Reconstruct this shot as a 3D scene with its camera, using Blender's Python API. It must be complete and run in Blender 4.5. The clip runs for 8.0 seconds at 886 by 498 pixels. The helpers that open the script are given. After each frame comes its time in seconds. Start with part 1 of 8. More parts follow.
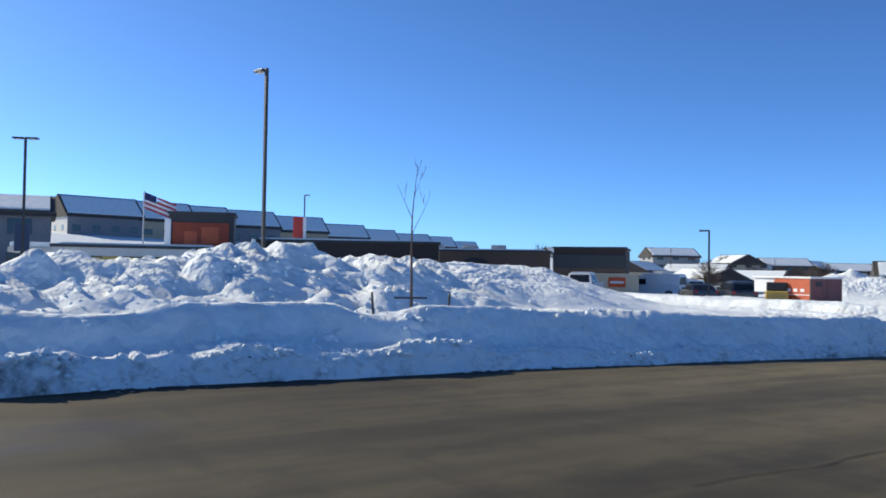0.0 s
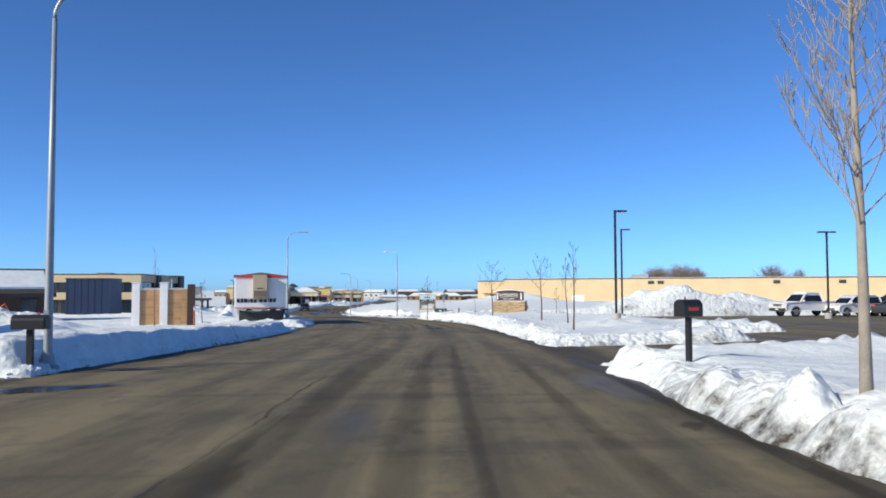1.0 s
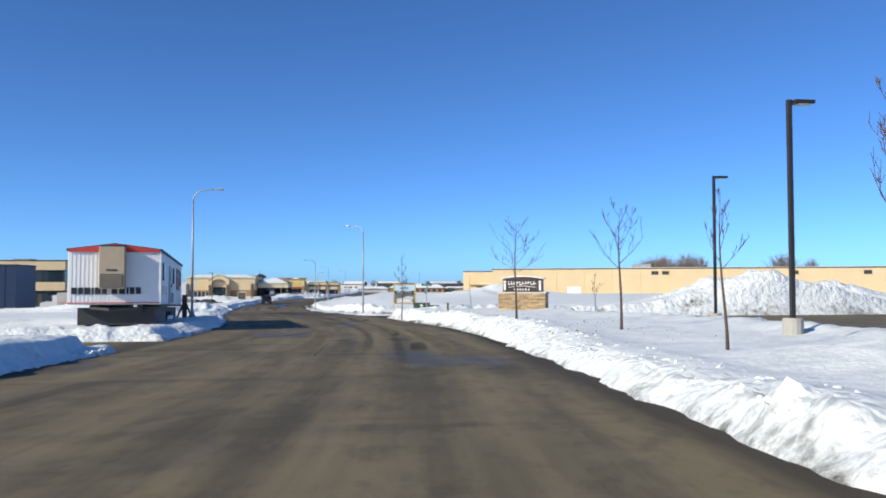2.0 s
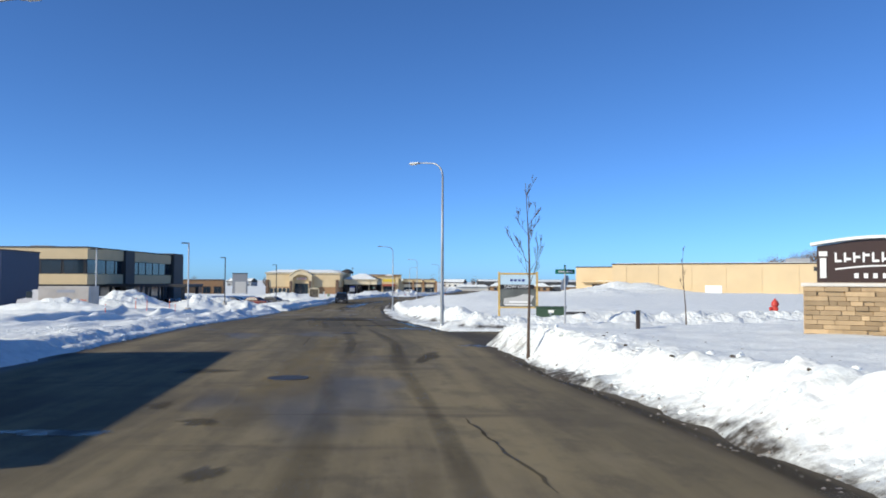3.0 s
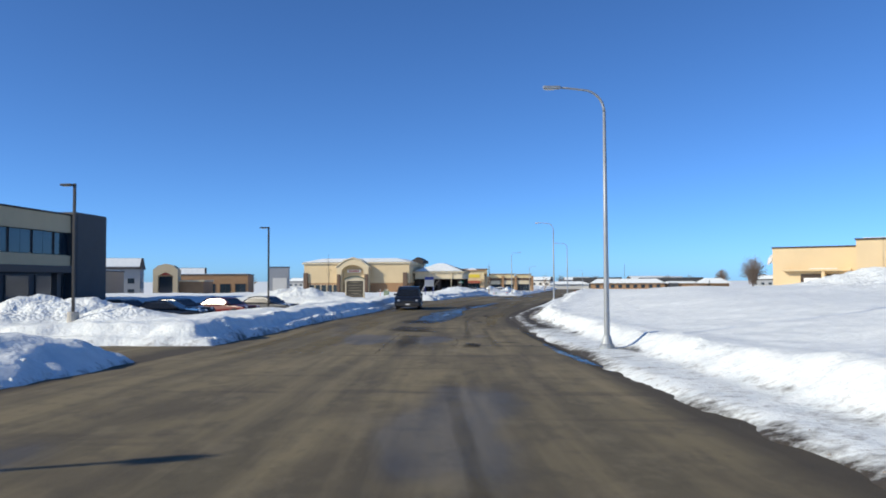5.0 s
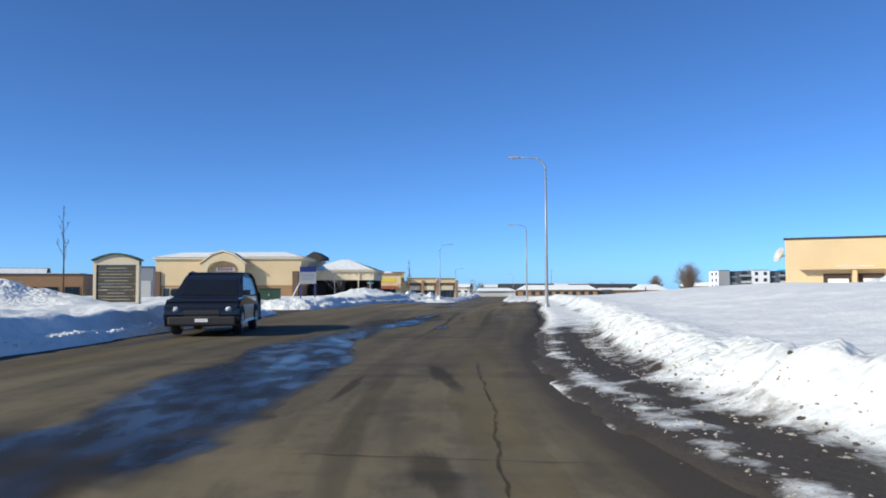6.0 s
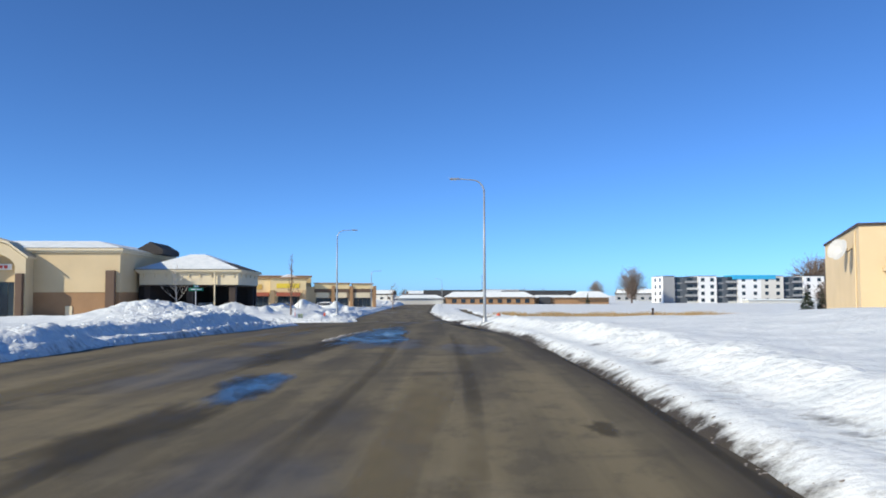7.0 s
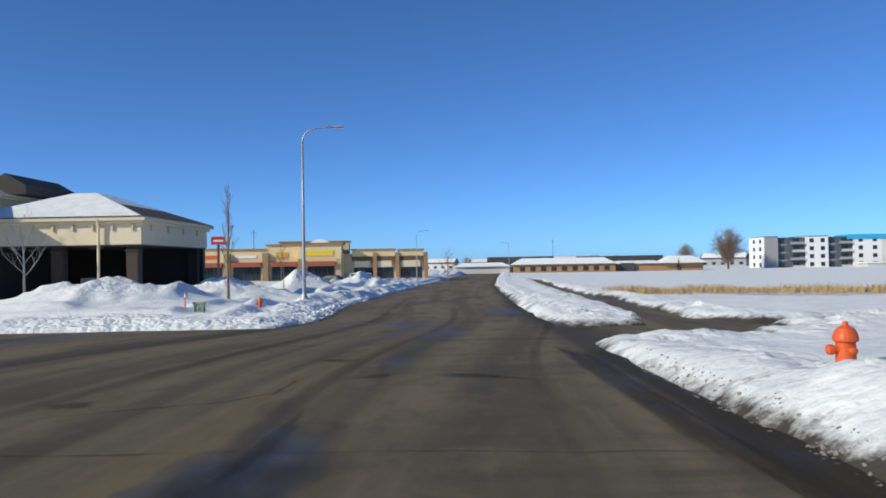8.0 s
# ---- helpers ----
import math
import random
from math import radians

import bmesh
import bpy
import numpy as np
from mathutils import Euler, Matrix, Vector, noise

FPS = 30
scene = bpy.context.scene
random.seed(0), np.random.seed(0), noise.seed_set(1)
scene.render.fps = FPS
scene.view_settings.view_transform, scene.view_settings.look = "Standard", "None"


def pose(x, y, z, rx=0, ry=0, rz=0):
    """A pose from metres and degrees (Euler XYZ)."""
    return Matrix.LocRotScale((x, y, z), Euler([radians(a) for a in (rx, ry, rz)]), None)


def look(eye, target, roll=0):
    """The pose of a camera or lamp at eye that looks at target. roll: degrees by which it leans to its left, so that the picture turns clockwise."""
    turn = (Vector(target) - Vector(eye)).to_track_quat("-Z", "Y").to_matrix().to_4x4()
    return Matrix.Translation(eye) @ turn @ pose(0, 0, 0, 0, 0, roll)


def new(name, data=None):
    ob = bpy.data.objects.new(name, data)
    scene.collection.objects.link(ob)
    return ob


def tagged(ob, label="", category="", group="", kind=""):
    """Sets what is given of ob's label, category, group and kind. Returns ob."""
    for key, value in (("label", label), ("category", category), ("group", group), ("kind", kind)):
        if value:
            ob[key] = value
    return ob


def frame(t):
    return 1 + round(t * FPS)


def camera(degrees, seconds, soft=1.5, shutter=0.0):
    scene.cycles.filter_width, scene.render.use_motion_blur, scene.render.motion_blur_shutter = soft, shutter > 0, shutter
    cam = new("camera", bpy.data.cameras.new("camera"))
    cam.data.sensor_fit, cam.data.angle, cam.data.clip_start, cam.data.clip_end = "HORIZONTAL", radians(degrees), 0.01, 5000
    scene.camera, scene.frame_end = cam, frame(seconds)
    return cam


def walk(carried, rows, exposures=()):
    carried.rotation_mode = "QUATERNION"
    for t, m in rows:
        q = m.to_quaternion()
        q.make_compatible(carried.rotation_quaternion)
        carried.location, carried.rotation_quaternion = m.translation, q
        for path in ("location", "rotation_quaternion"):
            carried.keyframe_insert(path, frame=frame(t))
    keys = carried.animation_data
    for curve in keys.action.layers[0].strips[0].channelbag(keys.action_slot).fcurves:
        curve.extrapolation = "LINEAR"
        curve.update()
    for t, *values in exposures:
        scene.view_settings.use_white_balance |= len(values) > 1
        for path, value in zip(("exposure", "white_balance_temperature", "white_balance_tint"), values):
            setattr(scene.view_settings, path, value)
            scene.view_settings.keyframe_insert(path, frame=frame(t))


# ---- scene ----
cam = camera(57.94, 8.0, soft=1.8)
# seconds, eye, yaw, pitch, roll
ROWS = [
    (0, (-0.55, 7.39, 1.31), 53.27, 1.45, 0.84),
    (0.2, (-1.18, 10.09, 1.27), 36.22, 2.23, 0.52),
    (0.3, (-1.49, 11.46, 1.24), 27.56, 2.58, 0.55),
    (0.5, (-1.77, 14.33, 1.20), 12.17, 2.93, 0.24),
    (0.7, (-1.59, 17.65, 1.20), 1.58, 2.92, 0.14),
    (0.8, (-1.39, 19.37, 1.17), -2.14, 2.91, 0.06),
    (1, (-0.82, 23.00, 1.09), -6.88, 2.86, -0.16),
    (1.2, (-0.32, 26.75, 1.02), -9.09, 2.71, -0.20),
    (2.3, (2.81, 53.89, 0.56), -6.71, 2.22, 0.04),
    (2.5, (3.44, 60.09, 0.44), -5.25, 2.24, 0.07),
    (2.7, (3.94, 66.32, 0.28), -3.65, 2.22, 0.10),
    (3, (4.10, 75.67, 0.08), -0.95, 2.23, 0.26),
    (3.3, (3.98, 84.79, -0.12), 1.60, 2.17, 0.10),
    (3.5, (3.26, 91.93, -0.27), 3.49, 2.13, 0.22),
    (3.7, (2.65, 98.65, -0.41), 4.61, 2.12, 0.15),
    (4, (1.30, 108.12, -0.60), 5.37, 2.08, 0.22),
    (4.2, (0.59, 114.94, -0.76), 5.68, 2.06, 0.14),
    (5.3, (-3.68, 155.64, -1.92), 2.63, 2.42, -0.16),
    (5.5, (-3.85, 163.27, -2.17), 1.37, 2.53, 0.01),
    (5.7, (-4.41, 170.50, -2.28), 0.19, 2.59, -0.17),
    (6, (-4.32, 181.45, -2.47), -1.94, 2.85, -0.19),
    (6.3, (-3.90, 192.87, -2.39), -4.21, 2.94, -0.28),
    (6.5, (-3.32, 200.40, -2.36), -5.64, 3.04, -0.17),
    (6.7, (-2.55, 207.68, -2.25), -6.81, 2.95, -0.06),
    (7, (-0.89, 218.26, -2.16), -7.31, 3.27, -0.09),
    (7.3, (0.51, 229.36, -2.10), -8.05, 2.61, -0.31),
    (7.5, (1.33, 236.75, -2.01), -7.68, 2.02, -0.44),
    (7.7, (2.01, 243.88, -2.10), -6.57, 1.63, -0.38),
    (8, (3.07, 253.22, -2.47), -2.70, 1.09, -0.95),
]


def heading(yaw, pitch):
    a, b = radians(yaw), radians(pitch)
    return Vector((-math.sin(a) * math.cos(b), math.cos(a) * math.cos(b), math.sin(b)))


walk(cam, [(t, look(eye, Vector(eye) + 10 * heading(yaw, pitch), roll)) for t, eye, yaw, pitch, roll in ROWS],
     exposures=[(0, 0.06), (0.5, -0.03), (2.5, -0.06), (6.5, -0.08), (7.2, 0.0), (7.6, 0.0), (8.0, -0.27)])

# ---- light: low winter sun from behind the left shoulder, clear sky ----
SUN_EL, SUN_AZ = 27.5, math.degrees(math.atan2(-0.9, -0.436))
world = bpy.data.worlds.new("winter_sky")
scene.world = world
world.use_nodes = True
wn = world.node_tree.nodes
sky = wn.new("ShaderNodeTexSky")
sky.sky_type = "NISHITA"
sky.sun_disc = False
sky.sun_elevation = radians(SUN_EL)
sky.sun_rotation = radians(SUN_AZ)
sky.altitude = 300
sky.air_density = 0.5
sky.dust_density = 0.5
sky.ozone_density = 5.0
tint = wn.new("ShaderNodeMix")
tint.data_type, tint.blend_type = "RGBA", "MULTIPLY"
tint.inputs["Factor"].default_value = 1.0
tint.inputs["B"].default_value = (0.71, 1.035, 1.27, 1)
world.node_tree.links.new(sky.outputs[0], tint.inputs["A"])
world.node_tree.links.new(tint.outputs["Result"], wn["Background"].inputs[0])
wn["Background"].inputs[1].default_value = 0.15
sun_data = bpy.data.lights.new("sun", "SUN")
sun_data.energy, sun_data.angle, sun_data.color = 5.2, radians(0.53), (1.0, 0.9, 0.705)
sun = new("sun", sun_data)
sun.matrix_world = look((-90.0, -43.6, 52.06), (0, 0, 0))


# ---- materials ----
def material(name, color, rough=0.7, metal=0.0, vary=0.12, scale=3.0, bump=0.1, fine=40.0, coat=0.0, random_tint=0.0):
    """Two scales of variation over a base colour, with relief."""
    m = bpy.data.materials.new(name)
    m.use_nodes = True
    n, l = m.node_tree.nodes, m.node_tree.links
    b = n["Principled BSDF"]
    tc = n.new("ShaderNodeTexCoord")
    big, small = n.new("ShaderNodeTexNoise"), n.new("ShaderNodeTexNoise")
    big.inputs["Scale"].default_value, big.inputs["Detail"].default_value = scale, 5
    small.inputs["Scale"].default_value, small.inputs["Detail"].default_value = fine, 3
    l.new(tc.outputs["Object"], big.inputs["Vector"])
    l.new(tc.outputs["Object"], small.inputs["Vector"])
    add = n.new("ShaderNodeMath")
    add.operation = "MULTIPLY_ADD"
    add.inputs[1].default_value = 0.4
    l.new(small.outputs[0], add.inputs[0])
    l.new(big.outputs[0], add.inputs[2])
    ramp = n.new("ShaderNodeMapRange")
    ramp.inputs["From Min"].default_value, ramp.inputs["From Max"].default_value = 0.4, 1.0
    ramp.inputs["To Min"].default_value, ramp.inputs["To Max"].default_value = 1 - vary, 1 + vary
    l.new(add.outputs[0], ramp.inputs["Value"])
    hsv = n.new("ShaderNodeHueSaturation")
    hsv.inputs["Color"].default_value = (*color, 1)
    l.new(ramp.outputs[0], hsv.inputs["Value"])
    if random_tint:
        info, mr = n.new("ShaderNodeObjectInfo"), n.new("ShaderNodeMapRange")
        mr.inputs["To Min"].default_value, mr.inputs["To Max"].default_value = 1 - random_tint, 1 + random_tint
        l.new(info.outputs["Random"], mr.inputs["Value"])
        mul = n.new("ShaderNodeMath")
        mul.operation = "MULTIPLY"
        l.new(ramp.outputs[0], mul.inputs[0])
        l.new(mr.outputs[0], mul.inputs[1])
        l.new(mul.outputs[0], hsv.inputs["Value"])
    l.new(hsv.outputs[0], b.inputs["Base Color"])
    b.inputs["Roughness"].default_value, b.inputs["Metallic"].default_value = rough, metal
    b.inputs["Coat Weight"].default_value = coat
    if bump:
        bp = n.new("ShaderNodeBump")
        bp.inputs["Strength"].default_value, bp.inputs["Distance"].default_value = bump, 0.02
        l.new(add.outputs[0], bp.inputs["Height"])
        l.new(bp.outputs[0], b.inputs["Normal"])
    return m


M = {}
for key, args in {
    "galvanised": dict(color=(0.33, 0.355, 0.375), rough=0.5, metal=0.4, vary=0.1, bump=0.03),
    "bronze_pole": dict(color=(0.035, 0.033, 0.032), rough=0.5, metal=0.2, bump=0.03),
    "white_pole": dict(color=(0.62, 0.62, 0.6), rough=0.5, bump=0.03),
    "lamp_glass": dict(color=(0.5, 0.5, 0.48), rough=0.25, bump=0),
    "tan_panel": dict(color=(0.62, 0.48, 0.29), rough=0.85, vary=0.08, scale=0.25, bump=0.15, fine=14),
    "tan_stucco": dict(color=(0.6, 0.475, 0.29), rough=0.9, vary=0.08, scale=0.5, bump=0.2, fine=30),
    "cream_stucco": dict(color=(0.6, 0.5, 0.33), rough=0.9, vary=0.06, scale=0.5, bump=0.2, fine=30),
    "cream_trim": dict(color=(0.66, 0.57, 0.4), rough=0.8, vary=0.06, bump=0.1),
    "brown_band": dict(color=(0.32, 0.19, 0.1), rough=0.9, vary=0.12, scale=1.0, bump=0.25),
    "brown_stucco": dict(color=(0.13, 0.085, 0.06), rough=0.9, vary=0.12, scale=1.0, bump=0.2),
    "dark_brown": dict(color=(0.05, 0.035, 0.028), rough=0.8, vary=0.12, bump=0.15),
    "slate_panel": dict(color=(0.085, 0.1, 0.12), rough=0.7, vary=0.15, scale=0.8, bump=0.1),
    "charcoal": dict(color=(0.05, 0.052, 0.055), rough=0.7, vary=0.12, scale=0.8, bump=0.1),
    "grey_siding": dict(color=(0.3, 0.31, 0.32), rough=0.8, vary=0.1, bump=0.1),
    "light_siding": dict(color=(0.62, 0.6, 0.55), rough=0.85, vary=0.08, bump=0.1),
    "pale_grey": dict(color=(0.5, 0.5, 0.48), rough=0.8, vary=0.1, bump=0.1),
    "beige_siding": dict(color=(0.42, 0.34, 0.24), rough=0.85, vary=0.1, bump=0.1),
    "blue_wrap": dict(color=(0.03, 0.36, 0.62), rough=0.6, vary=0.08, bump=0.1),
    "navy": dict(color=(0.014, 0.034, 0.085), rough=0.55, vary=0.1, scale=0.6, bump=0.08),
    "window_glass": dict(color=(0.02, 0.035, 0.05), rough=0.08, vary=0.3, scale=0.35, bump=0.0),
    "white_paint": dict(color=(0.78, 0.78, 0.77), rough=0.55, vary=0.06, bump=0.05),
    "white_metal": dict(color=(0.74, 0.74, 0.73), rough=0.45, vary=0.05, scale=1.0, bump=0.04),
    "red_paint": dict(color=(0.5, 0.045, 0.03), rough=0.55, vary=0.12, bump=0.05),
    "orange_red": dict(color=(0.72, 0.11, 0.03), rough=0.55, vary=0.08, bump=0.04),
    "trailer_orange": dict(color=(0.5, 0.1, 0.035), rough=0.6, vary=0.15, bump=0.08),
    "hydrant_orange": dict(color=(0.62, 0.1, 0.02), rough=0.5, vary=0.12, bump=0.08),
    "yellow_paint": dict(color=(0.55, 0.36, 0.08), rough=0.55, vary=0.12, bump=0.08),
    "lumber": dict(color=(0.55, 0.38, 0.12), rough=0.8, vary=0.2, scale=6, bump=0.2),
    "sign_brown": dict(color=(0.04, 0.02, 0.014), rough=0.45, vary=0.1, bump=0.02),
    "sign_white": dict(color=(0.8, 0.8, 0.78), rough=0.5, vary=0.04, bump=0.0),
    "sign_green": dict(color=(0.01, 0.2, 0.11), rough=0.4, vary=0.08, bump=0.0),
    "sign_blue": dict(color=(0.03, 0.05, 0.22), rough=0.5, vary=0.08, bump=0.0),
    "sign_black": dict(color=(0.015, 0.015, 0.016), rough=0.5, vary=0.1, bump=0.0),
    "sign_sky": dict(color=(0.5, 0.66, 0.75), rough=0.5, vary=0.08, bump=0.0),
    "bare_alu": dict(color=(0.45, 0.46, 0.48), rough=0.4, metal=0.6, vary=0.06, bump=0.0),
    "utility_green": dict(color=(0.03, 0.07, 0.04), rough=0.6, vary=0.15, bump=0.05),
    "pale_green": dict(color=(0.28, 0.34, 0.22), rough=0.6, vary=0.12, bump=0.05),
    "car_black": dict(color=(0.012, 0.013, 0.016), rough=0.3, vary=0.1, bump=0, coat=0.6),
    "car_grey": dict(color=(0.07, 0.075, 0.085), rough=0.32, metal=0.3, vary=0.08, bump=0, coat=0.6),
    "car_white": dict(color=(0.72, 0.72, 0.72), rough=0.35, vary=0.05, bump=0, coat=0.4),
    "car_red": dict(color=(0.16, 0.02, 0.025), rough=0.3, vary=0.08, bump=0, coat=0.6),
    "tyre": dict(color=(0.018, 0.018, 0.018), rough=0.9, vary=0.15, bump=0.1),
    "rim": dict(color=(0.35, 0.35, 0.36), rough=0.35, metal=0.7, vary=0.05, bump=0),
    "headlight": dict(color=(0.6, 0.62, 0.65), rough=0.15, vary=0.05, bump=0),
    "dark_bark": dict(color=(0.1, 0.07, 0.055), rough=0.95, vary=0.25, scale=5, bump=0.5),
    "twig_brown": dict(color=(0.2, 0.13, 0.085), rough=0.95, vary=0.25, bump=0),
    "far_twig": dict(color=(0.17, 0.13, 0.105), rough=0.95, vary=0.2, bump=0),
    "pale_bark": dict(color=(0.5, 0.45, 0.4), rough=0.95, vary=0.2, scale=5, bump=0.4),
    "grey_bark": dict(color=(0.3, 0.26, 0.215), rough=0.95, vary=0.25, scale=5, bump=0.5),
    "sample_brick": dict(color=(0.5, 0.29, 0.14), rough=0.9, vary=0.1, bump=0.2, random_tint=0.12),
    # darker red for the cargo trailer's end away from the sun, shade in colour
    "trailer_unlit_end": dict(color=(0.2, 0.06, 0.05), rough=0.6, vary=0.15, bump=0.08),
    "house_grey": dict(color=(0.2, 0.2, 0.21), rough=0.85, vary=0.12, bump=0.1),
    "shop_tan": dict(color=(0.68, 0.54, 0.3), rough=0.9, vary=0.08, scale=0.5, bump=0.2, fine=30),
    "awning_red": dict(color=(0.34, 0.09, 0.05), rough=0.8, vary=0.12, bump=0.1),
    "sign_yellow": dict(color=(0.72, 0.55, 0.05), rough=0.6, vary=0.06, bump=0.0),
    "car_glass": dict(color=(0.012, 0.014, 0.017), rough=0.22, vary=0.1, bump=0.0),
    "truck_box": dict(color=(0.5, 0.47, 0.43), rough=0.6, vary=0.15, scale=1.2, bump=0.05),
    "tenant_panel": dict(color=(0.07, 0.06, 0.04), rough=0.6, vary=0.15, bump=0.0),
    "conifer": dict(color=(0.03, 0.05, 0.03), rough=0.9, vary=0.3, bump=0),
    "reed": dict(color=(0.38, 0.27, 0.13), rough=0.9, vary=0.3, bump=0),
    "roof_dark": dict(color=(0.05, 0.045, 0.042), rough=0.9, vary=0.2, bump=0.3),
    "frame_dark": dict(color=(0.03, 0.03, 0.032), rough=0.6, vary=0.1, bump=0.03),
    "concrete": dict(color=(0.4, 0.38, 0.34), rough=0.9, vary=0.12, bump=0.2),
    "awning": dict(color=(0.3, 0.06, 0.03), rough=0.8, vary=0.12, bump=0.1),
    "flag_red": dict(color=(0.5, 0.04, 0.05), rough=0.8, vary=0.05, bump=0),
    "flag_blue": dict(color=(0.02, 0.03, 0.12), rough=0.8, vary=0.05, bump=0),
    "stone": dict(color=(0.4, 0.29, 0.17), rough=0.9, vary=0.18, scale=4, bump=0.4, random_tint=0.35),
    "photo_grey": dict(color=(0.12, 0.13, 0.12), rough=0.5, vary=0.5, scale=1.4, bump=0),
    "faded_red": dict(color=(0.33, 0.11, 0.09), rough=0.6, vary=0.2, bump=0.02),
}.items():
    M[key] = material(key, **args)


def snow_material(name, dirty):
    m = bpy.data.materials.new(name)
    m.use_nodes = True
    n, l = m.node_tree.nodes, m.node_tree.links
    b = n["Principled BSDF"]
    tc = n.new("ShaderNodeTexCoord")
    clump, grain = n.new("ShaderNodeTexNoise"), n.new("ShaderNodeTexNoise")
    clump.inputs["Scale"].default_value, clump.inputs["Detail"].default_value = 1.6, 9
    clump.inputs["Roughness"].default_value = 0.62
    grain.inputs["Scale"].default_value, grain.inputs["Detail"].default_value = 9.0, 6
    for t in (clump, grain):
        l.new(tc.outputs["Object"], t.inputs["Vector"])
    ramp = n.new("ShaderNodeValToRGB")
    ramp.color_ramp.elements[0].position, ramp.color_ramp.elements[0].color = 0.3, (0.66, 0.715, 0.725, 1)
    ramp.color_ramp.elements[1].position, ramp.color_ramp.elements[1].color = 0.6, (0.8, 0.84, 0.835, 1)
    l.new(clump.outputs[0], ramp.inputs[0])
    col = ramp.outputs[0]
    if dirty:
        at, spots = n.new("ShaderNodeAttribute"), n.new("ShaderNodeTexNoise")
        at.attribute_name = "grit"
        spots.inputs["Scale"].default_value, spots.inputs["Detail"].default_value = 3.2, 8
        spots.inputs["Roughness"].default_value = 0.7
        l.new(tc.outputs["Object"], spots.inputs["Vector"])
        k = n.new("ShaderNodeMath")
        k.operation = "MULTIPLY_ADD"
        l.new(at.outputs["Fac"], k.inputs[0])
        k.inputs[1].default_value = 0.55
        l.new(spots.outputs[0], k.inputs[2])
        mr = n.new("ShaderNodeMapRange")
        mr.inputs["From Min"].default_value, mr.inputs["From Max"].default_value = 0.68, 0.98
        l.new(k.outputs[0], mr.inputs["Value"])
        mix = n.new("ShaderNodeMix")
        mix.data_type = "RGBA"
        l.new(mr.outputs[0], mix.inputs["Factor"])
        l.new(col, mix.inputs["A"])
        mix.inputs["B"].default_value = (0.058, 0.05, 0.04, 1)
        col = mix.outputs["Result"]
    l.new(col, b.inputs["Base Color"])
    b.inputs["Roughness"].default_value = 0.75
    b.inputs["Specular IOR Level"].default_value = 0.2
    h = n.new("ShaderNodeMath")
    h.operation = "MULTIPLY_ADD"
    h.inputs[1].default_value = 0.35
    l.new(grain.outputs[0], h.inputs[0])
    l.new(clump.outputs[0], h.inputs[2])
    if dirty:
        rough = n.new("ShaderNodeAttribute")
        rough.attribute_name = "broken"
        for scale, amount in ((2.6, 1.5), (6.5, 0.85)):
            clod, k1, k2 = n.new("ShaderNodeTexVoronoi"), n.new("ShaderNodeMath"), n.new("ShaderNodeMath")
            clod.feature = "SMOOTH_F1"
            clod.inputs["Scale"].default_value, clod.inputs["Smoothness"].default_value = scale, 0.25
            warp = n.new("ShaderNodeVectorMath")
            warp.operation = "MULTIPLY_ADD"
            warp.inputs[1].default_value = (0.07, 0.07, 0.07)
            l.new(grain.outputs["Color"], warp.inputs[0])
            l.new(tc.outputs["Object"], warp.inputs[2])
            l.new(warp.outputs[0], clod.inputs["Vector"])
            k1.operation, k1.inputs[1].default_value = "MULTIPLY", -amount
            l.new(rough.outputs["Fac"], k1.inputs[0])
            k2.operation = "MULTIPLY_ADD"
            l.new(clod.outputs["Distance"], k2.inputs[0])
            l.new(k1.outputs[0], k2.inputs[1])
            l.new(h.outputs[0], k2.inputs[2])
            h = k2
    bp = n.new("ShaderNodeBump")
    bp.inputs["Strength"].default_value, bp.inputs["Distance"].default_value = 0.42, 0.15
    l.new(h.outputs[0], bp.inputs["Height"])
    l.new(bp.outputs[0], b.inputs["Normal"])
    return m


M["snow"] = snow_material("snow", True)
M["roof_snow"] = snow_material("roof_snow", False)


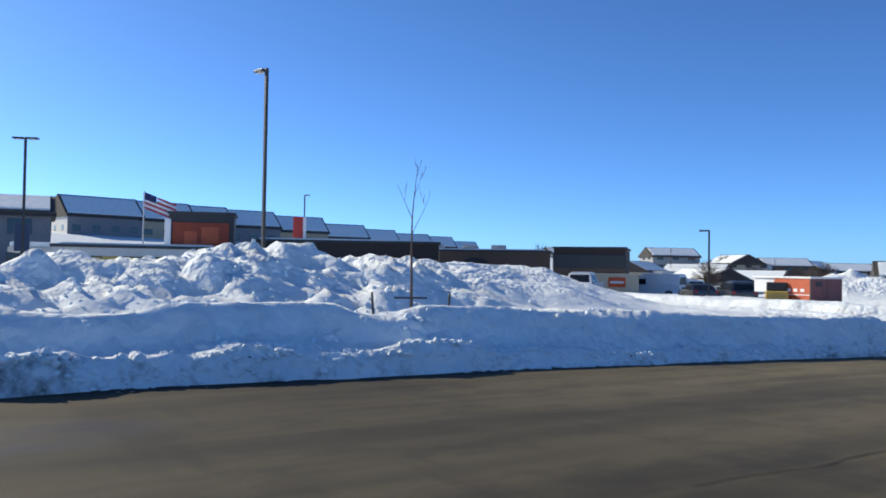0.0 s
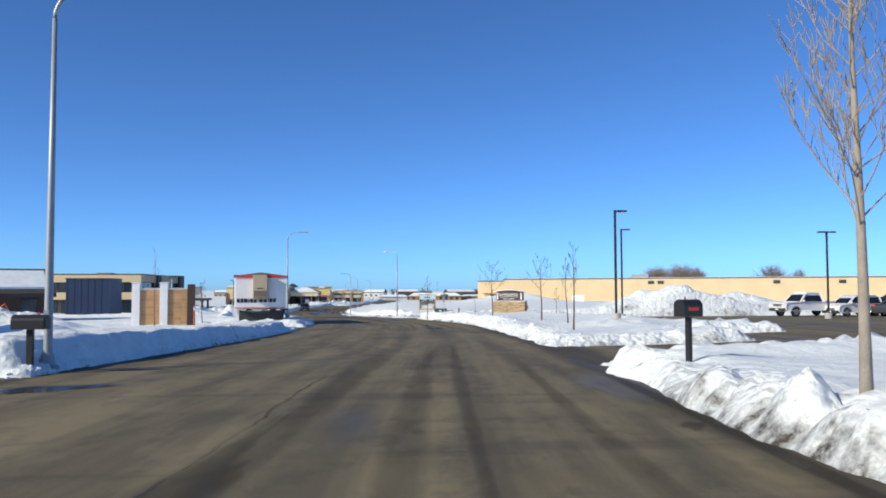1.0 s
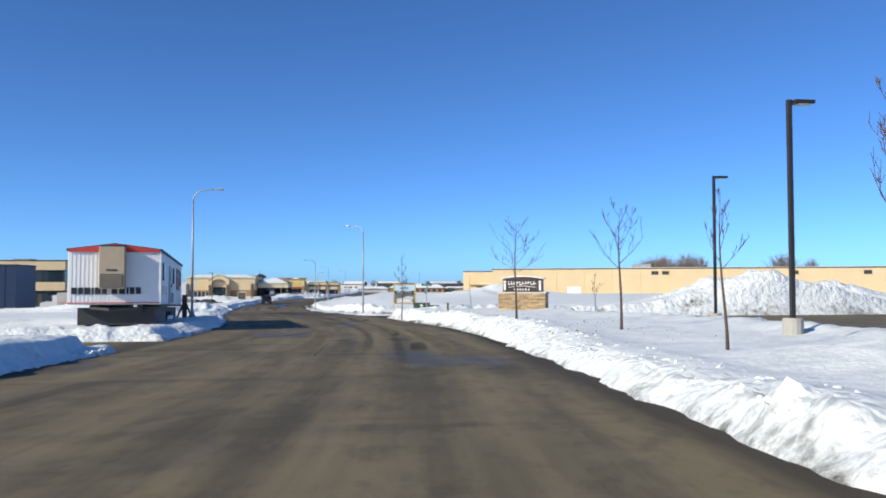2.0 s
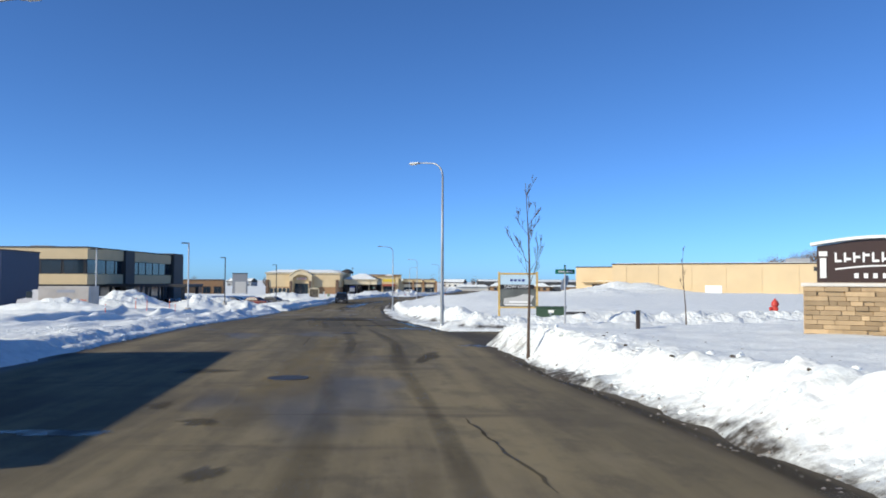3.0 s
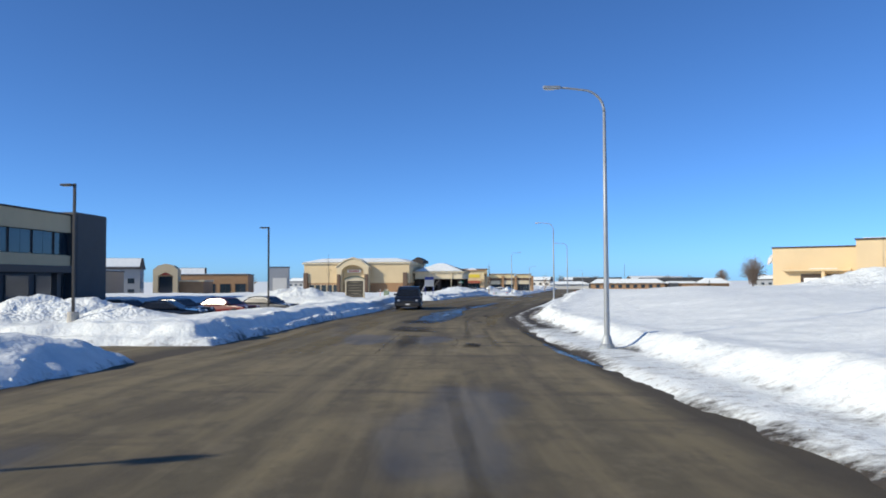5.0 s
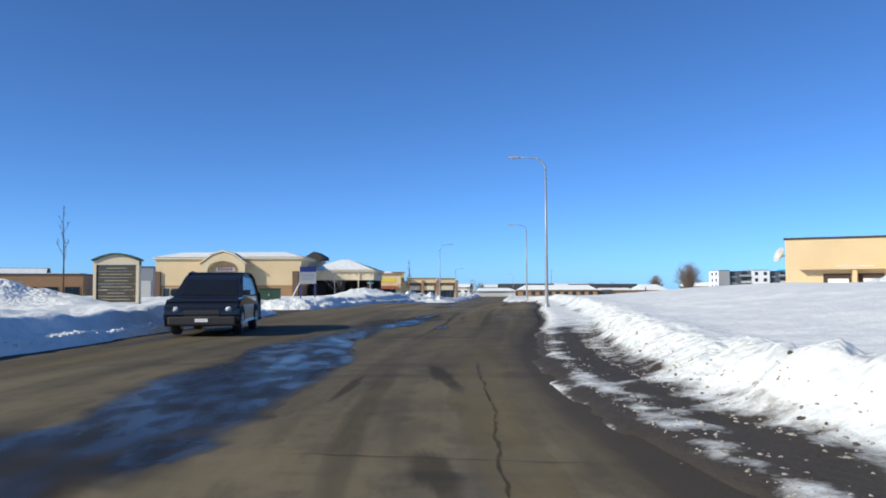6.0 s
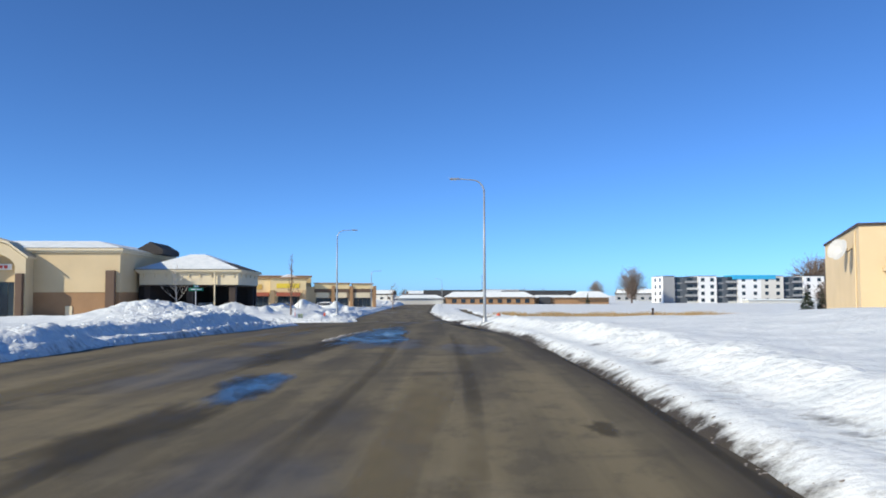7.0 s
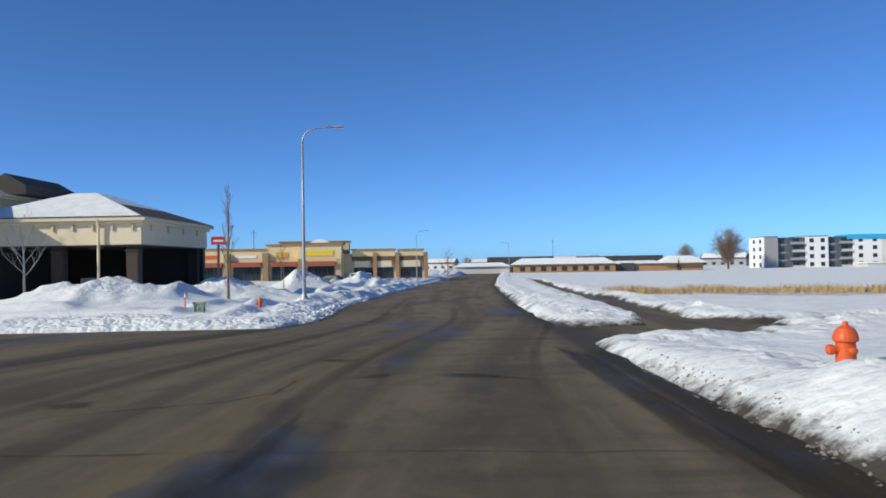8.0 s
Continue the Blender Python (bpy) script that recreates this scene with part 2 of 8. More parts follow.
def asphalt_material():
    """Salt-dried brown asphalt: wheel tracks along the lanes, damp stains."""
    m = bpy.data.materials.new("asphalt")
    m.use_nodes = True
    n, l = m.node_tree.nodes, m.node_tree.links
    b = n["Principled BSDF"]
    uv = n.new("ShaderNodeUVMap")

    def stretched(sx, sy, scale, detail=5, rough=0.55):
        mp, t = n.new("ShaderNodeMapping"), n.new("ShaderNodeTexNoise")
        mp.inputs["Scale"].default_value = (sx, sy, 1)
        l.new(uv.outputs[0], mp.inputs["Vector"])
        l.new(mp.outputs[0], t.inputs["Vector"])
        t.inputs["Scale"].default_value, t.inputs["Detail"].default_value = scale, detail
        t.inputs["Roughness"].default_value = rough
        return t.outputs[0]

    def ramped(v, lo, hi, to_lo=0.0, to_hi=1.0):
        r = n.new("ShaderNodeMapRange")
        for k, x in zip(("From Min", "From Max", "To Min", "To Max"), (lo, hi, to_lo, to_hi)):
            r.inputs[k].default_value = x
        l.new(v, r.inputs["Value"])
        return r.outputs[0]

    def mixed(f, a, c):
        x = n.new("ShaderNodeMix")
        x.data_type = "RGBA"
        l.new(f, x.inputs["Factor"])
        for k, v in (("A", a), ("B", c)):
            if isinstance(v, tuple):
                x.inputs[k].default_value = (*v, 1)
            else:
                l.new(v, x.inputs[k])
        return x.outputs["Result"]

    def times(a, c):
        k = n.new("ShaderNodeMath")
        k.operation = "MULTIPLY"
        l.new(a, k.inputs[0])
        if isinstance(c, float):
            k.inputs[1].default_value = c
        else:
            l.new(c, k.inputs[1])
        return k.outputs[0]

    tracks = stretched(1.0, 0.05, 1.1, 6)
    stains = stretched(0.5, 0.16, 0.9, 7, 0.6)
    blot = stretched(0.28, 0.09, 1.0, 3, 0.5)
    grain = stretched(1, 1, 60, 3)
    col = mixed(ramped(tracks, 0.4, 0.6), (0.098, 0.083, 0.05), (0.188, 0.155, 0.087))
    col = mixed(times(ramped(stains, 0.5, 0.62), 0.6), col, (0.046, 0.039, 0.029))
    mottle = stretched(1.0, 0.55, 2.1, 7, 0.66)
    col = mixed(times(ramped(mottle, 0.5, 0.62), 0.45), col, (0.052, 0.047, 0.034))
    dust = stretched(0.9, 0.4, 1.3, 7, 0.66)
    col = mixed(times(ramped(dust, 0.54, 0.66), 0.4), col, (0.22, 0.185, 0.115))
    damp = ramped(blot, 0.58, 0.64)
    col = mixed(times(damp, 0.3), col, (0.036, 0.033, 0.028))
    smear = stretched(0.16, 0.9, 0.8, 5, 0.6)
    col = mixed(times(ramped(smear, 0.56, 0.66), 0.55), col, (0.045, 0.038, 0.03))
    pale = stretched(0.7, 0.035, 1.7, 5, 0.6)
    col = mixed(times(ramped(pale, 0.52, 0.66), 0.45), col, (0.235, 0.193, 0.112))
    gut = n.new("ShaderNodeAttribute")
    gut.attribute_name = "grit"
    rag = n.new("ShaderNodeMath")
    rag.operation = "MULTIPLY_ADD"
    l.new(stains, rag.inputs[0])
    rag.inputs[1].default_value = 0.8
    l.new(gut.outputs["Fac"], rag.inputs[2])
    wetgut = ramped(rag.outputs[0], 0.75, 1.15)
    col = mixed(times(wetgut, 0.85), col, (0.03, 0.026, 0.021))
    col = mixed(ramped(grain, 0.3, 0.75, 0.0, 0.22), col, (0.24, 0.195, 0.125))
    # scales the finished asphalt colour by the per-stretch multiplier
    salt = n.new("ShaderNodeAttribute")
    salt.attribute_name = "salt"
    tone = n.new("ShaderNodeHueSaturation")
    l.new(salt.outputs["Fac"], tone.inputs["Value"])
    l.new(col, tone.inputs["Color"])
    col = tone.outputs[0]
    l.new(col, b.inputs["Base Color"])
    l.new(ramped(damp, 0, 1, 0.9, 0.55), b.inputs["Roughness"])
    b.inputs["Specular IOR Level"].default_value = 0.3
    bp = n.new("ShaderNodeBump")
    bp.inputs["Strength"].default_value, bp.inputs["Distance"].default_value = 0.35, 0.01
    l.new(grain, bp.inputs["Height"])
    l.new(bp.outputs[0], b.inputs["Normal"])
    return m


M["asphalt"] = asphalt_material()


def soft_rim(name, color, rough, strength, sharp, spec=0.5):
    """A film on the road that thins out unevenly towards its rim."""
    m = bpy.data.materials.new(name)
    m.use_nodes = True
    n, l = m.node_tree.nodes, m.node_tree.links
    b, out = n["Principled BSDF"], n["Material Output"]
    b.inputs["Base Color"].default_value = (*color, 1)
    b.inputs["Specular IOR Level"].default_value = spec
    tc, t1, t2 = n.new("ShaderNodeTexCoord"), n.new("ShaderNodeTexNoise"), n.new("ShaderNodeTexNoise")
    t1.inputs["Scale"].default_value, t1.inputs["Detail"].default_value = 1.1, 6
    t2.inputs["Scale"].default_value, t2.inputs["Detail"].default_value = 3.0, 4
    mp = n.new("ShaderNodeMapping")
    mp.inputs["Scale"].default_value = (1.0, 0.4, 1.0)
    l.new(tc.outputs["Object"], mp.inputs["Vector"])
    for t in (t1, t2):
        l.new(mp.outputs[0], t.inputs["Vector"])
    at, k, r, q = n.new("ShaderNodeAttribute"), n.new("ShaderNodeMath"), n.new("ShaderNodeMapRange"), n.new("ShaderNodeMapRange")
    at.attribute_name = "grit"
    k.operation = "MULTIPLY_ADD"
    k.inputs[1].default_value = 1.3
    l.new(t1.outputs[0], k.inputs[0])
    l.new(at.outputs["Fac"], k.inputs[2])
    r.inputs["From Min"].default_value, r.inputs["From Max"].default_value = 0.98 - sharp, 0.98 + sharp
    r.inputs["To Max"].default_value = strength
    l.new(k.outputs[0], r.inputs["Value"])
    q.inputs["From Min"].default_value, q.inputs["From Max"].default_value = 0.4, 0.65
    q.inputs["To Min"].default_value, q.inputs["To Max"].default_value = rough * 0.6, rough * 1.5
    l.new(t2.outputs[0], q.inputs["Value"])
    l.new(q.outputs[0], b.inputs["Roughness"])
    tr, mix = n.new("ShaderNodeBsdfTransparent"), n.new("ShaderNodeMixShader")
    l.new(r.outputs[0], mix.inputs[0])
    l.new(tr.outputs[0], mix.inputs[1])
    l.new(b.outputs[0], mix.inputs[2])
    l.new(mix.outputs[0], out.inputs["Surface"])
    return m


M["wet"] = soft_rim("wet_asphalt", (0.02, 0.021, 0.022), 0.34, 0.75, 0.3, 0.2)
M["damp"] = soft_rim("damp_asphalt", (0.04, 0.036, 0.029), 0.8, 0.55, 0.35, 0.2)
M["patch"] = soft_rim("asphalt_repair", (0.045, 0.04, 0.031), 0.8, 0.42, 0.32, 0.2)
M["meltwater"] = soft_rim("meltwater", (0.022, 0.026, 0.034), 0.2, 0.55, 0.35, 0.3)
M["track"] = soft_rim("tyre_track", (0.05, 0.044, 0.033), 0.85, 0.24, 0.4, 0.15)
M["tar"] = soft_rim("tar", (0.024, 0.021, 0.018), 0.8, 0.62, 0.3, 0.15)
M["salt_dust"] = soft_rim("salt_dust", (0.21, 0.175, 0.108), 0.95, 0.5, 0.35, 0.1)
M["dirty_ice"] = material("dirty_ice", (0.34, 0.32, 0.28), rough=0.6, vary=0.35, scale=4, bump=0.5)
M["tan_letters"] = material("tan_letters", (0.34, 0.29, 0.21), rough=0.7, bump=0.02)
M["frozen_dirt"] = material("frozen_dirt", (0.07, 0.058, 0.045), rough=0.9, vary=0.4, scale=9, bump=0.5)
M["pale_ice"] = material("pale_ice", (0.62, 0.64, 0.64), rough=0.4, vary=0.25, scale=2.5, bump=0.3)
M["slush"] = material("slush", (0.22, 0.2, 0.18), rough=0.6, vary=0.35, scale=3, bump=0.5)


# ---- mesh helpers ----
def thing(name, x, y, z, turn=0.0, label="", category="", group="", kind=""):
    ob = new(name)
    ob.empty_display_size = 0.2
    ob.matrix_world = pose(x, y, z, 0, 0, turn)
    return tagged(ob, label, category, group, kind)


def part(name, bm, mat, parent, label="", smooth=False):
    me = bpy.data.meshes.new(name)
    bm.normal_update()
    bm.to_mesh(me)
    bm.free()
    me.materials.append(M[mat])
    if smooth:
        for p in me.polygons:
            p.use_smooth = True
    ob = new(name, me)
    ob.parent = parent
    if label:
        ob["label"] = label
    return ob


def alone(name, bm, mat, label, category, group="", kind="", smooth=False):
    ob = part(name, bm, mat, None, "", smooth)
    return tagged(ob, label, category, group, kind)


def box(bm, x0, x1, y0, y1, z0, z1, bevel=0.0):
    r = bmesh.ops.create_cube(bm, size=1)
    vs = r["verts"]
    bmesh.ops.scale(bm, vec=(abs(x1 - x0), abs(y1 - y0), abs(z1 - z0)), verts=vs)
    bmesh.ops.translate(bm, vec=((x0 + x1) / 2, (y0 + y1) / 2, (z0 + z1) / 2), verts=vs)
    if bevel:
        es = list({e for v in vs for e in v.link_edges})
        bmesh.ops.bevel(bm, geom=es, offset=bevel, segments=2, affect="EDGES", profile=0.6)
    return bm


def boxes(*rows, bevel=0.0):
    bm = bmesh.new()
    for r in rows:
        box(bm, *r, bevel=bevel)
    return bm


def tube(points, radii, sides=8, bm=None, caps=True):
    """A round bar along points, with a radius at each."""
    bm = bm or bmesh.new()
    pts = [Vector(p) for p in points]
    rings, up = [], Vector((0.3, 0.9, 0.2)).normalized()
    for i, p in enumerate(pts):
        d = (pts[min(i + 1, len(pts) - 1)] - pts[max(i - 1, 0)]).normalized()
        a = d.cross(up)
        if a.length < 0.1:
            a = d.cross(Vector((1, 0, 0)))
        a.normalize()
        c = d.cross(a)
        rings.append([bm.verts.new(p + radii[i] * (math.cos(k) * a + math.sin(k) * c)) for k in (2 * math.pi * j / sides for j in range(sides))])
    for r, s in zip(rings, rings[1:]):
        for j in range(sides):
            bm.faces.new((r[j], r[(j + 1) % sides], s[(j + 1) % sides], s[j]))
    if caps:
        bm.faces.new(rings[0][::-1])
        bm.faces.new(rings[-1])
    return bm


def prism(outline, y0, y1, bm=None):
    """An outline in x, z carried from y0 to y1."""
    bm = bm or bmesh.new()
    a = [bm.verts.new((x, y0, z)) for x, z in outline]
    c = [bm.verts.new((x, y1, z)) for x, z in outline]
    n = len(a)
    bm.faces.new(a)
    bm.faces.new(c[::-1])
    for i in range(n):
        bm.faces.new((a[i], c[i], c[(i + 1) % n], a[(i + 1) % n]))
    bmesh.ops.recalc_face_normals(bm, faces=bm.faces)
    return bm


def lathe(profile, sides=16, bm=None):
    bm = bm or bmesh.new()
    rings = [[bm.verts.new((r * math.cos(2 * math.pi * j / sides), r * math.sin(2 * math.pi * j / sides), z)) for j in range(sides)] for r, z in profile]
    for p, q in zip(rings, rings[1:]):
        for j in range(sides):
            bm.faces.new((p[j], p[(j + 1) % sides], q[(j + 1) % sides], q[j]))
    bm.faces.new(rings[0][::-1])
    bm.faces.new(rings[-1])
    return bm


# ---- the lie of the land ----
_KY = (-400, -100, -20, 0, 20, 40, 60, 80, 100, 120, 140, 160, 180, 200, 220, 240, 260, 280, 300, 340, 420, 520, 5000)
_KZ = (1.0, 0.6, 0.22, 0, -0.22, -0.43, -0.93, -1.36, -1.75, -2.28, -2.89, -3.46, -3.79, -3.73, -3.5, -3.48, -3.83, -4.17, -4.5, -5.0, -5.5, -5.6, -5.6)
_FY = np.arange(-400.0, 1200.0, 1.0)
_FZ = np.convolve(np.pad(np.interp(_FY, _KY, _KZ), 6, mode="edge"), np.ones(13) / 13, mode="valid")
_LEFT = ((-60, -11), (0, -10.4), (9, -10.1), (16, -9.4), (24, -7.8), (31, -7.05), (38, -6.2), (45, -5.1), (59, -3.8), (75, -3.0), (86, -3.2), (97, -4.4), (106, -5.8),
         (118, -7.2), (129, -8.2), (147, -10.4), (160, -11.8), (174, -12.6), (185, -12.9), (192, -12.5), (205, -11.4), (220, -9.9), (235, -7.5), (246, -6.2),
         (253, -4.9), (265, -3.6), (275, 0.2), (280, 0.5), (290, 0.3), (305, 1.2), (349, 4.6), (420, 12), (520, 24))
_RIGHT = ((-60, 0), (0, 1.6), (25, 2.4), (30, 3.0), (37, 3.9), (46, 4.9), (60, 6.3), (71, 7.1), (78, 7.2), (83, 6.9), (91, 5.9), (96, 5.85), (100, 5.7), (107, 4.95), (109, 4.4), (113, 4.05),
          (120, 2.8), (127, 2.0), (136, 1.05), (150, 0), (165, -0.95), (174, -1.6), (182, -2.05), (190, -2.7), (196, -2.3), (202, -1.4), (209, 0.1), (219, 1.3),
          (229, 3.0), (244, 4.8), (253, 5.5), (265, 6.2), (275, 6.8), (290, 8.0), (349, 13.6), (420, 22), (520, 35))


def smoothed(rows):
    y, x = zip(*rows)
    t = np.interp(_FY, y, x)
    return np.convolve(np.pad(t, 3, mode="edge"), np.ones(7) / 7, mode="valid")


_LX, _RX = smoothed(_LEFT), smoothed(_RIGHT)


def road_left(y):
    return np.interp(y, _FY, _LX)


def road_right(y):
    return np.interp(y, _FY, _RX)


def step(a, b, v):
    t = np.clip((v - a) / (b - a), 0, 1)
    return t * t * (3 - 2 * t)


def grade(x, y):
    """Height of the bare ground."""
    z = np.interp(y, _FY, _FZ)
    hill = 9.5 * step(-105, -215, x) * step(330, 200, y) + 3 * step(-215, -420, x)
    side = np.interp(y, (-50, 40, 110, 150, 180, 230, 252, 270, 300), (0.2, 0.25, 0.2, 0.7, 0.8, 0.8, 0.25, -0.15, -0.2))
    lot = -0.38 * step(2.5, 9, road_left(y) - x) * step(168, 178, y) * step(214, 206, y) * step(-60, -45, x)
    return z + hill + lot + side * step(1.5, 14, x - road_right(y))


# cleared ground: x0, x1, y0, y1
_CLEAR = ((-32, -5, 31.8, 37.6), (-62, -30, 36, 58), (3, 30, 38.6, 45.5), (11.6, 50, 42, 51), (15.5, 50, 50.5, 90), (-16, -2, 66.5, 71.5), (5, 70, 98.7, 107.2), (-40, -8, 163.5, 169.5),
          (-40, -17, 190, 206), (-40, -9, 217.3, 222.3), (-70, 0, 265.0, 274.2), (5.4, 10.2, 267.9, 272.4), (9.0, 11.4, 270.2, 275.2), (10.4, 15, 272.0, 272.45), (-60, -22, 140, 150))


def cleared(x, y):
    """Distance to the nearest cleared ground; negative on it."""
    d = np.maximum(road_left(y) - x, x - road_right(y))
    for x0, x1, y0, y1 in _CLEAR:
        dx, dy = np.maximum(x0 - x, x - x1), np.maximum(y0 - y, y - y1)
        out = np.hypot(np.maximum(dx, 0), np.maximum(dy, 0))
        d = np.minimum(d, out + np.minimum(np.maximum(dx, dy), 0))
    # footway ploughed beside the road
    path = np.abs(x - (9.8 + (y - 271) * 0.13)) - 0.55
    path = np.where((y > 270) & (y < 395), path, 9.0)
    return np.minimum(d, path)


def value_noise(x, y, seed):
    def h(i, j):
        v = np.sin(i * 127.1 + j * 311.7 + seed * 74.7) * 43758.5453
        return v - np.floor(v)
    i, j = np.floor(x), np.floor(y)
    u, v = x - i, y - j
    u, v = u * u * (3 - 2 * u), v * v * (3 - 2 * v)
    return (h(i, j) * (1 - u) + h(i + 1, j) * u) * (1 - v) + (h(i, j + 1) * (1 - u) + h(i + 1, j + 1) * u) * v


def lumps(x, y, scale, octaves=3, seed=1):
    s, a, k = 0.0, 1.0, scale
    for o in range(octaves):
        c, n_ = math.cos(0.6 + o), math.sin(0.6 + o)
        s = s + a * (value_noise((x * c - y * n_) / k, (x * n_ + y * c) / k, seed + o) - 0.5)
        a, k = a * 0.55, k * 0.47
    return s


def boulders(x, y, scale, seed, fill=0.75):
    """Rounded broken lumps packed side by side, about 1 high at most."""
    i0, j0 = np.floor(x / scale), np.floor(y / scale)

    def h(i, j, k):
        v = np.sin(i * 127.1 + j * 311.7 + (seed + k) * 74.7) * 43758.5453
        return v - np.floor(v)

    top = np.zeros_like(x)
    for di in (-1, 0, 1):
        for dj in (-1, 0, 1):
            i, j = i0 + di, j0 + dj
            r = fill * (0.45 + 0.75 * h(i, j, 5))
            q = ((x / scale - i - h(i, j, 1)) ** 2 + (y / scale - j - h(i, j, 2)) ** 2) / (r * r)
            top = np.maximum(top, (0.35 + 0.65 * h(i, j, 3)) * np.sqrt(np.maximum(1 - q, 0)))
    return top


# ploughed heaps: x, y, half length, half width, height, turn
_HEAPS = ((-30, 67, 5, 3.5, 2.2, 10), (-17, 52, 4, 2.6, 0.7, 30), (-13, 47, 2.4, 1.8, 0.4, 0),
          (28.5, 93, 6, 5, 1.9, -20), (37.5, 100, 5.5, 5, 1.6, -10), (48, 104, 7, 5, 1.4, 0), (11.0, 57, 3.0, 2.0, 0.3, 30), (-10.4, 46.5, 2.2, 1.6, 0.65, 20), (-8.9, 43.2, 1.4, 1.1, 0.4, 0),
          (-26.5, 156, 4.6, 3.0, 2.0, 25), (-19.6, 158.5, 2.8, 2.2, 1.3, 25), (-15.5, 160, 2.6, 2.0, 0.9, 25), (-30, 166, 5.0, 3.5, 1.5, 20), (-24.5, 181, 5.5, 2.6, 1.3, 30), (-21, 180, 2.5, 2, 0.8, 0),
          (-19.5, 209.5, 3.4, 2.6, 0.9, 20), (-22, 214, 3, 3, 0.8, 0), (-13.4, 226.2, 1.6, 0.9, 0.25, 10), (-8.9, 255.0, 4.2, 2.4, 0.65, 75), (-7.6, 258.6, 2.4, 1.8, 0.6, 60),
          (-10.6, 290, 4.1, 3.0, 1.15, 10), (-6.5, 297, 3.4, 2.6, 0.9, 30), (-5.0, 318, 5, 2.6, 1.2, 70), (-1.5, 335, 5, 2.5, 1.0, 70), (47, 252, 13, 7, 2.6, -25), (31, 206, 8, 6, 1.2, 0),
          (5.3, 110.2, 1.3, 0.9, 0.3, 0), (12, 117, 2, 1.4, 0.2, 0), (8.5, 480, 16, 6, 1.2, 0), (-16, 128, 3, 2, 0.4, 0), (-24, 137, 4, 2.5, 0.9, 0))
# one long ploughed ridge behind the first bank: y, height of its crest over the field
_RIDGE_Y = (-2, 4, 10, 13.5, 15.6, 17.6, 18.9, 20.4, 21.8, 24, 26.4, 28.2, 29.8)
_RIDGE_H = (0.56, 0.66, 1.0, 1.25, 1.6, 1.55, 1.35, 1.6, 1.65, 1.6, 1.35, 0.8, 0.0)
# width of the slushy terrace between the asphalt and the bank on the right
_TERRACE_Y = (60, 76, 84, 90, 97, 104, 110, 118, 140, 150, 205, 218, 235, 255, 275)
_TERRACE_W = (0.0, 0.0, 0.4, 0.4, 0.0, 0.0, 0.9, 1.3, 1.1, 1.3, 1.45, 1.2, 0.8, 0.35, 0.15)


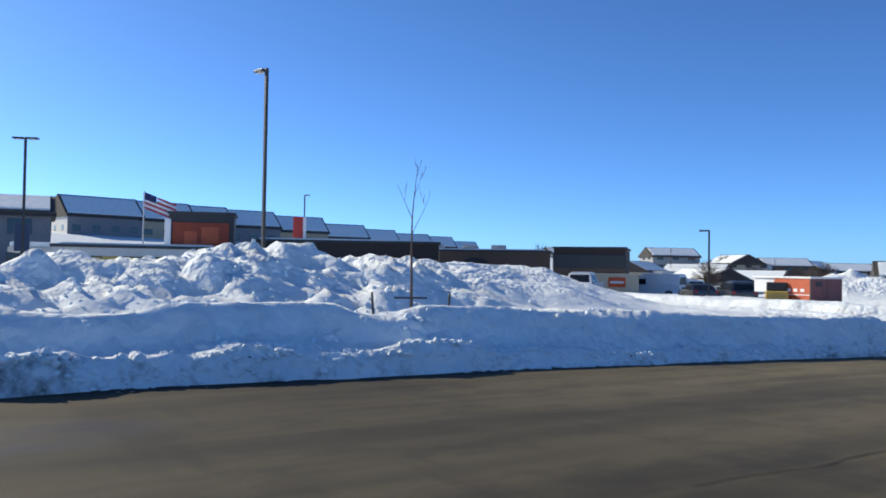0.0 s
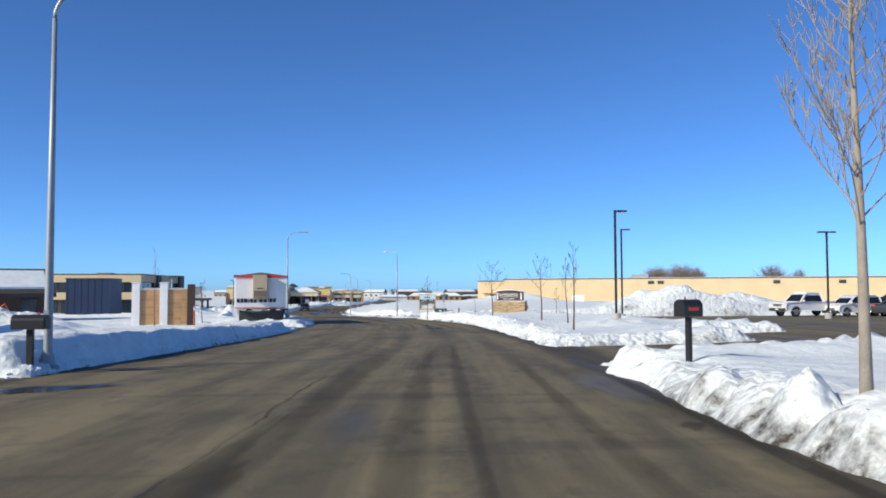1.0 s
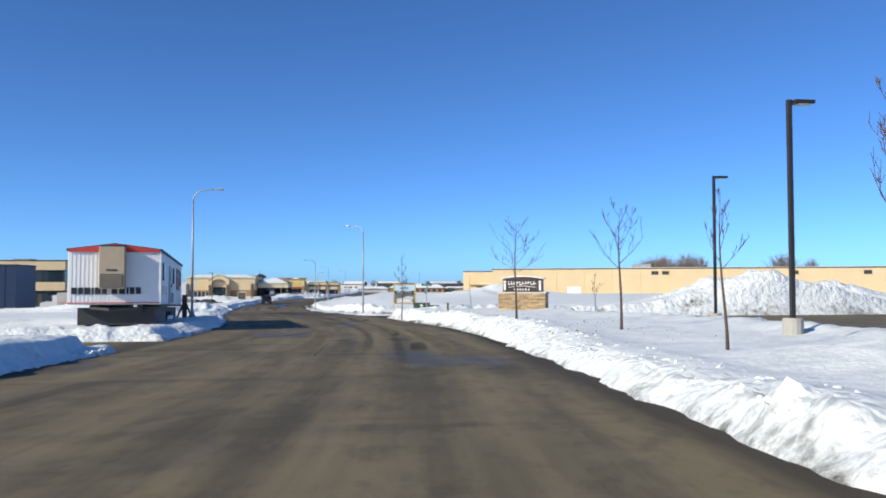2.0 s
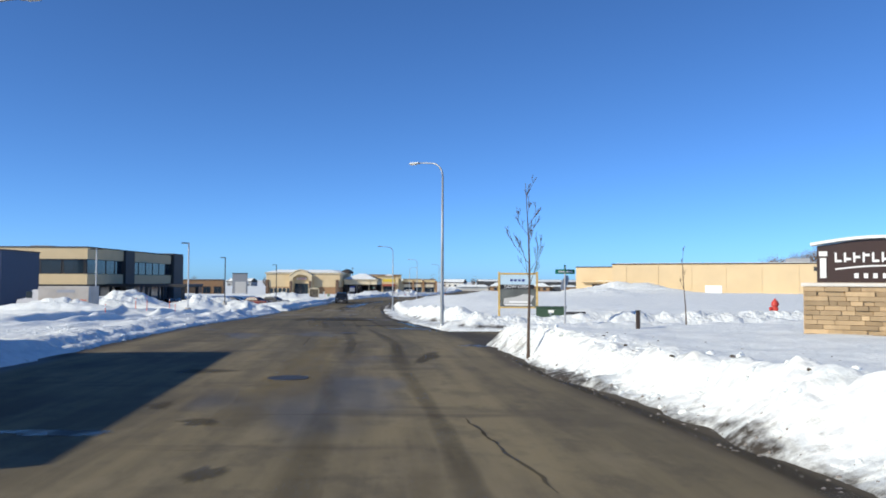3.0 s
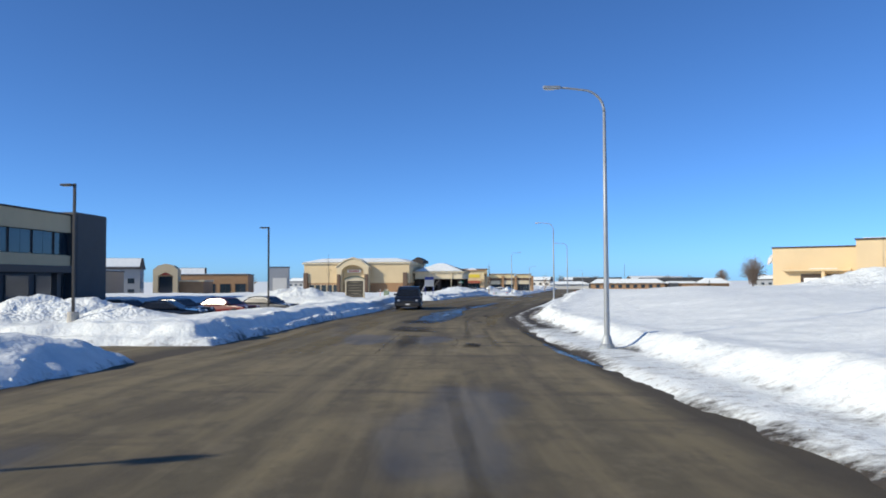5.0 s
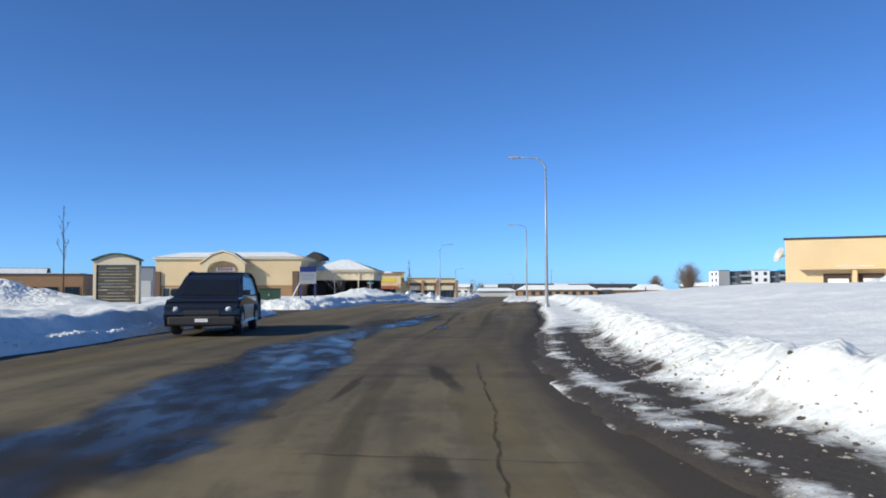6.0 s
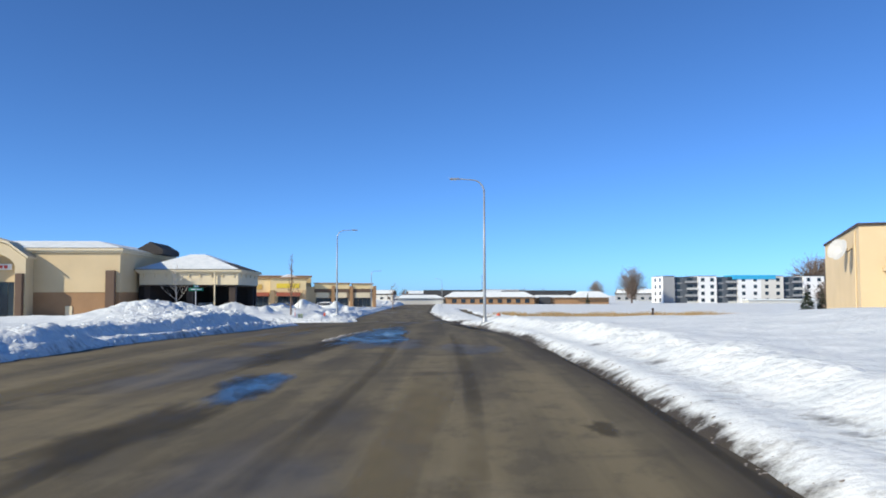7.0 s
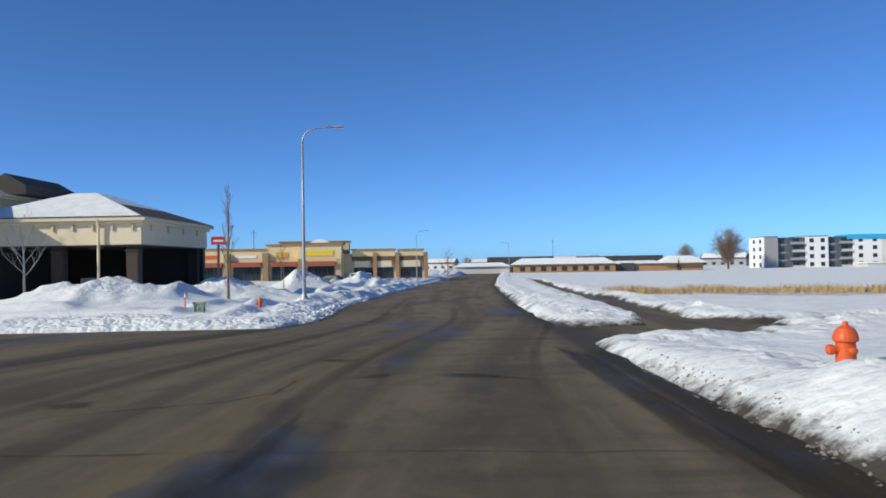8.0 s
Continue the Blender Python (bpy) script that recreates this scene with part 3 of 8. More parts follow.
def snow_depth(x, y):
    d = cleared(x, y)
    left = x < (road_left(y) + road_right(y)) / 2
    bump = lumps(x, y, 1.4, 3, 5)
    ragged = d + np.where(left, 0.3, np.interp(y, (100, 195, 208), (0.3, 0.3, 0.1))) * bump
    swell = 0.1 * lumps(x, y, 5.0, 2, 3)
    # left bank: a low lip, then a steep higher tier
    el = np.interp(y, (0, 16, 24, 28, 31, 37, 42, 52, 66, 75, 95, 110, 160, 172, 215, 224, 240, 256, 262, 276, 300), (0.66, 0.66, 0.58, 0.44, 0.4, 0.56, 0.52, 0.42, 0.36, 0.26, 0.26, 0.18, 0.2, 0.62, 0.6, 0.34, 0.4, 0.56, 0.2, 0.2, 0.3)) + swell
    tier = np.interp(y, (0, 14, 20, 64, 76, 160, 172, 215), (1.0, 1.0, 0.4, 0.34, 0.5, 0.5, 0.75, 0.6)) + np.interp(y, (31, 70), (0.25, 0.5)) * lumps(x, y, 4.0, 2, 43) + np.interp(y, (31, 70), (0.14, 0.4)) * lumps(x, y, 1.1, 2, 47)
    low = np.interp(y, (14, 20, 64, 76), (0.45, 0.25, 0.25, 0.45))
    zl = el * ((low + np.interp(y, (14, 20, 64, 76), (0.3, 0.12, 0.12, 0.3)) * lumps(x, y, 1.7, 2, 49)) * step(0.0, 0.28, ragged) + (1 - low) * step(tier, tier + np.interp(y, (66, 76), (0.2, 0.3)), ragged))
    zl = zl + np.interp(y, (0, 18, 26, 35, 90, 130, 170, 215, 260, 270), (0.24, 0.2, 0.1, 0.1, 0.08, 0.05, 0.12, 0.1, 0.12, 0.05)) * np.exp(-(((d - tier - np.interp(y, (20, 35), (0.42, 0.7))) / np.interp(y, (20, 35), (0.3, 0.5))) ** 2))
    zl = zl - np.interp(y, (-6, 24, 30), (0.45, 0.42, 0)) * step(tier + 0.45, tier + 1.4, d)
    # ledges that the plough left in the cut face
    zl = zl + 0.032 * np.sin(zl * 38 + 5 * lumps(x, y, 2.6, 2, 53)) * step(0.1, 0.25, zl) * np.interp(y, (0, 66, 100), (1, 1, 0))
    rows = np.interp(y, (100, 115, 158, 165, 275, 282, 330), (0, 1, 1, 0, 0, 1, 1))
    for k, (away, high) in enumerate(((1.5, 0.2), (2.9, 0.3), (4.8, 0.32), (7.4, 0.35), (10.5, 0.3))):
        bend = lumps(d * 0.2, y / 4.5, 1.0, 2, 70 + k)
        zl = zl + rows * high * np.exp(-(((d - away - 0.9 * bend) / 0.42) ** 2)) * np.clip(0.75 + 1.6 * lumps(d * 0.2, y / 4.0, 1.0, 2, 80 + k), 0, 1.3)
    # right bank: dirty lip, terrace, then the bank proper
    er = np.interp(y, (20, 35, 43, 60, 70, 100, 108, 140, 150, 245, 256, 261, 265, 269, 280), (0.38, 0.3, 0.16, 0.28, 0.5, 0.5, 0.42, 0.42, 0.5, 0.42, 0.42, 0.36, 0.2, 0.14, 0.2)) + swell
    wt = np.interp(y, _TERRACE_Y, _TERRACE_W)
    lip = np.minimum(np.interp(y, (24, 58, 78, 84, 94, 104, 112, 140, 160, 185, 198, 208, 270), (0.2, 0.2, 0.18, 0.06, 0.06, 0.12, 0.07, 0.07, 0.13, 0.07, 0.08, 0.17, 0.2)), er)
    zr = lip * step(0.0, 0.5, ragged) + (er - lip) * step(wt, wt + np.where(wt > 0.4, 1.0, np.interp(y, (20, 56, 62, 78, 86, 92, 104, 200, 250, 256), (0.45, 0.5, 1.3, 1.2, 0.6, 0.5, 1.2, 1.5, 1.5, 0.8))), ragged)
    zr = zr + np.interp(y, (60, 104, 112, 118, 136, 146), (0.1, 0.08, 0.1, 0.34, 0.34, 0.08)) * np.exp(-(((d - wt - 1.2) / 0.75) ** 2)) * (0.9 + 1.2 * lumps(x, y, 2.2, 2, 91))
    z = np.where(left, zl, zr) - 0.16 * step(0.12, -0.1, ragged)
    # broken lumps, coarse near the road and fading outwards
    fade = step(0.02, 0.35, ragged) * np.where(left, np.where(y < 66, np.interp(y, (10, 20), (0.2, 0.07)) + np.interp(y, (12, 22), (0.6, 0.25)) * np.exp(-np.maximum(d - 0.3, 0) / 0.3), 1.0) * np.exp(-np.maximum(d - 1.6, 0) / 2.6) * np.interp(y, (0, 60, 72, 78, 98, 108, 158, 216, 224, 262, 274), (1.2, 1.1, 0.7, 0.2, 0.2, 0.35, 0.35, 0.25, 0.8, 0.7, 0.35)), np.exp(-np.abs(d - wt - np.interp(y, (100, 108), (0.45, 0.9))) / 0.55) * np.interp(y, (30, 45, 66, 105, 112, 140, 150, 180, 186, 203, 210, 240, 253, 257, 270), (1.7, 1.2, 1.4, 1.6, 1.4, 1.4, 0.45, 0.5, 1.2, 1.2, 0.7, 0.55, 0.6, 0.75, 0.75)))
    quiet = np.clip(0.45 + 1.5 * value_noise(x / 3.1, y / 3.1, 77) - 0.3, 0.15, 1.3)
    busy = (fade > 0.02) & (np.abs(y - 150) < 190)
    add = np.zeros_like(z)
    xb, yb = x[busy], y[busy]
    add[busy] = 0.17 * boulders(xb + 0.1 * bump[busy], yb, 0.7, 101) + 0.11 * boulders(xb, yb + 0.1 * bump[busy], 0.36, 111) - 0.06
    z = z + add * fade * quiet + 0.07 * fade * lumps(x, y, 0.8, 2, 9) + step(0.3, 3, d) * 0.1 * lumps(x, y, 4.0, 3, 13) + step(0.3, 2, d) * 0.03 * lumps(x, y, 0.9, 2, 15)
    top = np.zeros_like(z)
    for hx, hy, a, b, h, turn in _HEAPS:
        reach = 2.4 * max(a, b)
        near = (np.abs(x - hx) < reach) & (np.abs(y - hy) < reach)
        if not near.any():
            continue
        xx, yy = x[near], y[near]
        c, s = math.cos(radians(turn)), math.sin(radians(turn))
        u, v = ((xx - hx) * c + (yy - hy) * s) / a, ((yy - hy) * c - (xx - hx) * s) / b
        r = u * u + v * v
        body = np.exp(-1.15 * r) * (h + 0.35 * h * lumps(xx, yy, 2.0, 3, 31) + min(h, 1) * (0.3 * boulders(xx, yy, 1.0, 131) + 0.2 * boulders(xx, yy, 0.55, 137) - 0.15))
        top[near] = np.maximum(top[near], np.where(r < 5, body, 0) * step(-0.4, 0.8, d[near]))
    long = (y > -3) & (y < 32) & (x < -11.5) & (x > -32)
    if long.any():
        xx, yy = x[long], y[long]
        h = np.interp(yy + 0.5 * lumps(xx, yy, 2.0, 2, 151), _RIDGE_Y, _RIDGE_H)
        u = xx + 19.8 + 0.9 * lumps(xx, yy, 3.0, 2, 155)
        shape = np.where(u > 0, 0.42 * np.clip(1 - (u + 1) / 7.8, 0, 1) + 0.58 * (1 - step(-0.5, 4.2, u)), 1 - step(1.0, 7.0, -u))
        body = shape * h * (1 + 0.2 * lumps(xx, yy, 1.8, 3, 161)) + step(0.12, 0.4, shape * h) * np.interp(yy, (20, 23), (1, 0.15)) * (0.3 * boulders(xx, yy, 0.95, 163) + 0.26 * boulders(xx, yy, 0.55, 167) + 0.35 * lumps(xx, yy, 1.3, 4, 171) - 0.2)
        top[long] = np.maximum(top[long], body)
    # dug-out snow round the hydrant
    z = z - 0.26 * np.exp(-((x - 7.7) ** 2 + (y - 261.2) ** 2) / 0.6)
    return z + top, d


def surface(x, y):
    """The ground that a thing at x, y stands on, snow included."""
    s, _ = snow_depth(np.array([float(x)]), np.array([float(y)]))
    return float(grade(np.array([float(x)]), np.array([float(y)]))[0] + max(s[0], 0.0))


def grid_mesh(name, xs, ys, zs, mat, uv=None, attribute=None, more=None):
    rows, cols = xs.shape
    me = bpy.data.meshes.new(name)
    co = np.stack([xs, ys, zs], -1).reshape(-1, 3)
    i = np.arange(rows * cols).reshape(rows, cols)
    quads = np.stack([i[:-1, :-1], i[:-1, 1:], i[1:, 1:], i[1:, :-1]], -1).reshape(-1, 4)
    me.vertices.add(len(co))
    me.vertices.foreach_set("co", co.astype(np.float32).ravel())
    me.loops.add(quads.size)
    me.loops.foreach_set("vertex_index", quads.astype(np.int32).ravel())
    me.polygons.add(len(quads))
    me.polygons.foreach_set("loop_start", np.arange(0, quads.size, 4, dtype=np.int32))
    me.polygons.foreach_set("use_smooth", np.ones(len(quads), dtype=bool))
    me.update(calc_edges=True)
    if uv is not None:
        layer = me.uv_layers.new(name="UVMap")
        layer.data.foreach_set("uv", uv.reshape(-1, 2)[quads.ravel()].astype(np.float32).ravel())
    for key, values in (more or {}).items():
        a = me.attributes.new(key, "FLOAT", "POINT")
        a.data.foreach_set("value", values.astype(np.float32).ravel())
    if attribute is not None:
        a = me.attributes.new("grit", "FLOAT", "POINT")
        a.data.foreach_set("value", attribute.astype(np.float32).ravel())
    me.materials.append(M[mat])
    return new(name, me)


# stations along the road and out from its edges
_ys = np.concatenate([-np.geomspace(30, 1500, 26)[::-1], np.arange(-28, 2, 1.0), np.arange(2, 60, 0.15), np.arange(60, 275, 0.2), np.arange(275, 302, 0.22), np.arange(302, 340, 0.5), 340 + np.geomspace(1, 2200, 60)])
_out = np.concatenate([np.arange(-0.6, 6, 0.13), np.arange(6, 16, 0.22), np.arange(16, 28, 0.45), 30 + np.geomspace(1, 2000, 50)])
_half = len(_out)
_yy = np.repeat(_ys[:, None], 2 * _half, 1)
_lx, _rx = road_left(_ys)[:, None], road_right(_ys)[:, None]
_xx = np.concatenate([(_lx - _out[None, :])[:, ::-1], _rx + _out[None, :]], 1)
_depth, _dist = snow_depth(_xx, _yy)
_wt = np.where(_xx > road_right(_yy), np.interp(_yy, _TERRACE_Y, _TERRACE_W), 0.0)
_right = _xx > (road_left(_yy) + road_right(_yy)) / 2
_grit = np.exp(-np.maximum(_dist - np.where(_right, 0.12, 0.0), 0) / np.where(_right, np.interp(_yy, (40, 52, 60, 78, 84, 100, 140, 200, 208, 275), (0.4, 0.3, 0.12, 0.12, 0.3, 0.4, 0.42, 0.42, 0.2, 0.2)), 0.35)) * np.where(_right, np.interp(_yy, (24, 40, 60, 84, 88, 92, 112, 122, 200, 208, 275), (0.9, 0.8, 0.6, 0.7, 0.9, 0.5, 0.5, 1.1, 1.3, 0.95, 1.3)), 0.55) * (0.75 + 0.9 * lumps(_xx, _yy, 6.0, 3, 51))
_dirt = np.interp(_yy, (60, 80, 92, 98, 105, 112, 140, 150, 178, 184, 200, 206, 275), (0.2, 0.7, 0.7, 0.2, 0.2, 0.38, 0.38, 0.32, 0.4, 0.8, 0.75, 0.26, 0.15))
_ruts = np.interp(_yy, (180, 185, 200, 206), (0, 1, 1, 0)) * _right
_line = _dist + 0.12 * lumps(_xx, _yy, 2.5, 2, 211)
_dirt = _dirt * (1 - 0.25 * _ruts) + _ruts * (1.0 * np.exp(-(((_line - 0.2) / 0.16) ** 2)) + 1.2 * np.exp(-(((_line - 0.95) / 0.27) ** 2)))
_grit = np.maximum(_grit * (1 - 0.4 * _ruts), _dirt * step(0.25, -0.1, _dist - _wt - np.interp(_yy, (97, 105), (-0.05, 0.25))) * (_xx - road_right(_yy) < 3.5) * _right * (_wt > 0.2) * (1 + 0.7 * lumps(_xx, _yy, 1.5, 3, 57) + 0.8 * _ruts * lumps(_xx, _yy, 0.55, 2, 59)))
_grit = _grit + 0.6 * np.exp(-(((_dist - _wt - 0.2) / 0.22) ** 2)) * np.clip(lumps(_xx, _yy, 1.6, 3, 61) * 2 - 0.1, 0, 1) * _right * np.interp(_yy, (60, 78, 86), (0.1, 0.1, 1))
_heaped = np.clip((_depth - 0.75) / 0.35, 0, 1)
_calm = np.interp(_yy, (100, 108, 214, 222), (1, 0.35, 0.35, 1))
_broken = np.clip(np.maximum(np.where(_right, np.interp(_yy, (20, 45, 66, 100, 108, 140, 150, 180, 186, 203, 210, 245, 256), (1.2, 1.0, 0.95, 1.3, 1.05, 1.05, 0.3, 0.4, 1.0, 1.0, 0.65, 0.5, 0.7)) * np.exp(-np.abs(_dist - _wt - np.interp(_yy, (100, 108), (0.4, 0.8))) / 0.7), 0.9 * _calm * np.interp(_yy, (20, 32, 66, 75), (1.15, 0.5, 0.5, 1)) * np.exp(-np.maximum(_dist - 1.8, 0) / 1.5)), _heaped) * (0.55 + 0.9 * value_noise(_xx / 2.7, _yy / 2.7, 201)), 0, 1.2)
ground = grid_mesh("ground", _xx, _yy, grade(_xx, _yy) + _depth, "snow", attribute=_grit, more={"broken": _broken})
tagged(ground, "ploughed snow over flat ground with dirty lumpy banks", "ground", kind="structure")

_ry = np.concatenate([np.arange(-60, 340, 1.0), np.arange(340, 530, 4.0)])
_ru = np.concatenate([np.linspace(-64, -2, 40), np.array([0, 0.015, 0.035, 0.06, 0.1, 0.16, 0.3, 0.45, 0.6, 0.75, 0.84, 0.9, 0.94, 0.965, 0.985, 1.0]), 1 + np.linspace(2, 64, 40)])
_ryy = np.repeat(_ry[:, None], len(_ru), 1)
_rl, _rr = road_left(_ry)[:, None], road_right(_ry)[:, None]
_rxx = np.where(_ru < 0, _rl + _ru, np.where(_ru > 1, _rr + _ru - 1, _rl + (_rr - _rl) * _ru[None, :]))
_mid = (_rl + _rr) / 2
_clipz = grade(_rxx, _ryy)
_gut = np.exp(-np.minimum(np.maximum(_rxx - _rl, 0) / 0.3, np.maximum(_rr - _rxx, 0) / 0.55))
# brightness multiplier on the asphalt colour, set by hand for each stretch
_stretch_tone = np.interp(_ryy, (-40, 12, 22, 34, 60, 76, 98, 110, 114, 126, 136, 150, 166, 182, 192, 203, 214, 223, 232, 245, 262, 300),
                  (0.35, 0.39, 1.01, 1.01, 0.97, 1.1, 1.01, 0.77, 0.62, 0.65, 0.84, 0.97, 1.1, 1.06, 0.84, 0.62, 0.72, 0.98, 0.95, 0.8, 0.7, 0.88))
road = grid_mesh("road", _rxx, _ryy, _clipz, "asphalt", uv=np.stack([_rxx - _mid, _ryy], -1), attribute=_gut * ((_ru >= 0) & (_ru <= 1)), more={"salt": _stretch_tone})
tagged(road, "salt-stained brown grey asphalt street with damp patches", "road", kind="structure")


# ---- street lamps ----
def street_lamp(x, y, toward, z):
    """Tapered pole with a swept arm; toward: degrees the arm points to."""
    t = thing("street_lamp", x, y, z, toward, "tall galvanised steel street lamp with curved arm, in roadside snow", "street lamp", "street lamps along the road")
    part("pole", tube([(0, 0, -1.4), (0, 0, 0), (0, 0, 3), (0, 0, 6.2)], [0.085, 0.08, 0.063, 0.042], 12), "galvanised", t, smooth=True)
    arm = [(0.62 * (1 - math.cos(a)), 0, 6.2 + 0.62 * math.sin(a)) for a in [k * math.pi / 2 / 8 for k in range(9)]]
    arm += [(1.0, 0, 6.86), (1.3, 0, 6.88)]
    part("arm", tube(arm, [0.042 - 0.0015 * k for k in range(len(arm))], 10), "galvanised", t, smooth=True)
    head = bmesh.new()
    box(head, 1.24, 1.74, -0.09, 0.09, 6.84, 6.92, 0.03)
    h = part("lamp_head", head, "galvanised", t, "cobra-head lamp housing")
    part("lens", boxes((1.42, 1.7, -0.065, 0.065, 6.815, 6.845), bevel=0.01), "lamp_glass", h)
    part("base_flange", lathe([(0.21, -0.5), (0.21, -0.37), (0.16, -0.32), (0.1, -0.1)], 14), "galvanised", t)
    part("access_cover", boxes((-0.05, 0.05, -0.115, -0.08, 0.45, 0.7), bevel=0.01), "galvanised", t)
    return t


for lx, ly, turn, dz in ((-6.32, 38.7, 0, 0.48), (-5.84, 92.7, -8, 0.75), (4.64, 109.9, 145, 0.36), (-0.08, 166.9, 188, 0.6), (1.85, 219.1, 165, 0.48), (6.26, 257.7, 170, 0.6),
                         (-1.17, 286.9, 0, 0.8), (4.6, 362.0, -5, 0.4), (24.2, 416, 170, 0.4)):
    street_lamp(lx, ly, turn, float(np.interp(ly, _FY, _FZ)) + dz - 0.02)


def lot_lamp(x, y, top, heads=1, mat="bronze_pole", turn=0.0, width=0.055):
    z = surface(x, y)
    h = top - z
    t = thing("parking_lamp", x, y, z, turn, "slim parking lot lamp on a square pole" if heads else "pole", "parking lamp", "parking lot lamps")
    part("pole", boxes((-width, width, -width, width, -0.5, h), bevel=0.01), mat, t)
    part("base", lathe([(0.25, -0.5), (0.25, 0.35), (0.22, 0.4)], 14), "concrete", t, "round concrete footing")
    for side in ((-1,), (-1, 1))[heads - 1]:
        f = part("lamp_head", boxes((side * 0.08, side * 0.62, -0.16, 0.16, h - 0.1, h - 0.01), bevel=0.02), "bronze_pole", t)
        part("lens", boxes((side * 0.22, side * 0.56, -0.12, 0.12, h - 0.115, h - 0.098)), "lamp_glass", f)
    return t


for row in ((-32.2, 52.8, 4.15, 1, "bronze_pole", 40), (13.2, 63.6, 5.21, 1, "bronze_pole", 180), (18.9, 78.8, 5.4, 1, "bronze_pole", 180), (32.1, 74.6, 5.0, 2, "bronze_pole", 0),
            (-17.1, 146.4, 3.29, 1, "white_pole", 30), (-22.1, 178.7, 2.9, 1, "bronze_pole", 0), (-19.8, 201.0, 2.41, 1, "bronze_pole", 0), (-28.3, 154.0, 3.0, 2, "white_pole", 10),
            (-27.9, 19.6, 8.6, 1, "bronze_pole", 10), (-46, 14.6, 7.75, 2, "bronze_pole", 60), (-76.4, 45.8, 8.9, 1, "bronze_pole", 200)):
    lot_lamp(*row)


# ---- buildings ----
def wall_window(parent, x0, x1, z0, z1, y, side=-1, frame=0.06, panes=1, name="window", frame_mat="frame_dark"):
    """A framed window proud of a wall that faces -y (side -1) or +y."""
    o = side
    w = part(name, boxes((x0, x1, y, y + o * 0.05, z0, z0 + frame), (x0, x1, y, y + o * 0.05, z1 - frame, z1), (x0, x0 + frame, y, y + o * 0.05, z0 + frame, z1 - frame),
                         (x1 - frame, x1, y, y + o * 0.05, z0 + frame, z1 - frame)), frame_mat, parent)
    n = max(1, panes)
    for k in range(n):
        a, b = x0 + frame + (x1 - x0 - 2 * frame) * k / n, x0 + frame + (x1 - x0 - 2 * frame) * (k + 1) / n
        part("pane", boxes((a + 0.015, b - 0.015, y, y + o * 0.02, z0 + frame, z1 - frame)), "window_glass", w)
    return w


def long_store():
    """Low precast store with a lower wing; front faces -y in its own frame."""
    t = thing("store_building", 46.0, 258.7, -3.4, -28, "long low tan precast panel store building with flat roof", "building")
    top = 7.2
    part("wall", boxes((0, 118, 0, 34, -2.0, top)), "tan_panel", t)
    part("parapet_cap", boxes((-0.15, 118.1, -0.15, 34.1, top + 0.003, top + 0.25), bevel=0.03), "dark_brown", t)
    part("roof_snow", boxes((0.8, 117, 0.8, 33, top + 0.24, top + 0.36), bevel=0.05), "roof_snow", t)
    for k in range(16):
        x = 3 + k * 7.2
        part("pilaster", boxes((x, x + 0.28, -0.07, 0.02, -2.0, top - 0.05), bevel=0.02), "tan_panel", t)
    for x in (42, 44.6, 74.5, 90.2):
        v = part("vent", boxes((x, x + 1.7, -0.1, 0.02, top - 1.5, top - 0.6), bevel=0.02), "frame_dark", t, "dark louvred wall vent")
        for k in range(4):
            part("slat", boxes((x + 0.08, x + 1.62, -0.14, -0.095, top - 1.42 + k * 0.2, top - 1.36 + k * 0.2)), "charcoal", v)
    part("door", boxes((20.5, 24, -0.08, 0.02, -1.5, 2.6), bevel=0.03), "white_paint", t, "white overhead door")
    part("rooftop_unit", boxes((36, 41, 10, 14, top + 0.3, top + 1.4), bevel=0.1), "grey_siding", t)
    # lower wing, set back
    wing = part("wing", boxes((-13.6, -0.005, 15.8, 46, -2.0, top - 0.35)), "tan_panel", t)
    part("wing_cap", boxes((-13.75, -0.01, 15.65, 46.1, top - 0.347, top - 0.12), bevel=0.03), "dark_brown", t)
    ledge = part("door_canopy", boxes((-12.0, -2.0, 14.6, 15.79, 3.1, 3.42), bevel=0.04), "tan_panel", t, "tan door canopy with snow along its edge")
    part("snow_cap", boxes((-8, -4, 14.55, 15.6, 3.425, 3.52), bevel=0.04), "roof_snow", ledge)
    for x0, x1 in ((-9.4, -6.4), (-5.6, -2.9)):
        d = part("door_recess", boxes((x0, x1, 15.7, 15.82, -2, 2.6)), "dark_brown", t)
        part("door", boxes((x0 + 0.5, x1 - 0.25, 15.62, 15.72, -2, 2.0), bevel=0.03), "white_paint", d)
    part("post", boxes((-6.25, -5.75, 14.8, 15.6, -2, 3.08), bevel=0.03), "tan_panel", t)
    for k, z in ((20, 5.0), (24, 5.3)):
        d = part("dish", lathe([(0.1, 0), (0.7, 0.16), (0.95, 0.36), (0.9, 0.38), (0.1, 0.05)], 18), "pale_grey", t, "grey satellite dish on a wall bracket")
        d.matrix_local = pose(-14.4, k, z, 0, -70, 30)
        part("bracket", tube([(0, 0, 0.02), (0.1, 0, -0.5), (0.5, 0, -0.75)], [0.04, 0.04, 0.04]), "frame_dark", d)
    part("downspout", tube([(-13.66, 18, -2), (-13.66, 18, top - 0.6)], [0.06, 0.06]), "tan_panel", t)
    return t


long_store()


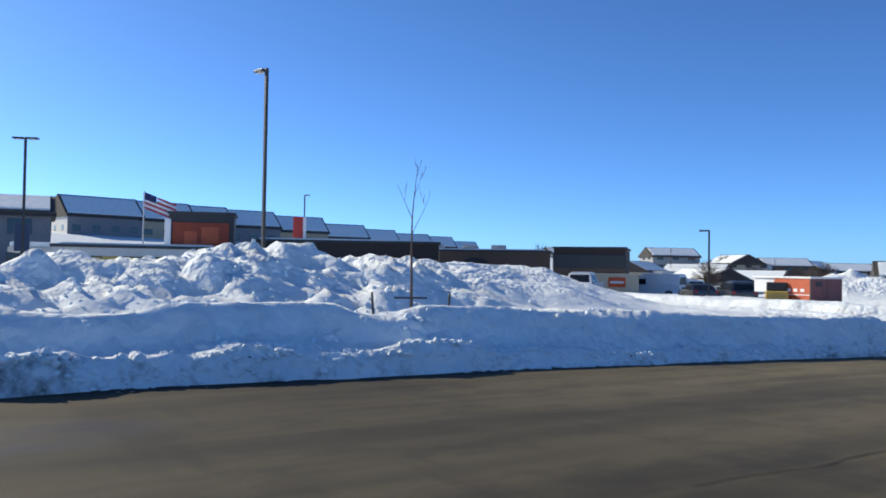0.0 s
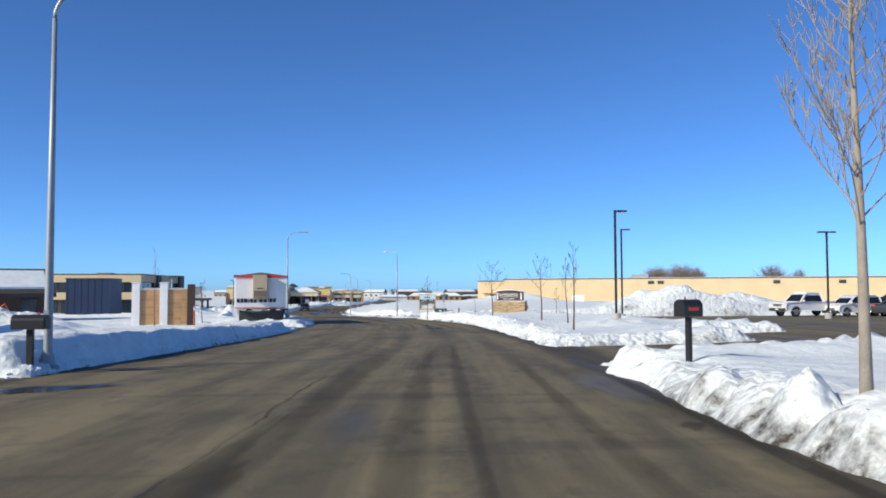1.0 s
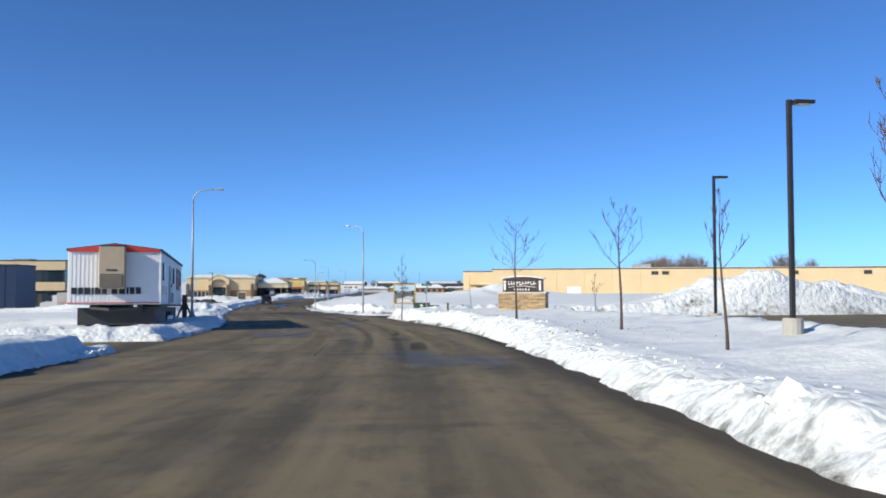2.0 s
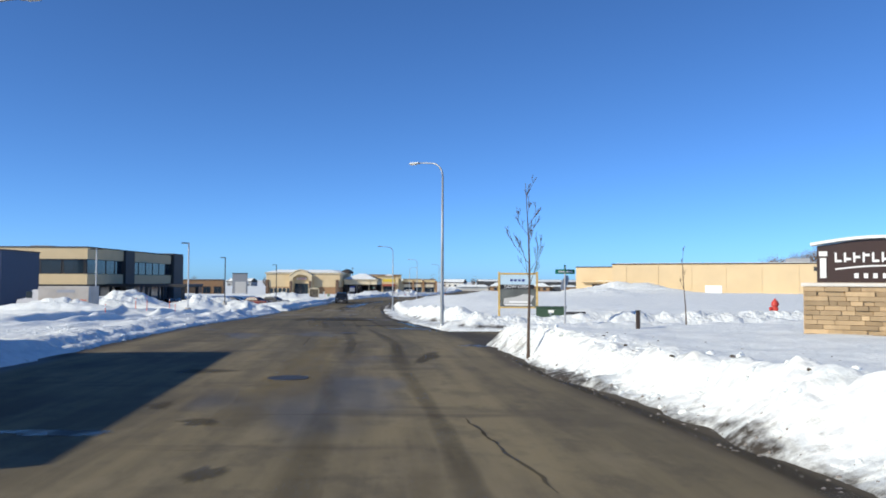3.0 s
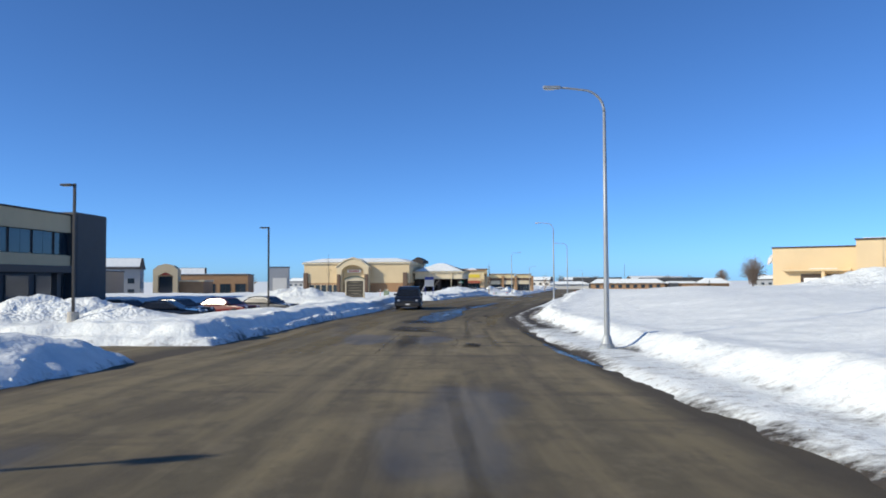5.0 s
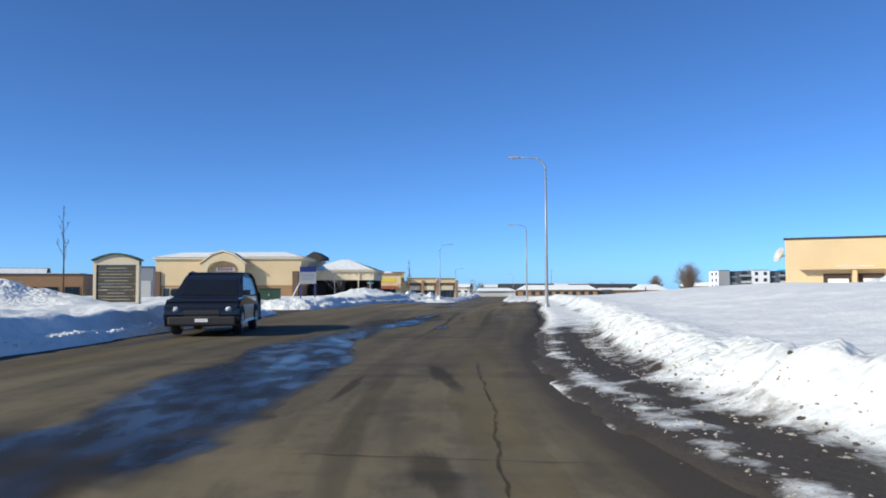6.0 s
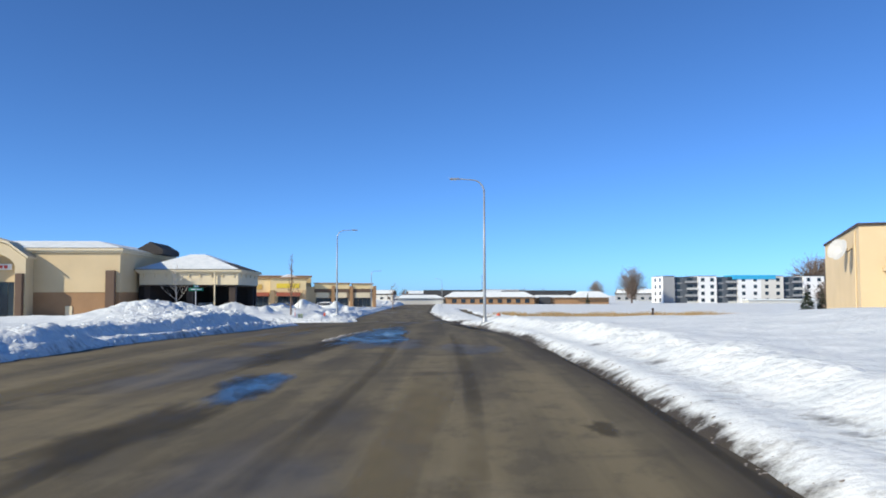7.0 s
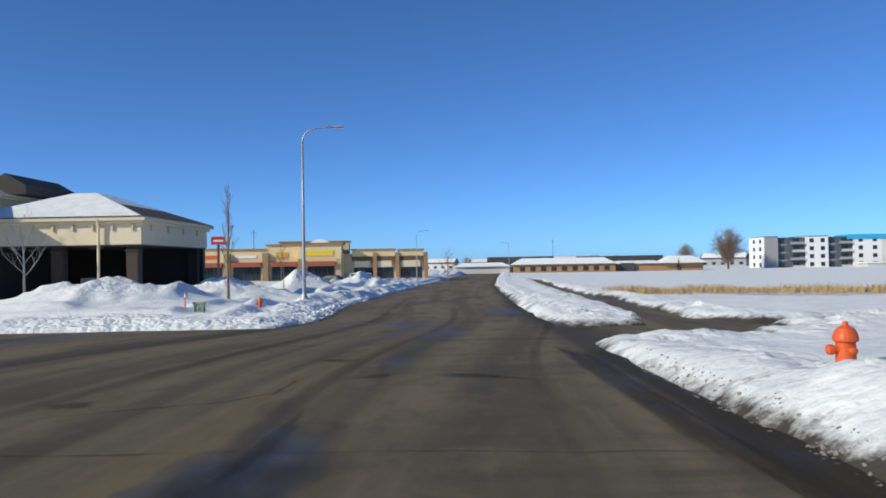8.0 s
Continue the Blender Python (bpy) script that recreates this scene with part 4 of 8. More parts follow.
def office():
    """Two-storey office: tan bands, ribbon windows, dark stair panel and end tower."""
    t = thing("office_building", -38.2, 175.3, -3.75, 0, "two-storey tan brick office with dark ribbon windows", "building")
    w, dpt, top = 26.0, 36.5, 7.65
    z1, z2, z3 = 3.1, 4.4, 6.25
    part("ground_floor", boxes((-w + 0.4, -0.5, 0.5, dpt - 1, -0.5, z1)), "charcoal", t)
    part("lower_band", boxes((-w, 0, 0, dpt, z1, z2)), "tan_stucco", t)
    part("window_core", boxes((-w + 0.3, -0.3, 0.3, dpt - 0.3, z2, z3)), "charcoal", t)
    part("upper_band", boxes((-w, 0, 0, dpt, z3, top)), "tan_stucco", t)
    part("parapet_cap", boxes((-w - 0.1, 0.1, -0.1, dpt + 0.1, top, top + 0.14), bevel=0.03), "dark_brown", t)
    part("roof_unit", boxes((-9, -6.5, 4, 7, top + 0.1, top + 0.4)), "grey_siding", t)
    for k in range(9):
        x = -w + 0.5 + k * 2.8
        wall_window(t, x, x + 2.6, z2 + 0.02, z3 - 0.02, 0.29, panes=2)
    for k in range(12):
        y = 0.5 + k * 2.95
        if 3.6 < k < 4.6 or k > 10.4:
            continue
        f = part("window", boxes((-0.3, -0.24, y, y + 0.06, z2, z3), (-0.3, -0.24, y + 2.7, y + 2.76, z2, z3), (-0.3, -0.24, y, y + 2.76, z2, z2 + 0.06), (-0.3, -0.24, y, y + 2.76, z3 - 0.06, z3)), "frame_dark", t)
        for j in range(2):
            part("pane", boxes((-0.3, -0.27, y + 0.08 + 1.34 * j, y + 1.38 + 1.34 * j, z2 + 0.06, z3 - 0.06)), "window_glass", f)
    for k in range(9):
        y = 1.2 + k * 3.8
        f = part("window", boxes((-0.5, -0.42, y, y + 3.0, 0.3, 2.8), bevel=0.02), "frame_dark", t)
        part("pane", boxes((-0.45, -0.4, y + 0.12, y + 2.88, 0.42, 2.7)), "window_glass", f)
    for k in range(7):
        x = -w + 1.5 + k * 3.5
        wall_window(t, x, x + 2.8, 0.3, 2.8, 0.49)
    part("stair_panel", boxes((-1.2, 0.35, 11.6, 15.0, -0.5, top + 0.1), bevel=0.04), "charcoal", t)
    part("end_tower", boxes((-4.5, 0.5, 32.0, dpt + 0.6, -0.5, top + 0.35), bevel=0.2), "charcoal", t)
    c = part("entrance_canopy", boxes((-0.4, 10.5, 6.0, 13.5, 2.75, 3.15), bevel=0.04), "frame_dark", t, "dark flat entrance canopy")
    for x, y in ((9.8, 6.6), (9.8, 12.9), (5, 6.6), (5, 12.9)):
        part("post", boxes((x - 0.18, x + 0.18, y - 0.18, y + 0.18, -0.5, 2.74), bevel=0.02), "charcoal", c)
    return t


office()


def navy_block():
    t = thing("navy_building", -37.8, 154.6, -3.3, 4, "plain dark navy metal-clad building block", "building")
    part("wall", boxes((-6.5, 0, 0, 9, -0.5, 6.1)), "navy", t)
    for k in range(6):
        part("seam", boxes((-6.5 + k + 0.2, -6.5 + k + 0.26, -0.04, 0.01, -0.4, 6.05)), "navy", t)
    part("parapet_cap", boxes((-6.6, 0.08, -0.08, 9.1, 6.1, 6.25), bevel=0.02), "charcoal", t)
    return t


navy_block()


def hip_roof(x0, x1, y0, y1, z, rise, inset, ridge_gap=0.0):
    """A hipped roof slab."""
    bm = bmesh.new()
    lo = [bm.verts.new(p) for p in ((x0, y0, z), (x1, y0, z), (x1, y1, z), (x0, y1, z))]
    hi = [bm.verts.new(p) for p in ((x0 + inset, y0 + inset, z + rise), (x1 - inset, y0 + inset, z + rise), (x1 - inset, y1 - inset, z + rise), (x0 + inset, y1 - inset, z + rise))]
    bm.faces.new(lo[::-1])
    bm.faces.new(hi)
    for i in range(4):
        j = (i + 1) % 4
        bm.faces.new((lo[i], lo[j], hi[j], hi[i]))
    return bm


def bank():
    """Stucco bank with an arched porch, hipped snowy roof and a drive-through canopy."""
    t = thing("bank_building", -40.0, 292.5, -4.2, -4, "tan stucco bank with arched entrance and snow-covered hip roof", "building")
    w, dpt, eave = 20.1, 17.0, 5.75
    part("lower_wall", boxes((0.04, w - 0.04, 0.04, dpt, -0.5, 2.3)), "brown_band", t)
    part("upper_wall", boxes((0, w, 0, dpt, 2.3, eave)), "tan_stucco", t)
    part("cornice", boxes((-0.2, w + 0.2, -0.2, dpt, eave, eave + 0.16), (-0.34, w + 0.34, -0.34, dpt, eave + 0.16, eave + 0.36), bevel=0.03), "cream_trim", t)
    part("roof", hip_roof(-0.3, w + 0.3, -0.3, dpt + 0.3, eave + 0.36, 0.7, 3.2), "roof_dark", t)
    part("roof_snow", hip_roof(-0.32, w + 0.2, -0.32, dpt, eave + 0.42, 0.78, 3.1), "roof_snow", t)
    for x in (0.35, w - 0.75):
        part("column", boxes((x - 0.4, x + 0.4, -0.35, 0.03, -0.5, 4.2), bevel=0.05), "brown_stucco", t)
    # porch
    c = w * 0.485
    arch = [(c - 3.0, -0.5), (c - 3.0, 5.2), (c - 1.4, 6.35), (c, 6.75), (c + 1.4, 6.35), (c + 3.0, 5.2), (c + 3.0, -0.5), (c + 2.1, -0.5), (c + 2.1, 4.4)]
    arch += [(c + 2.1 * math.cos(a), 4.4 + 1.2 * math.sin(a)) for a in [math.pi * k / 10 for k in range(1, 10)]] + [(c - 2.1, 4.4), (c - 2.1, -0.5)]
    p = part("porch", prism(arch, -1.5, 0.02), "cream_stucco", t, "arched stucco entrance porch")
    part("cap", prism([(c - 3.2, 5.15), (c - 1.45, 6.42), (c, 6.85), (c + 1.45, 6.42), (c + 3.2, 5.15), (c + 3.2, 5.35), (c + 1.5, 6.62), (c, 7.06), (c - 1.5, 6.62), (c - 3.2, 5.35)], -1.65, 0.3), "cream_trim", p)
    for s in (-1, 1):
        part("pillar", boxes((c + s * 2.6 - 0.3, c + s * 2.6 + 0.3, -1.9, -1.48, -0.5, 3.9), bevel=0.05), "brown_stucco", p)
    part("sign", boxes((c - 1.3, c + 1.3, -0.35, -0.2, 4.25, 4.75), bevel=0.03), "sign_white", p)
    part("lettering", boxes(*[(c - 1.0 + 0.42 * k, c - 0.72 + 0.42 * k, -0.39, -0.34, 4.36, 4.62) for k in range(5)]), "red_paint", p)
    wall_window(t, c - 1.9, c + 1.9, -0.4, 3.2, -0.02, panes=4, name="entrance_glazing")
    for k in range(5):
        x = 1.0 + k * 1.15
        wall_window(t, x, x + 1.05, -0.2, 2.0, 0.03, name="window", frame_mat="cream_trim")
    part("service_hatch", boxes((w - 4.6, w - 4.0, -0.03, 0.05, -0.4, 1.1), bevel=0.02), "cream_trim", t)
    # rear gable over the drive-through
    part("gable", prism([(9.6, eave + 0.3), (12.0, eave + 0.3), (12.0, eave + 0.8), (10.8, eave + 1.5), (9.6, eave + 0.8)], 8, 14), "roof_dark", t).matrix_local = pose(9.4, 0, 0)
    # canopy
    k = part("drive_canopy", boxes((w + 0.4, w + 9.4, 4.0, 14.5, 3.0, 4.05)), "cream_trim", t, "cream drive-through canopy with snowy roof")
    part("cornice", boxes((w + 0.25, w + 9.55, 3.85, 14.65, 4.05, 4.2), (w + 0.1, w + 9.75, 3.65, 14.85, 4.2, 4.4), bevel=0.03), "cream_trim", k)
    part("roof", hip_roof(w, w + 9.8, 3.6, 14.9, 4.4, 1.5, 4.2), "roof_dark", k)
    part("roof_snow", hip_roof(w + 0.0, w + 9.55, 3.62, 14.2, 4.44, 1.56, 4.1), "roof_snow", k)
    # dark brown soffit, piers and walls put the shade below the canopy into colour
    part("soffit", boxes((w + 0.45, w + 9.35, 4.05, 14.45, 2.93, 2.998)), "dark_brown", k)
    for j in range(9):
        part("corbel", boxes((w + 0.75 + j * 1.02, w + 0.87 + j * 1.02, 3.9, 3.998, 3.72, 4.045), bevel=0.02), "cream_stucco", k)
    for j in range(4):
        part("corbel", boxes((w + 9.402, w + 9.5, 5.2 + j * 2.4, 5.32 + j * 2.4, 3.72, 4.045), bevel=0.02), "cream_stucco", k)
    for x in (w + 2.9, w + 6.9):
        part("soffit_lamp", boxes((x - 0.35, x + 0.35, 4.3, 4.6, 2.8, 2.928), bevel=0.03), "frame_dark", k)
    for x in (w + 1.0, w + 4.9, w + 8.8):
        for y in (4.6, 13.8):
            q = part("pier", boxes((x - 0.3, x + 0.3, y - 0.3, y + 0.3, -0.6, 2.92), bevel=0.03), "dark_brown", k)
            part("pier_cap", boxes((x - 0.36, x + 0.36, y - 0.36, y + 0.36, 2.66, 2.75), bevel=0.02), "dark_brown", q)
    part("downspout", tube([(w + 7.3, 3.8, -0.5), (w + 7.3, 3.8, 3.9), (w + 7.3, 3.7, 4.3)], [0.07, 0.07, 0.1]), "cream_trim", k)
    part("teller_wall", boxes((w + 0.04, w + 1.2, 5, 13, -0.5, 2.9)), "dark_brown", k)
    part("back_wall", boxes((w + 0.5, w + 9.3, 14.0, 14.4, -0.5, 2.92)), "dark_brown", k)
    for y in (6.2, 9.0):
        part("pneumatic_kiosk", boxes((w + 5.2, w + 5.8, y, y + 0.7, -0.4, 1.3), bevel=0.05), "pale_grey", k)
    return t


bank()


def shop_row():
    """Strip of shops facing the lot: stepped parapets, red awnings, an entrance tower, a two-tone end wing."""
    t = thing("shop_row", -46.0, 398.0, -4.55, 1.5, "sunlit tan stucco strip of shops with stepped parapets and red awnings", "building")
    L = 53.2
    part("wall", boxes((0, 38, 0, 14, -0.6, 4.4), (38.02, L, 1.2, 14, -0.6, 4.2)), "cream_stucco", t)
    for x0, x1, z, front in ((0, 10, 5.2, -0.25), (10, 17.2, 5.3, -0.25), (17.2, 24.1, 5.15, -0.25), (24.1, 29.8, 5.9, -0.3)):
        q = part("parapet", boxes((x0 + 0.03, x1 - 0.03, front, 6, 2.9, z)), "shop_tan", t)
        part("cornice", boxes((x0 - 0.1, x1 + 0.1, front - 0.25, 6.1, z, z + 0.26), bevel=0.04), "brown_band", q)
    # entrance tower
    tw = part("tower", boxes((29.9, 37.6, -1.8, 5, 2.9, 6.0)), "shop_tan", t, "projecting entrance tower")
    part("cornice", boxes((29.5, 38.0, -2.2, 5.3, 6.0, 6.3), bevel=0.05), "brown_band", tw)
    part("arched_crest", prism([(32.0 + 3.6 * k / 12, 6.3 + 0.62 * math.sin(math.pi * k / 12)) for k in range(13)], -2.0, -1.6), "white_paint", tw)
    for x in (29.9, 36.6):
        part("column", boxes((x, x + 1.0, -2.1, -1.2, -0.6, 3.4), bevel=0.06), "stone", tw)
    part("back_parapet", boxes((25.6, 38.6, 6.2, 12, 4.2, 6.6)), "shop_tan", t)
    part("back_cornice", boxes((25.4, 38.8, 6.0, 12.2, 6.6, 6.85), bevel=0.04), "brown_band", t)
    for x in (2.5, 9.8, 17.2, 24.0):
        part("column", boxes((x - 0.55, x + 0.55, -0.95, -0.26, -0.6, 4.6), bevel=0.06), "stone", t)
    for x0, x1 in ((0.4, 9.0), (10.6, 16.4), (18.0, 23.2), (24.8, 29.6), (31.2, 36.4)):
        y0 = -1.82 if x0 > 30 else -0.26
        part("awning", prism([(x0, 2.15), (x1, 2.15), (x1, 2.95), (x0, 2.95)], y0 - 0.9, y0), "awning_red", t)
        wall_window(t, x0 + 0.2, x1 - 0.2, -0.3, 2.1, -0.02, panes=4, name="shop_window")
    for x0, x1, z0, z1, y0, mat in ((3.5, 7.5, 3.6, 4.3, -0.25, "orange_red"), (11.5, 15.6, 3.7, 4.3, -0.25, "orange_red"), (18.6, 22.4, 3.7, 4.2, -0.25, "sign_white"), (25.8, 28.0, 3.6, 4.7, -0.3, "yellow_paint"), (31.2, 36.2, 3.9, 4.9, -1.8, "sign_yellow")):
        part("sign", boxes((x0, x1, y0 - 0.1, y0 + 0.01, z0, z1), bevel=0.03), mat, t, "plain coloured shop sign panel")
    # end wing in cream and brown bands
    for x0, x1, z in ((39.4, 47.2, 4.9), (47.9, 52.4, 4.8)):
        part("upper_band", boxes((x0, x1, 0.5, 6, 3.75, z)), "shop_tan", t)
        part("cornice", boxes((x0 - 0.2, x1 + 0.2, 0.25, 6.1, z, z + 0.22), bevel=0.04), "brown_band", t)
        part("brown_band", boxes((x0, x1, 0.6, 5, 2.95, 3.74)), "brown_stucco", t)
        n = 2 if x1 - x0 > 5 else 1
        for k in range(n):
            a = x0 + 0.4 + k * (x1 - x0) / n
            part("pale_panel", boxes((a, a + (x1 - x0) / n - 1.0, 0.55, 1.0, 1.75, 2.9), bevel=0.02), "cream_trim", t)
        wall_window(t, x0 + 0.3, x1 - 0.3, -0.3, 1.7, 1.17, panes=4, name="shop_window")
    for x in (43.2, 47.3, 52.5):
        part("column", boxes((x, x + 0.7, 0.2, 1.2, -0.6, 4.4), bevel=0.05), "brown_band", t)
    part("roof_snow", boxes((0.6, 25, 6.3, 13.4, 4.4, 4.6), (39, L - 0.5, 6.3, 13.4, 4.2, 4.4), bevel=0.05), "roof_snow", t)
    return t


shop_row()


def far_hall():
    t = thing("far_hall", 36, 497, -5.6, -6, "long low brown hall with snow-covered roof", "building")
    part("wall", boxes((0, 31, 0, 14, -0.6, 2.6), (31, 58, 3, 14, -0.6, 2.4)), "brown_band", t)
    part("roof_snow", hip_roof(-0.6, 31.4, -0.8, 15, 2.6, 1.9, 3.5), "roof_snow", t)
    part("wing_roof", hip_roof(30.8, 46, 2.2, 15, 2.4, 0.9, 2.5), "roof_snow", t)
    part("side_roof", hip_roof(45, 59, 1.2, 15, 2.4, 2.2, 4.0), "roof_snow", t)
    part("dark_ridge", boxes((-8, 14, 20, 26, -0.5, 5.2), (22, 50, 22, 28, -0.5, 5.0)), "charcoal", t)
    for k in range(9):
        wall_window(t, 2 + k * 3.2, 3.6 + k * 3.2, 0.5, 1.9, -0.02)
    part("entrance", boxes((33, 37, 2.0, 3.0, -0.6, 2.6), bevel=0.05), "charcoal", t)
    part("annex", boxes((-18, -1, 2, 12, -0.6, 2.2)), "pale_grey", t)
    part("annex_roof", hip_roof(-18.6, -0.4, 1.2, 12.6, 2.2, 1.2, 3.0), "roof_snow", t)
    return t


far_hall()


def apartments():
    """Four storeys of alternating white and charcoal bays with balconies."""
    t = thing("apartment_building", 126.0, 522, -6.0, -6, "four-storey white and charcoal apartment block with a blue wrapped top", "building")
    x, h = 0.0, 11.0
    for k, (w, mat) in enumerate(((4.6, "grey_siding"), (9.4, "charcoal"), (7.4, "white_paint"), (8.4, "charcoal"), (9.4, "white_paint"), (9.0, "light_siding"), (8.0, "charcoal"),
                                  (8.4, "white_paint"), (8.0, "charcoal"), (9.0, "light_siding"))):
        back = 0.9 if mat == "charcoal" else 0.0
        b = part("bay", boxes((x, x + w - 0.02, back, 16, -0.8, h - back * 0.5)), "slate_panel" if back else mat, t)
        part("parapet_cap", boxes((x, x + w - 0.02, back - 0.15, 16, h - back * 0.5, h - back * 0.5 + 0.2)), "charcoal", b)
        for s in range(4):
            z = 0.5 + s * 2.7
            if mat == "charcoal":
                x1 = x + w * (0.42 if s % 2 else 0.5)
                part("balcony", boxes((x1, x + w - 0.5, -0.5, back, z - 0.25, z - 0.1), (x1, x + w - 0.5, -0.5, -0.44, z - 0.1, z + 0.62)), "grey_siding" if s % 2 else "pale_grey", b)
                for xx, ww in ((x + 0.9, 1.5), (x + w * 0.56, 2.2)):
                    part("window", boxes((xx, xx + ww, back - 0.05, back + 0.02, z, z + 1.7)), "window_glass", b)
                part("panel", boxes((x + 0.2, x + w * 0.36, back - 0.03, back, z - 0.5, z - 0.15)), "grey_siding", b)
            elif mat != "grey_siding":
                n = 2
                for j in range(n):
                    xx = x + w * (j + 0.5) / n - 0.7
                    part("window", boxes((xx, xx + 1.4, -0.05, 0.02, z + 0.3, z + 1.7)), "window_glass", b)
        x += w
    for s in range(4):
        z = 0.5 + s * 2.7
        for y in (3.0, 9.5):
            part("window", boxes((-0.05, 0.02, y, y + 2.2, z + 0.3, z + 1.7)), "window_glass", t)
    part("end_wall", boxes((-0.03, 0.0, 0.0, 16, -0.8, h - 0.01)), "white_paint", t)
    part("wrapped_parapet", boxes((28, 45, -0.25, 10, h - 1.2, h + 0.45)), "blue_wrap", t, "bright blue wrapped parapet")
    g = part("garage_roof", boxes((30, 64, -9, -2, 1.6, 2.0), bevel=0.05), "roof_snow", t)
    part("garage_wall", boxes((30.5, 63.5, -8.6, -2.2, -0.8, 1.6)), "pale_grey", g)
    return t


apartments()


# ---- site trailer, gate, signs ----
def site_trailer():
    t = thing("site_trailer", -4.9, 79.2, -1.34, 6.3, "long white office trailer with red front trim beside the road", "trailer")
    t.matrix_world = pose(-4.9, 79.2, -1.34, -1.7, 0, 6.3)
    b, top, L, W = 1.13, 3.3, 12.8, 3.5
    part("body", boxes((-W, 0, 0, L, b, top), bevel=0.03), "white_metal", t)
    for k in range(22):
        part("rib", boxes((-W + 0.1 + k * 0.155, -W + 0.15 + k * 0.155, -0.012, 0.02, b + 0.05, top - 0.15)), "white_metal", t)
    for k in range(8):
        part("panel_seam", boxes((-0.01, 0.006, 1.5 + k * 1.5, 1.53 + k * 1.5, b + 0.05, top - 0.06)), "white_metal", t)
    part("roof", prism([(-W - 0.06, top - 0.02), (0.06, top - 0.02), (0.06, top + 0.07), (-W / 2, top + 0.3), (-W - 0.06, top + 0.07)], -0.03, L + 0.05), "frame_dark", t)
    part("front_trim", prism([(-W + 0.02, top - 0.06), (-0.02, top - 0.06), (-0.02, top + 0.05), (-W / 2, top + 0.27), (-W + 0.02, top + 0.05)], -0.08, -0.035), "red_paint", t, "red arched front trim")
    part("lower_stripe", boxes((-W, 0.0, -0.04, -0.021, b + 0.04, b + 0.08)), "red_paint", t)
    part("corner_trim", boxes((-0.05, 0.03, -0.03, 0.05, b, top), bevel=0.01), "white_paint", t)
    part("skirt_rail", boxes((-0.03, 0.05, -0.02, L + 0.02, b - 0.1, b - 0.005)), "frame_dark", t)
    ac = part("heat_pump", boxes((-2.28, -1.32, -0.5, -0.03, b + 0.62, top + 0.16), bevel=0.03), "beige_siding", t, "tall beige wall heat pump")
    part("grille", boxes((-2.22, -1.38, -0.53, -0.495, b + 0.68, b + 1.2)), "charcoal", ac)
    for k in range(6):
        part("louvre", boxes((-2.2, -1.4, -0.55, -0.525, b + 0.72 + 0.08 * k, b + 0.745 + 0.08 * k)), "beige_siding", ac)
    part("vent_slot", boxes((-2.0, -1.6, -0.515, -0.495, b + 1.32, b + 1.4)), "charcoal", ac)
    part("hood", boxes((-2.3, -1.3, -0.53, -0.03, top + 0.162, top + 0.19), bevel=0.01), "frame_dark", ac)
    x = -3.35
    for w in (0.24, 0.2, 0.25, 0.07, 0.23, 0.2, 0.0, 0.26, 0.26, 0.08, 0.2, 0.22):
        if w:
            part("lettering", boxes((x, x + w * 0.85, -0.045, -0.022, b + 0.42, b + 0.68)), "sign_black", t, "dark company lettering as plain bars")
        x += max(w, 0.1) + 0.025
    for y in (0.9, 6.35, 11.25):
        w = part("window", boxes((-0.01, 0.05, y, y + 0.45, b + 1.0, b + 1.75), bevel=0.015), "frame_dark", t)
        part("pane", boxes((0.045, 0.06, y + 0.05, y + 0.4, b + 1.05, b + 1.7)), "window_glass", w)
    sg = part("sign_panel", boxes((0.0, 0.035, 8.75, 10.85, b + 0.75, b + 1.85), bevel=0.01), "faded_red", t, "faded red sign panel on the side")
    for k in range(6):
        part("lettering", boxes((0.035, 0.045, 8.95 + 0.3 * k, 9.15 + 0.3 * k, b + 1.4, b + 1.62)), "pale_grey", sg)
    part("lettering", boxes(*[(0.008, 0.03, 0.85 + 0.36 * k, 1.12 + 0.36 * k, b + 0.42, b + 0.78) for k in range(6)]), "bare_alu", t)
    d = part("door", boxes((0.0, 0.05, 4.1, 5.05, b + 0.02, b + 1.75), bevel=0.015), "pale_grey", t)
    part("door_handle", boxes((0.05, 0.09, 4.88, 4.96, b + 0.8, b + 0.95)), "frame_dark", d)
    part("window", boxes((0.045, 0.06, 4.3, 4.7, b + 1.1, b + 1.55)), "window_glass", d)
    part("vent_box", boxes((0.0, 0.12, 5.4, 5.95, b + 0.08, b + 0.55), bevel=0.02), "bare_alu", t)
    # dark block fills the gap below the floor in place of its shade
    part("undercarriage", boxes((-3.2, -0.25, 0.5, L - 0.4, 0.3, b - 0.12)), "frame_dark", t, "dark box standing in for the shade under the floor")
    part("chassis", boxes((-2.7, -2.5, 0.2, L, b - 0.3, b), (-0.9, -0.7, 0.2, L, b - 0.3, b)), "frame_dark", t)
    for y in (6.2, 7.2, 8.2):
        for x in (-3.1, -0.3):
            wh = part("wheel", lathe([(0.2, -0.11), (0.38, -0.1), (0.4, 0), (0.38, 0.1), (0.2, 0.11)], 18), "tyre", t)
            wh.matrix_local = pose(x, y, 0.42, 0, 90, 0)
            part("rim", lathe([(0.19, -0.115), (0.2, -0.1), (0.2, 0.1), (0.19, 0.115)], 12), "rim", wh)
    # support blocks are charcoal to carry the shadow beneath the trailer
    for y in (1.2, 3.6, 10.2, 12.2):
        for x in (-2.8, -0.6):
            part("pier_block", boxes((x - 0.2, x + 0.2, y - 0.2, y + 0.2, -0.3, b - 0.3)), "charcoal", t)
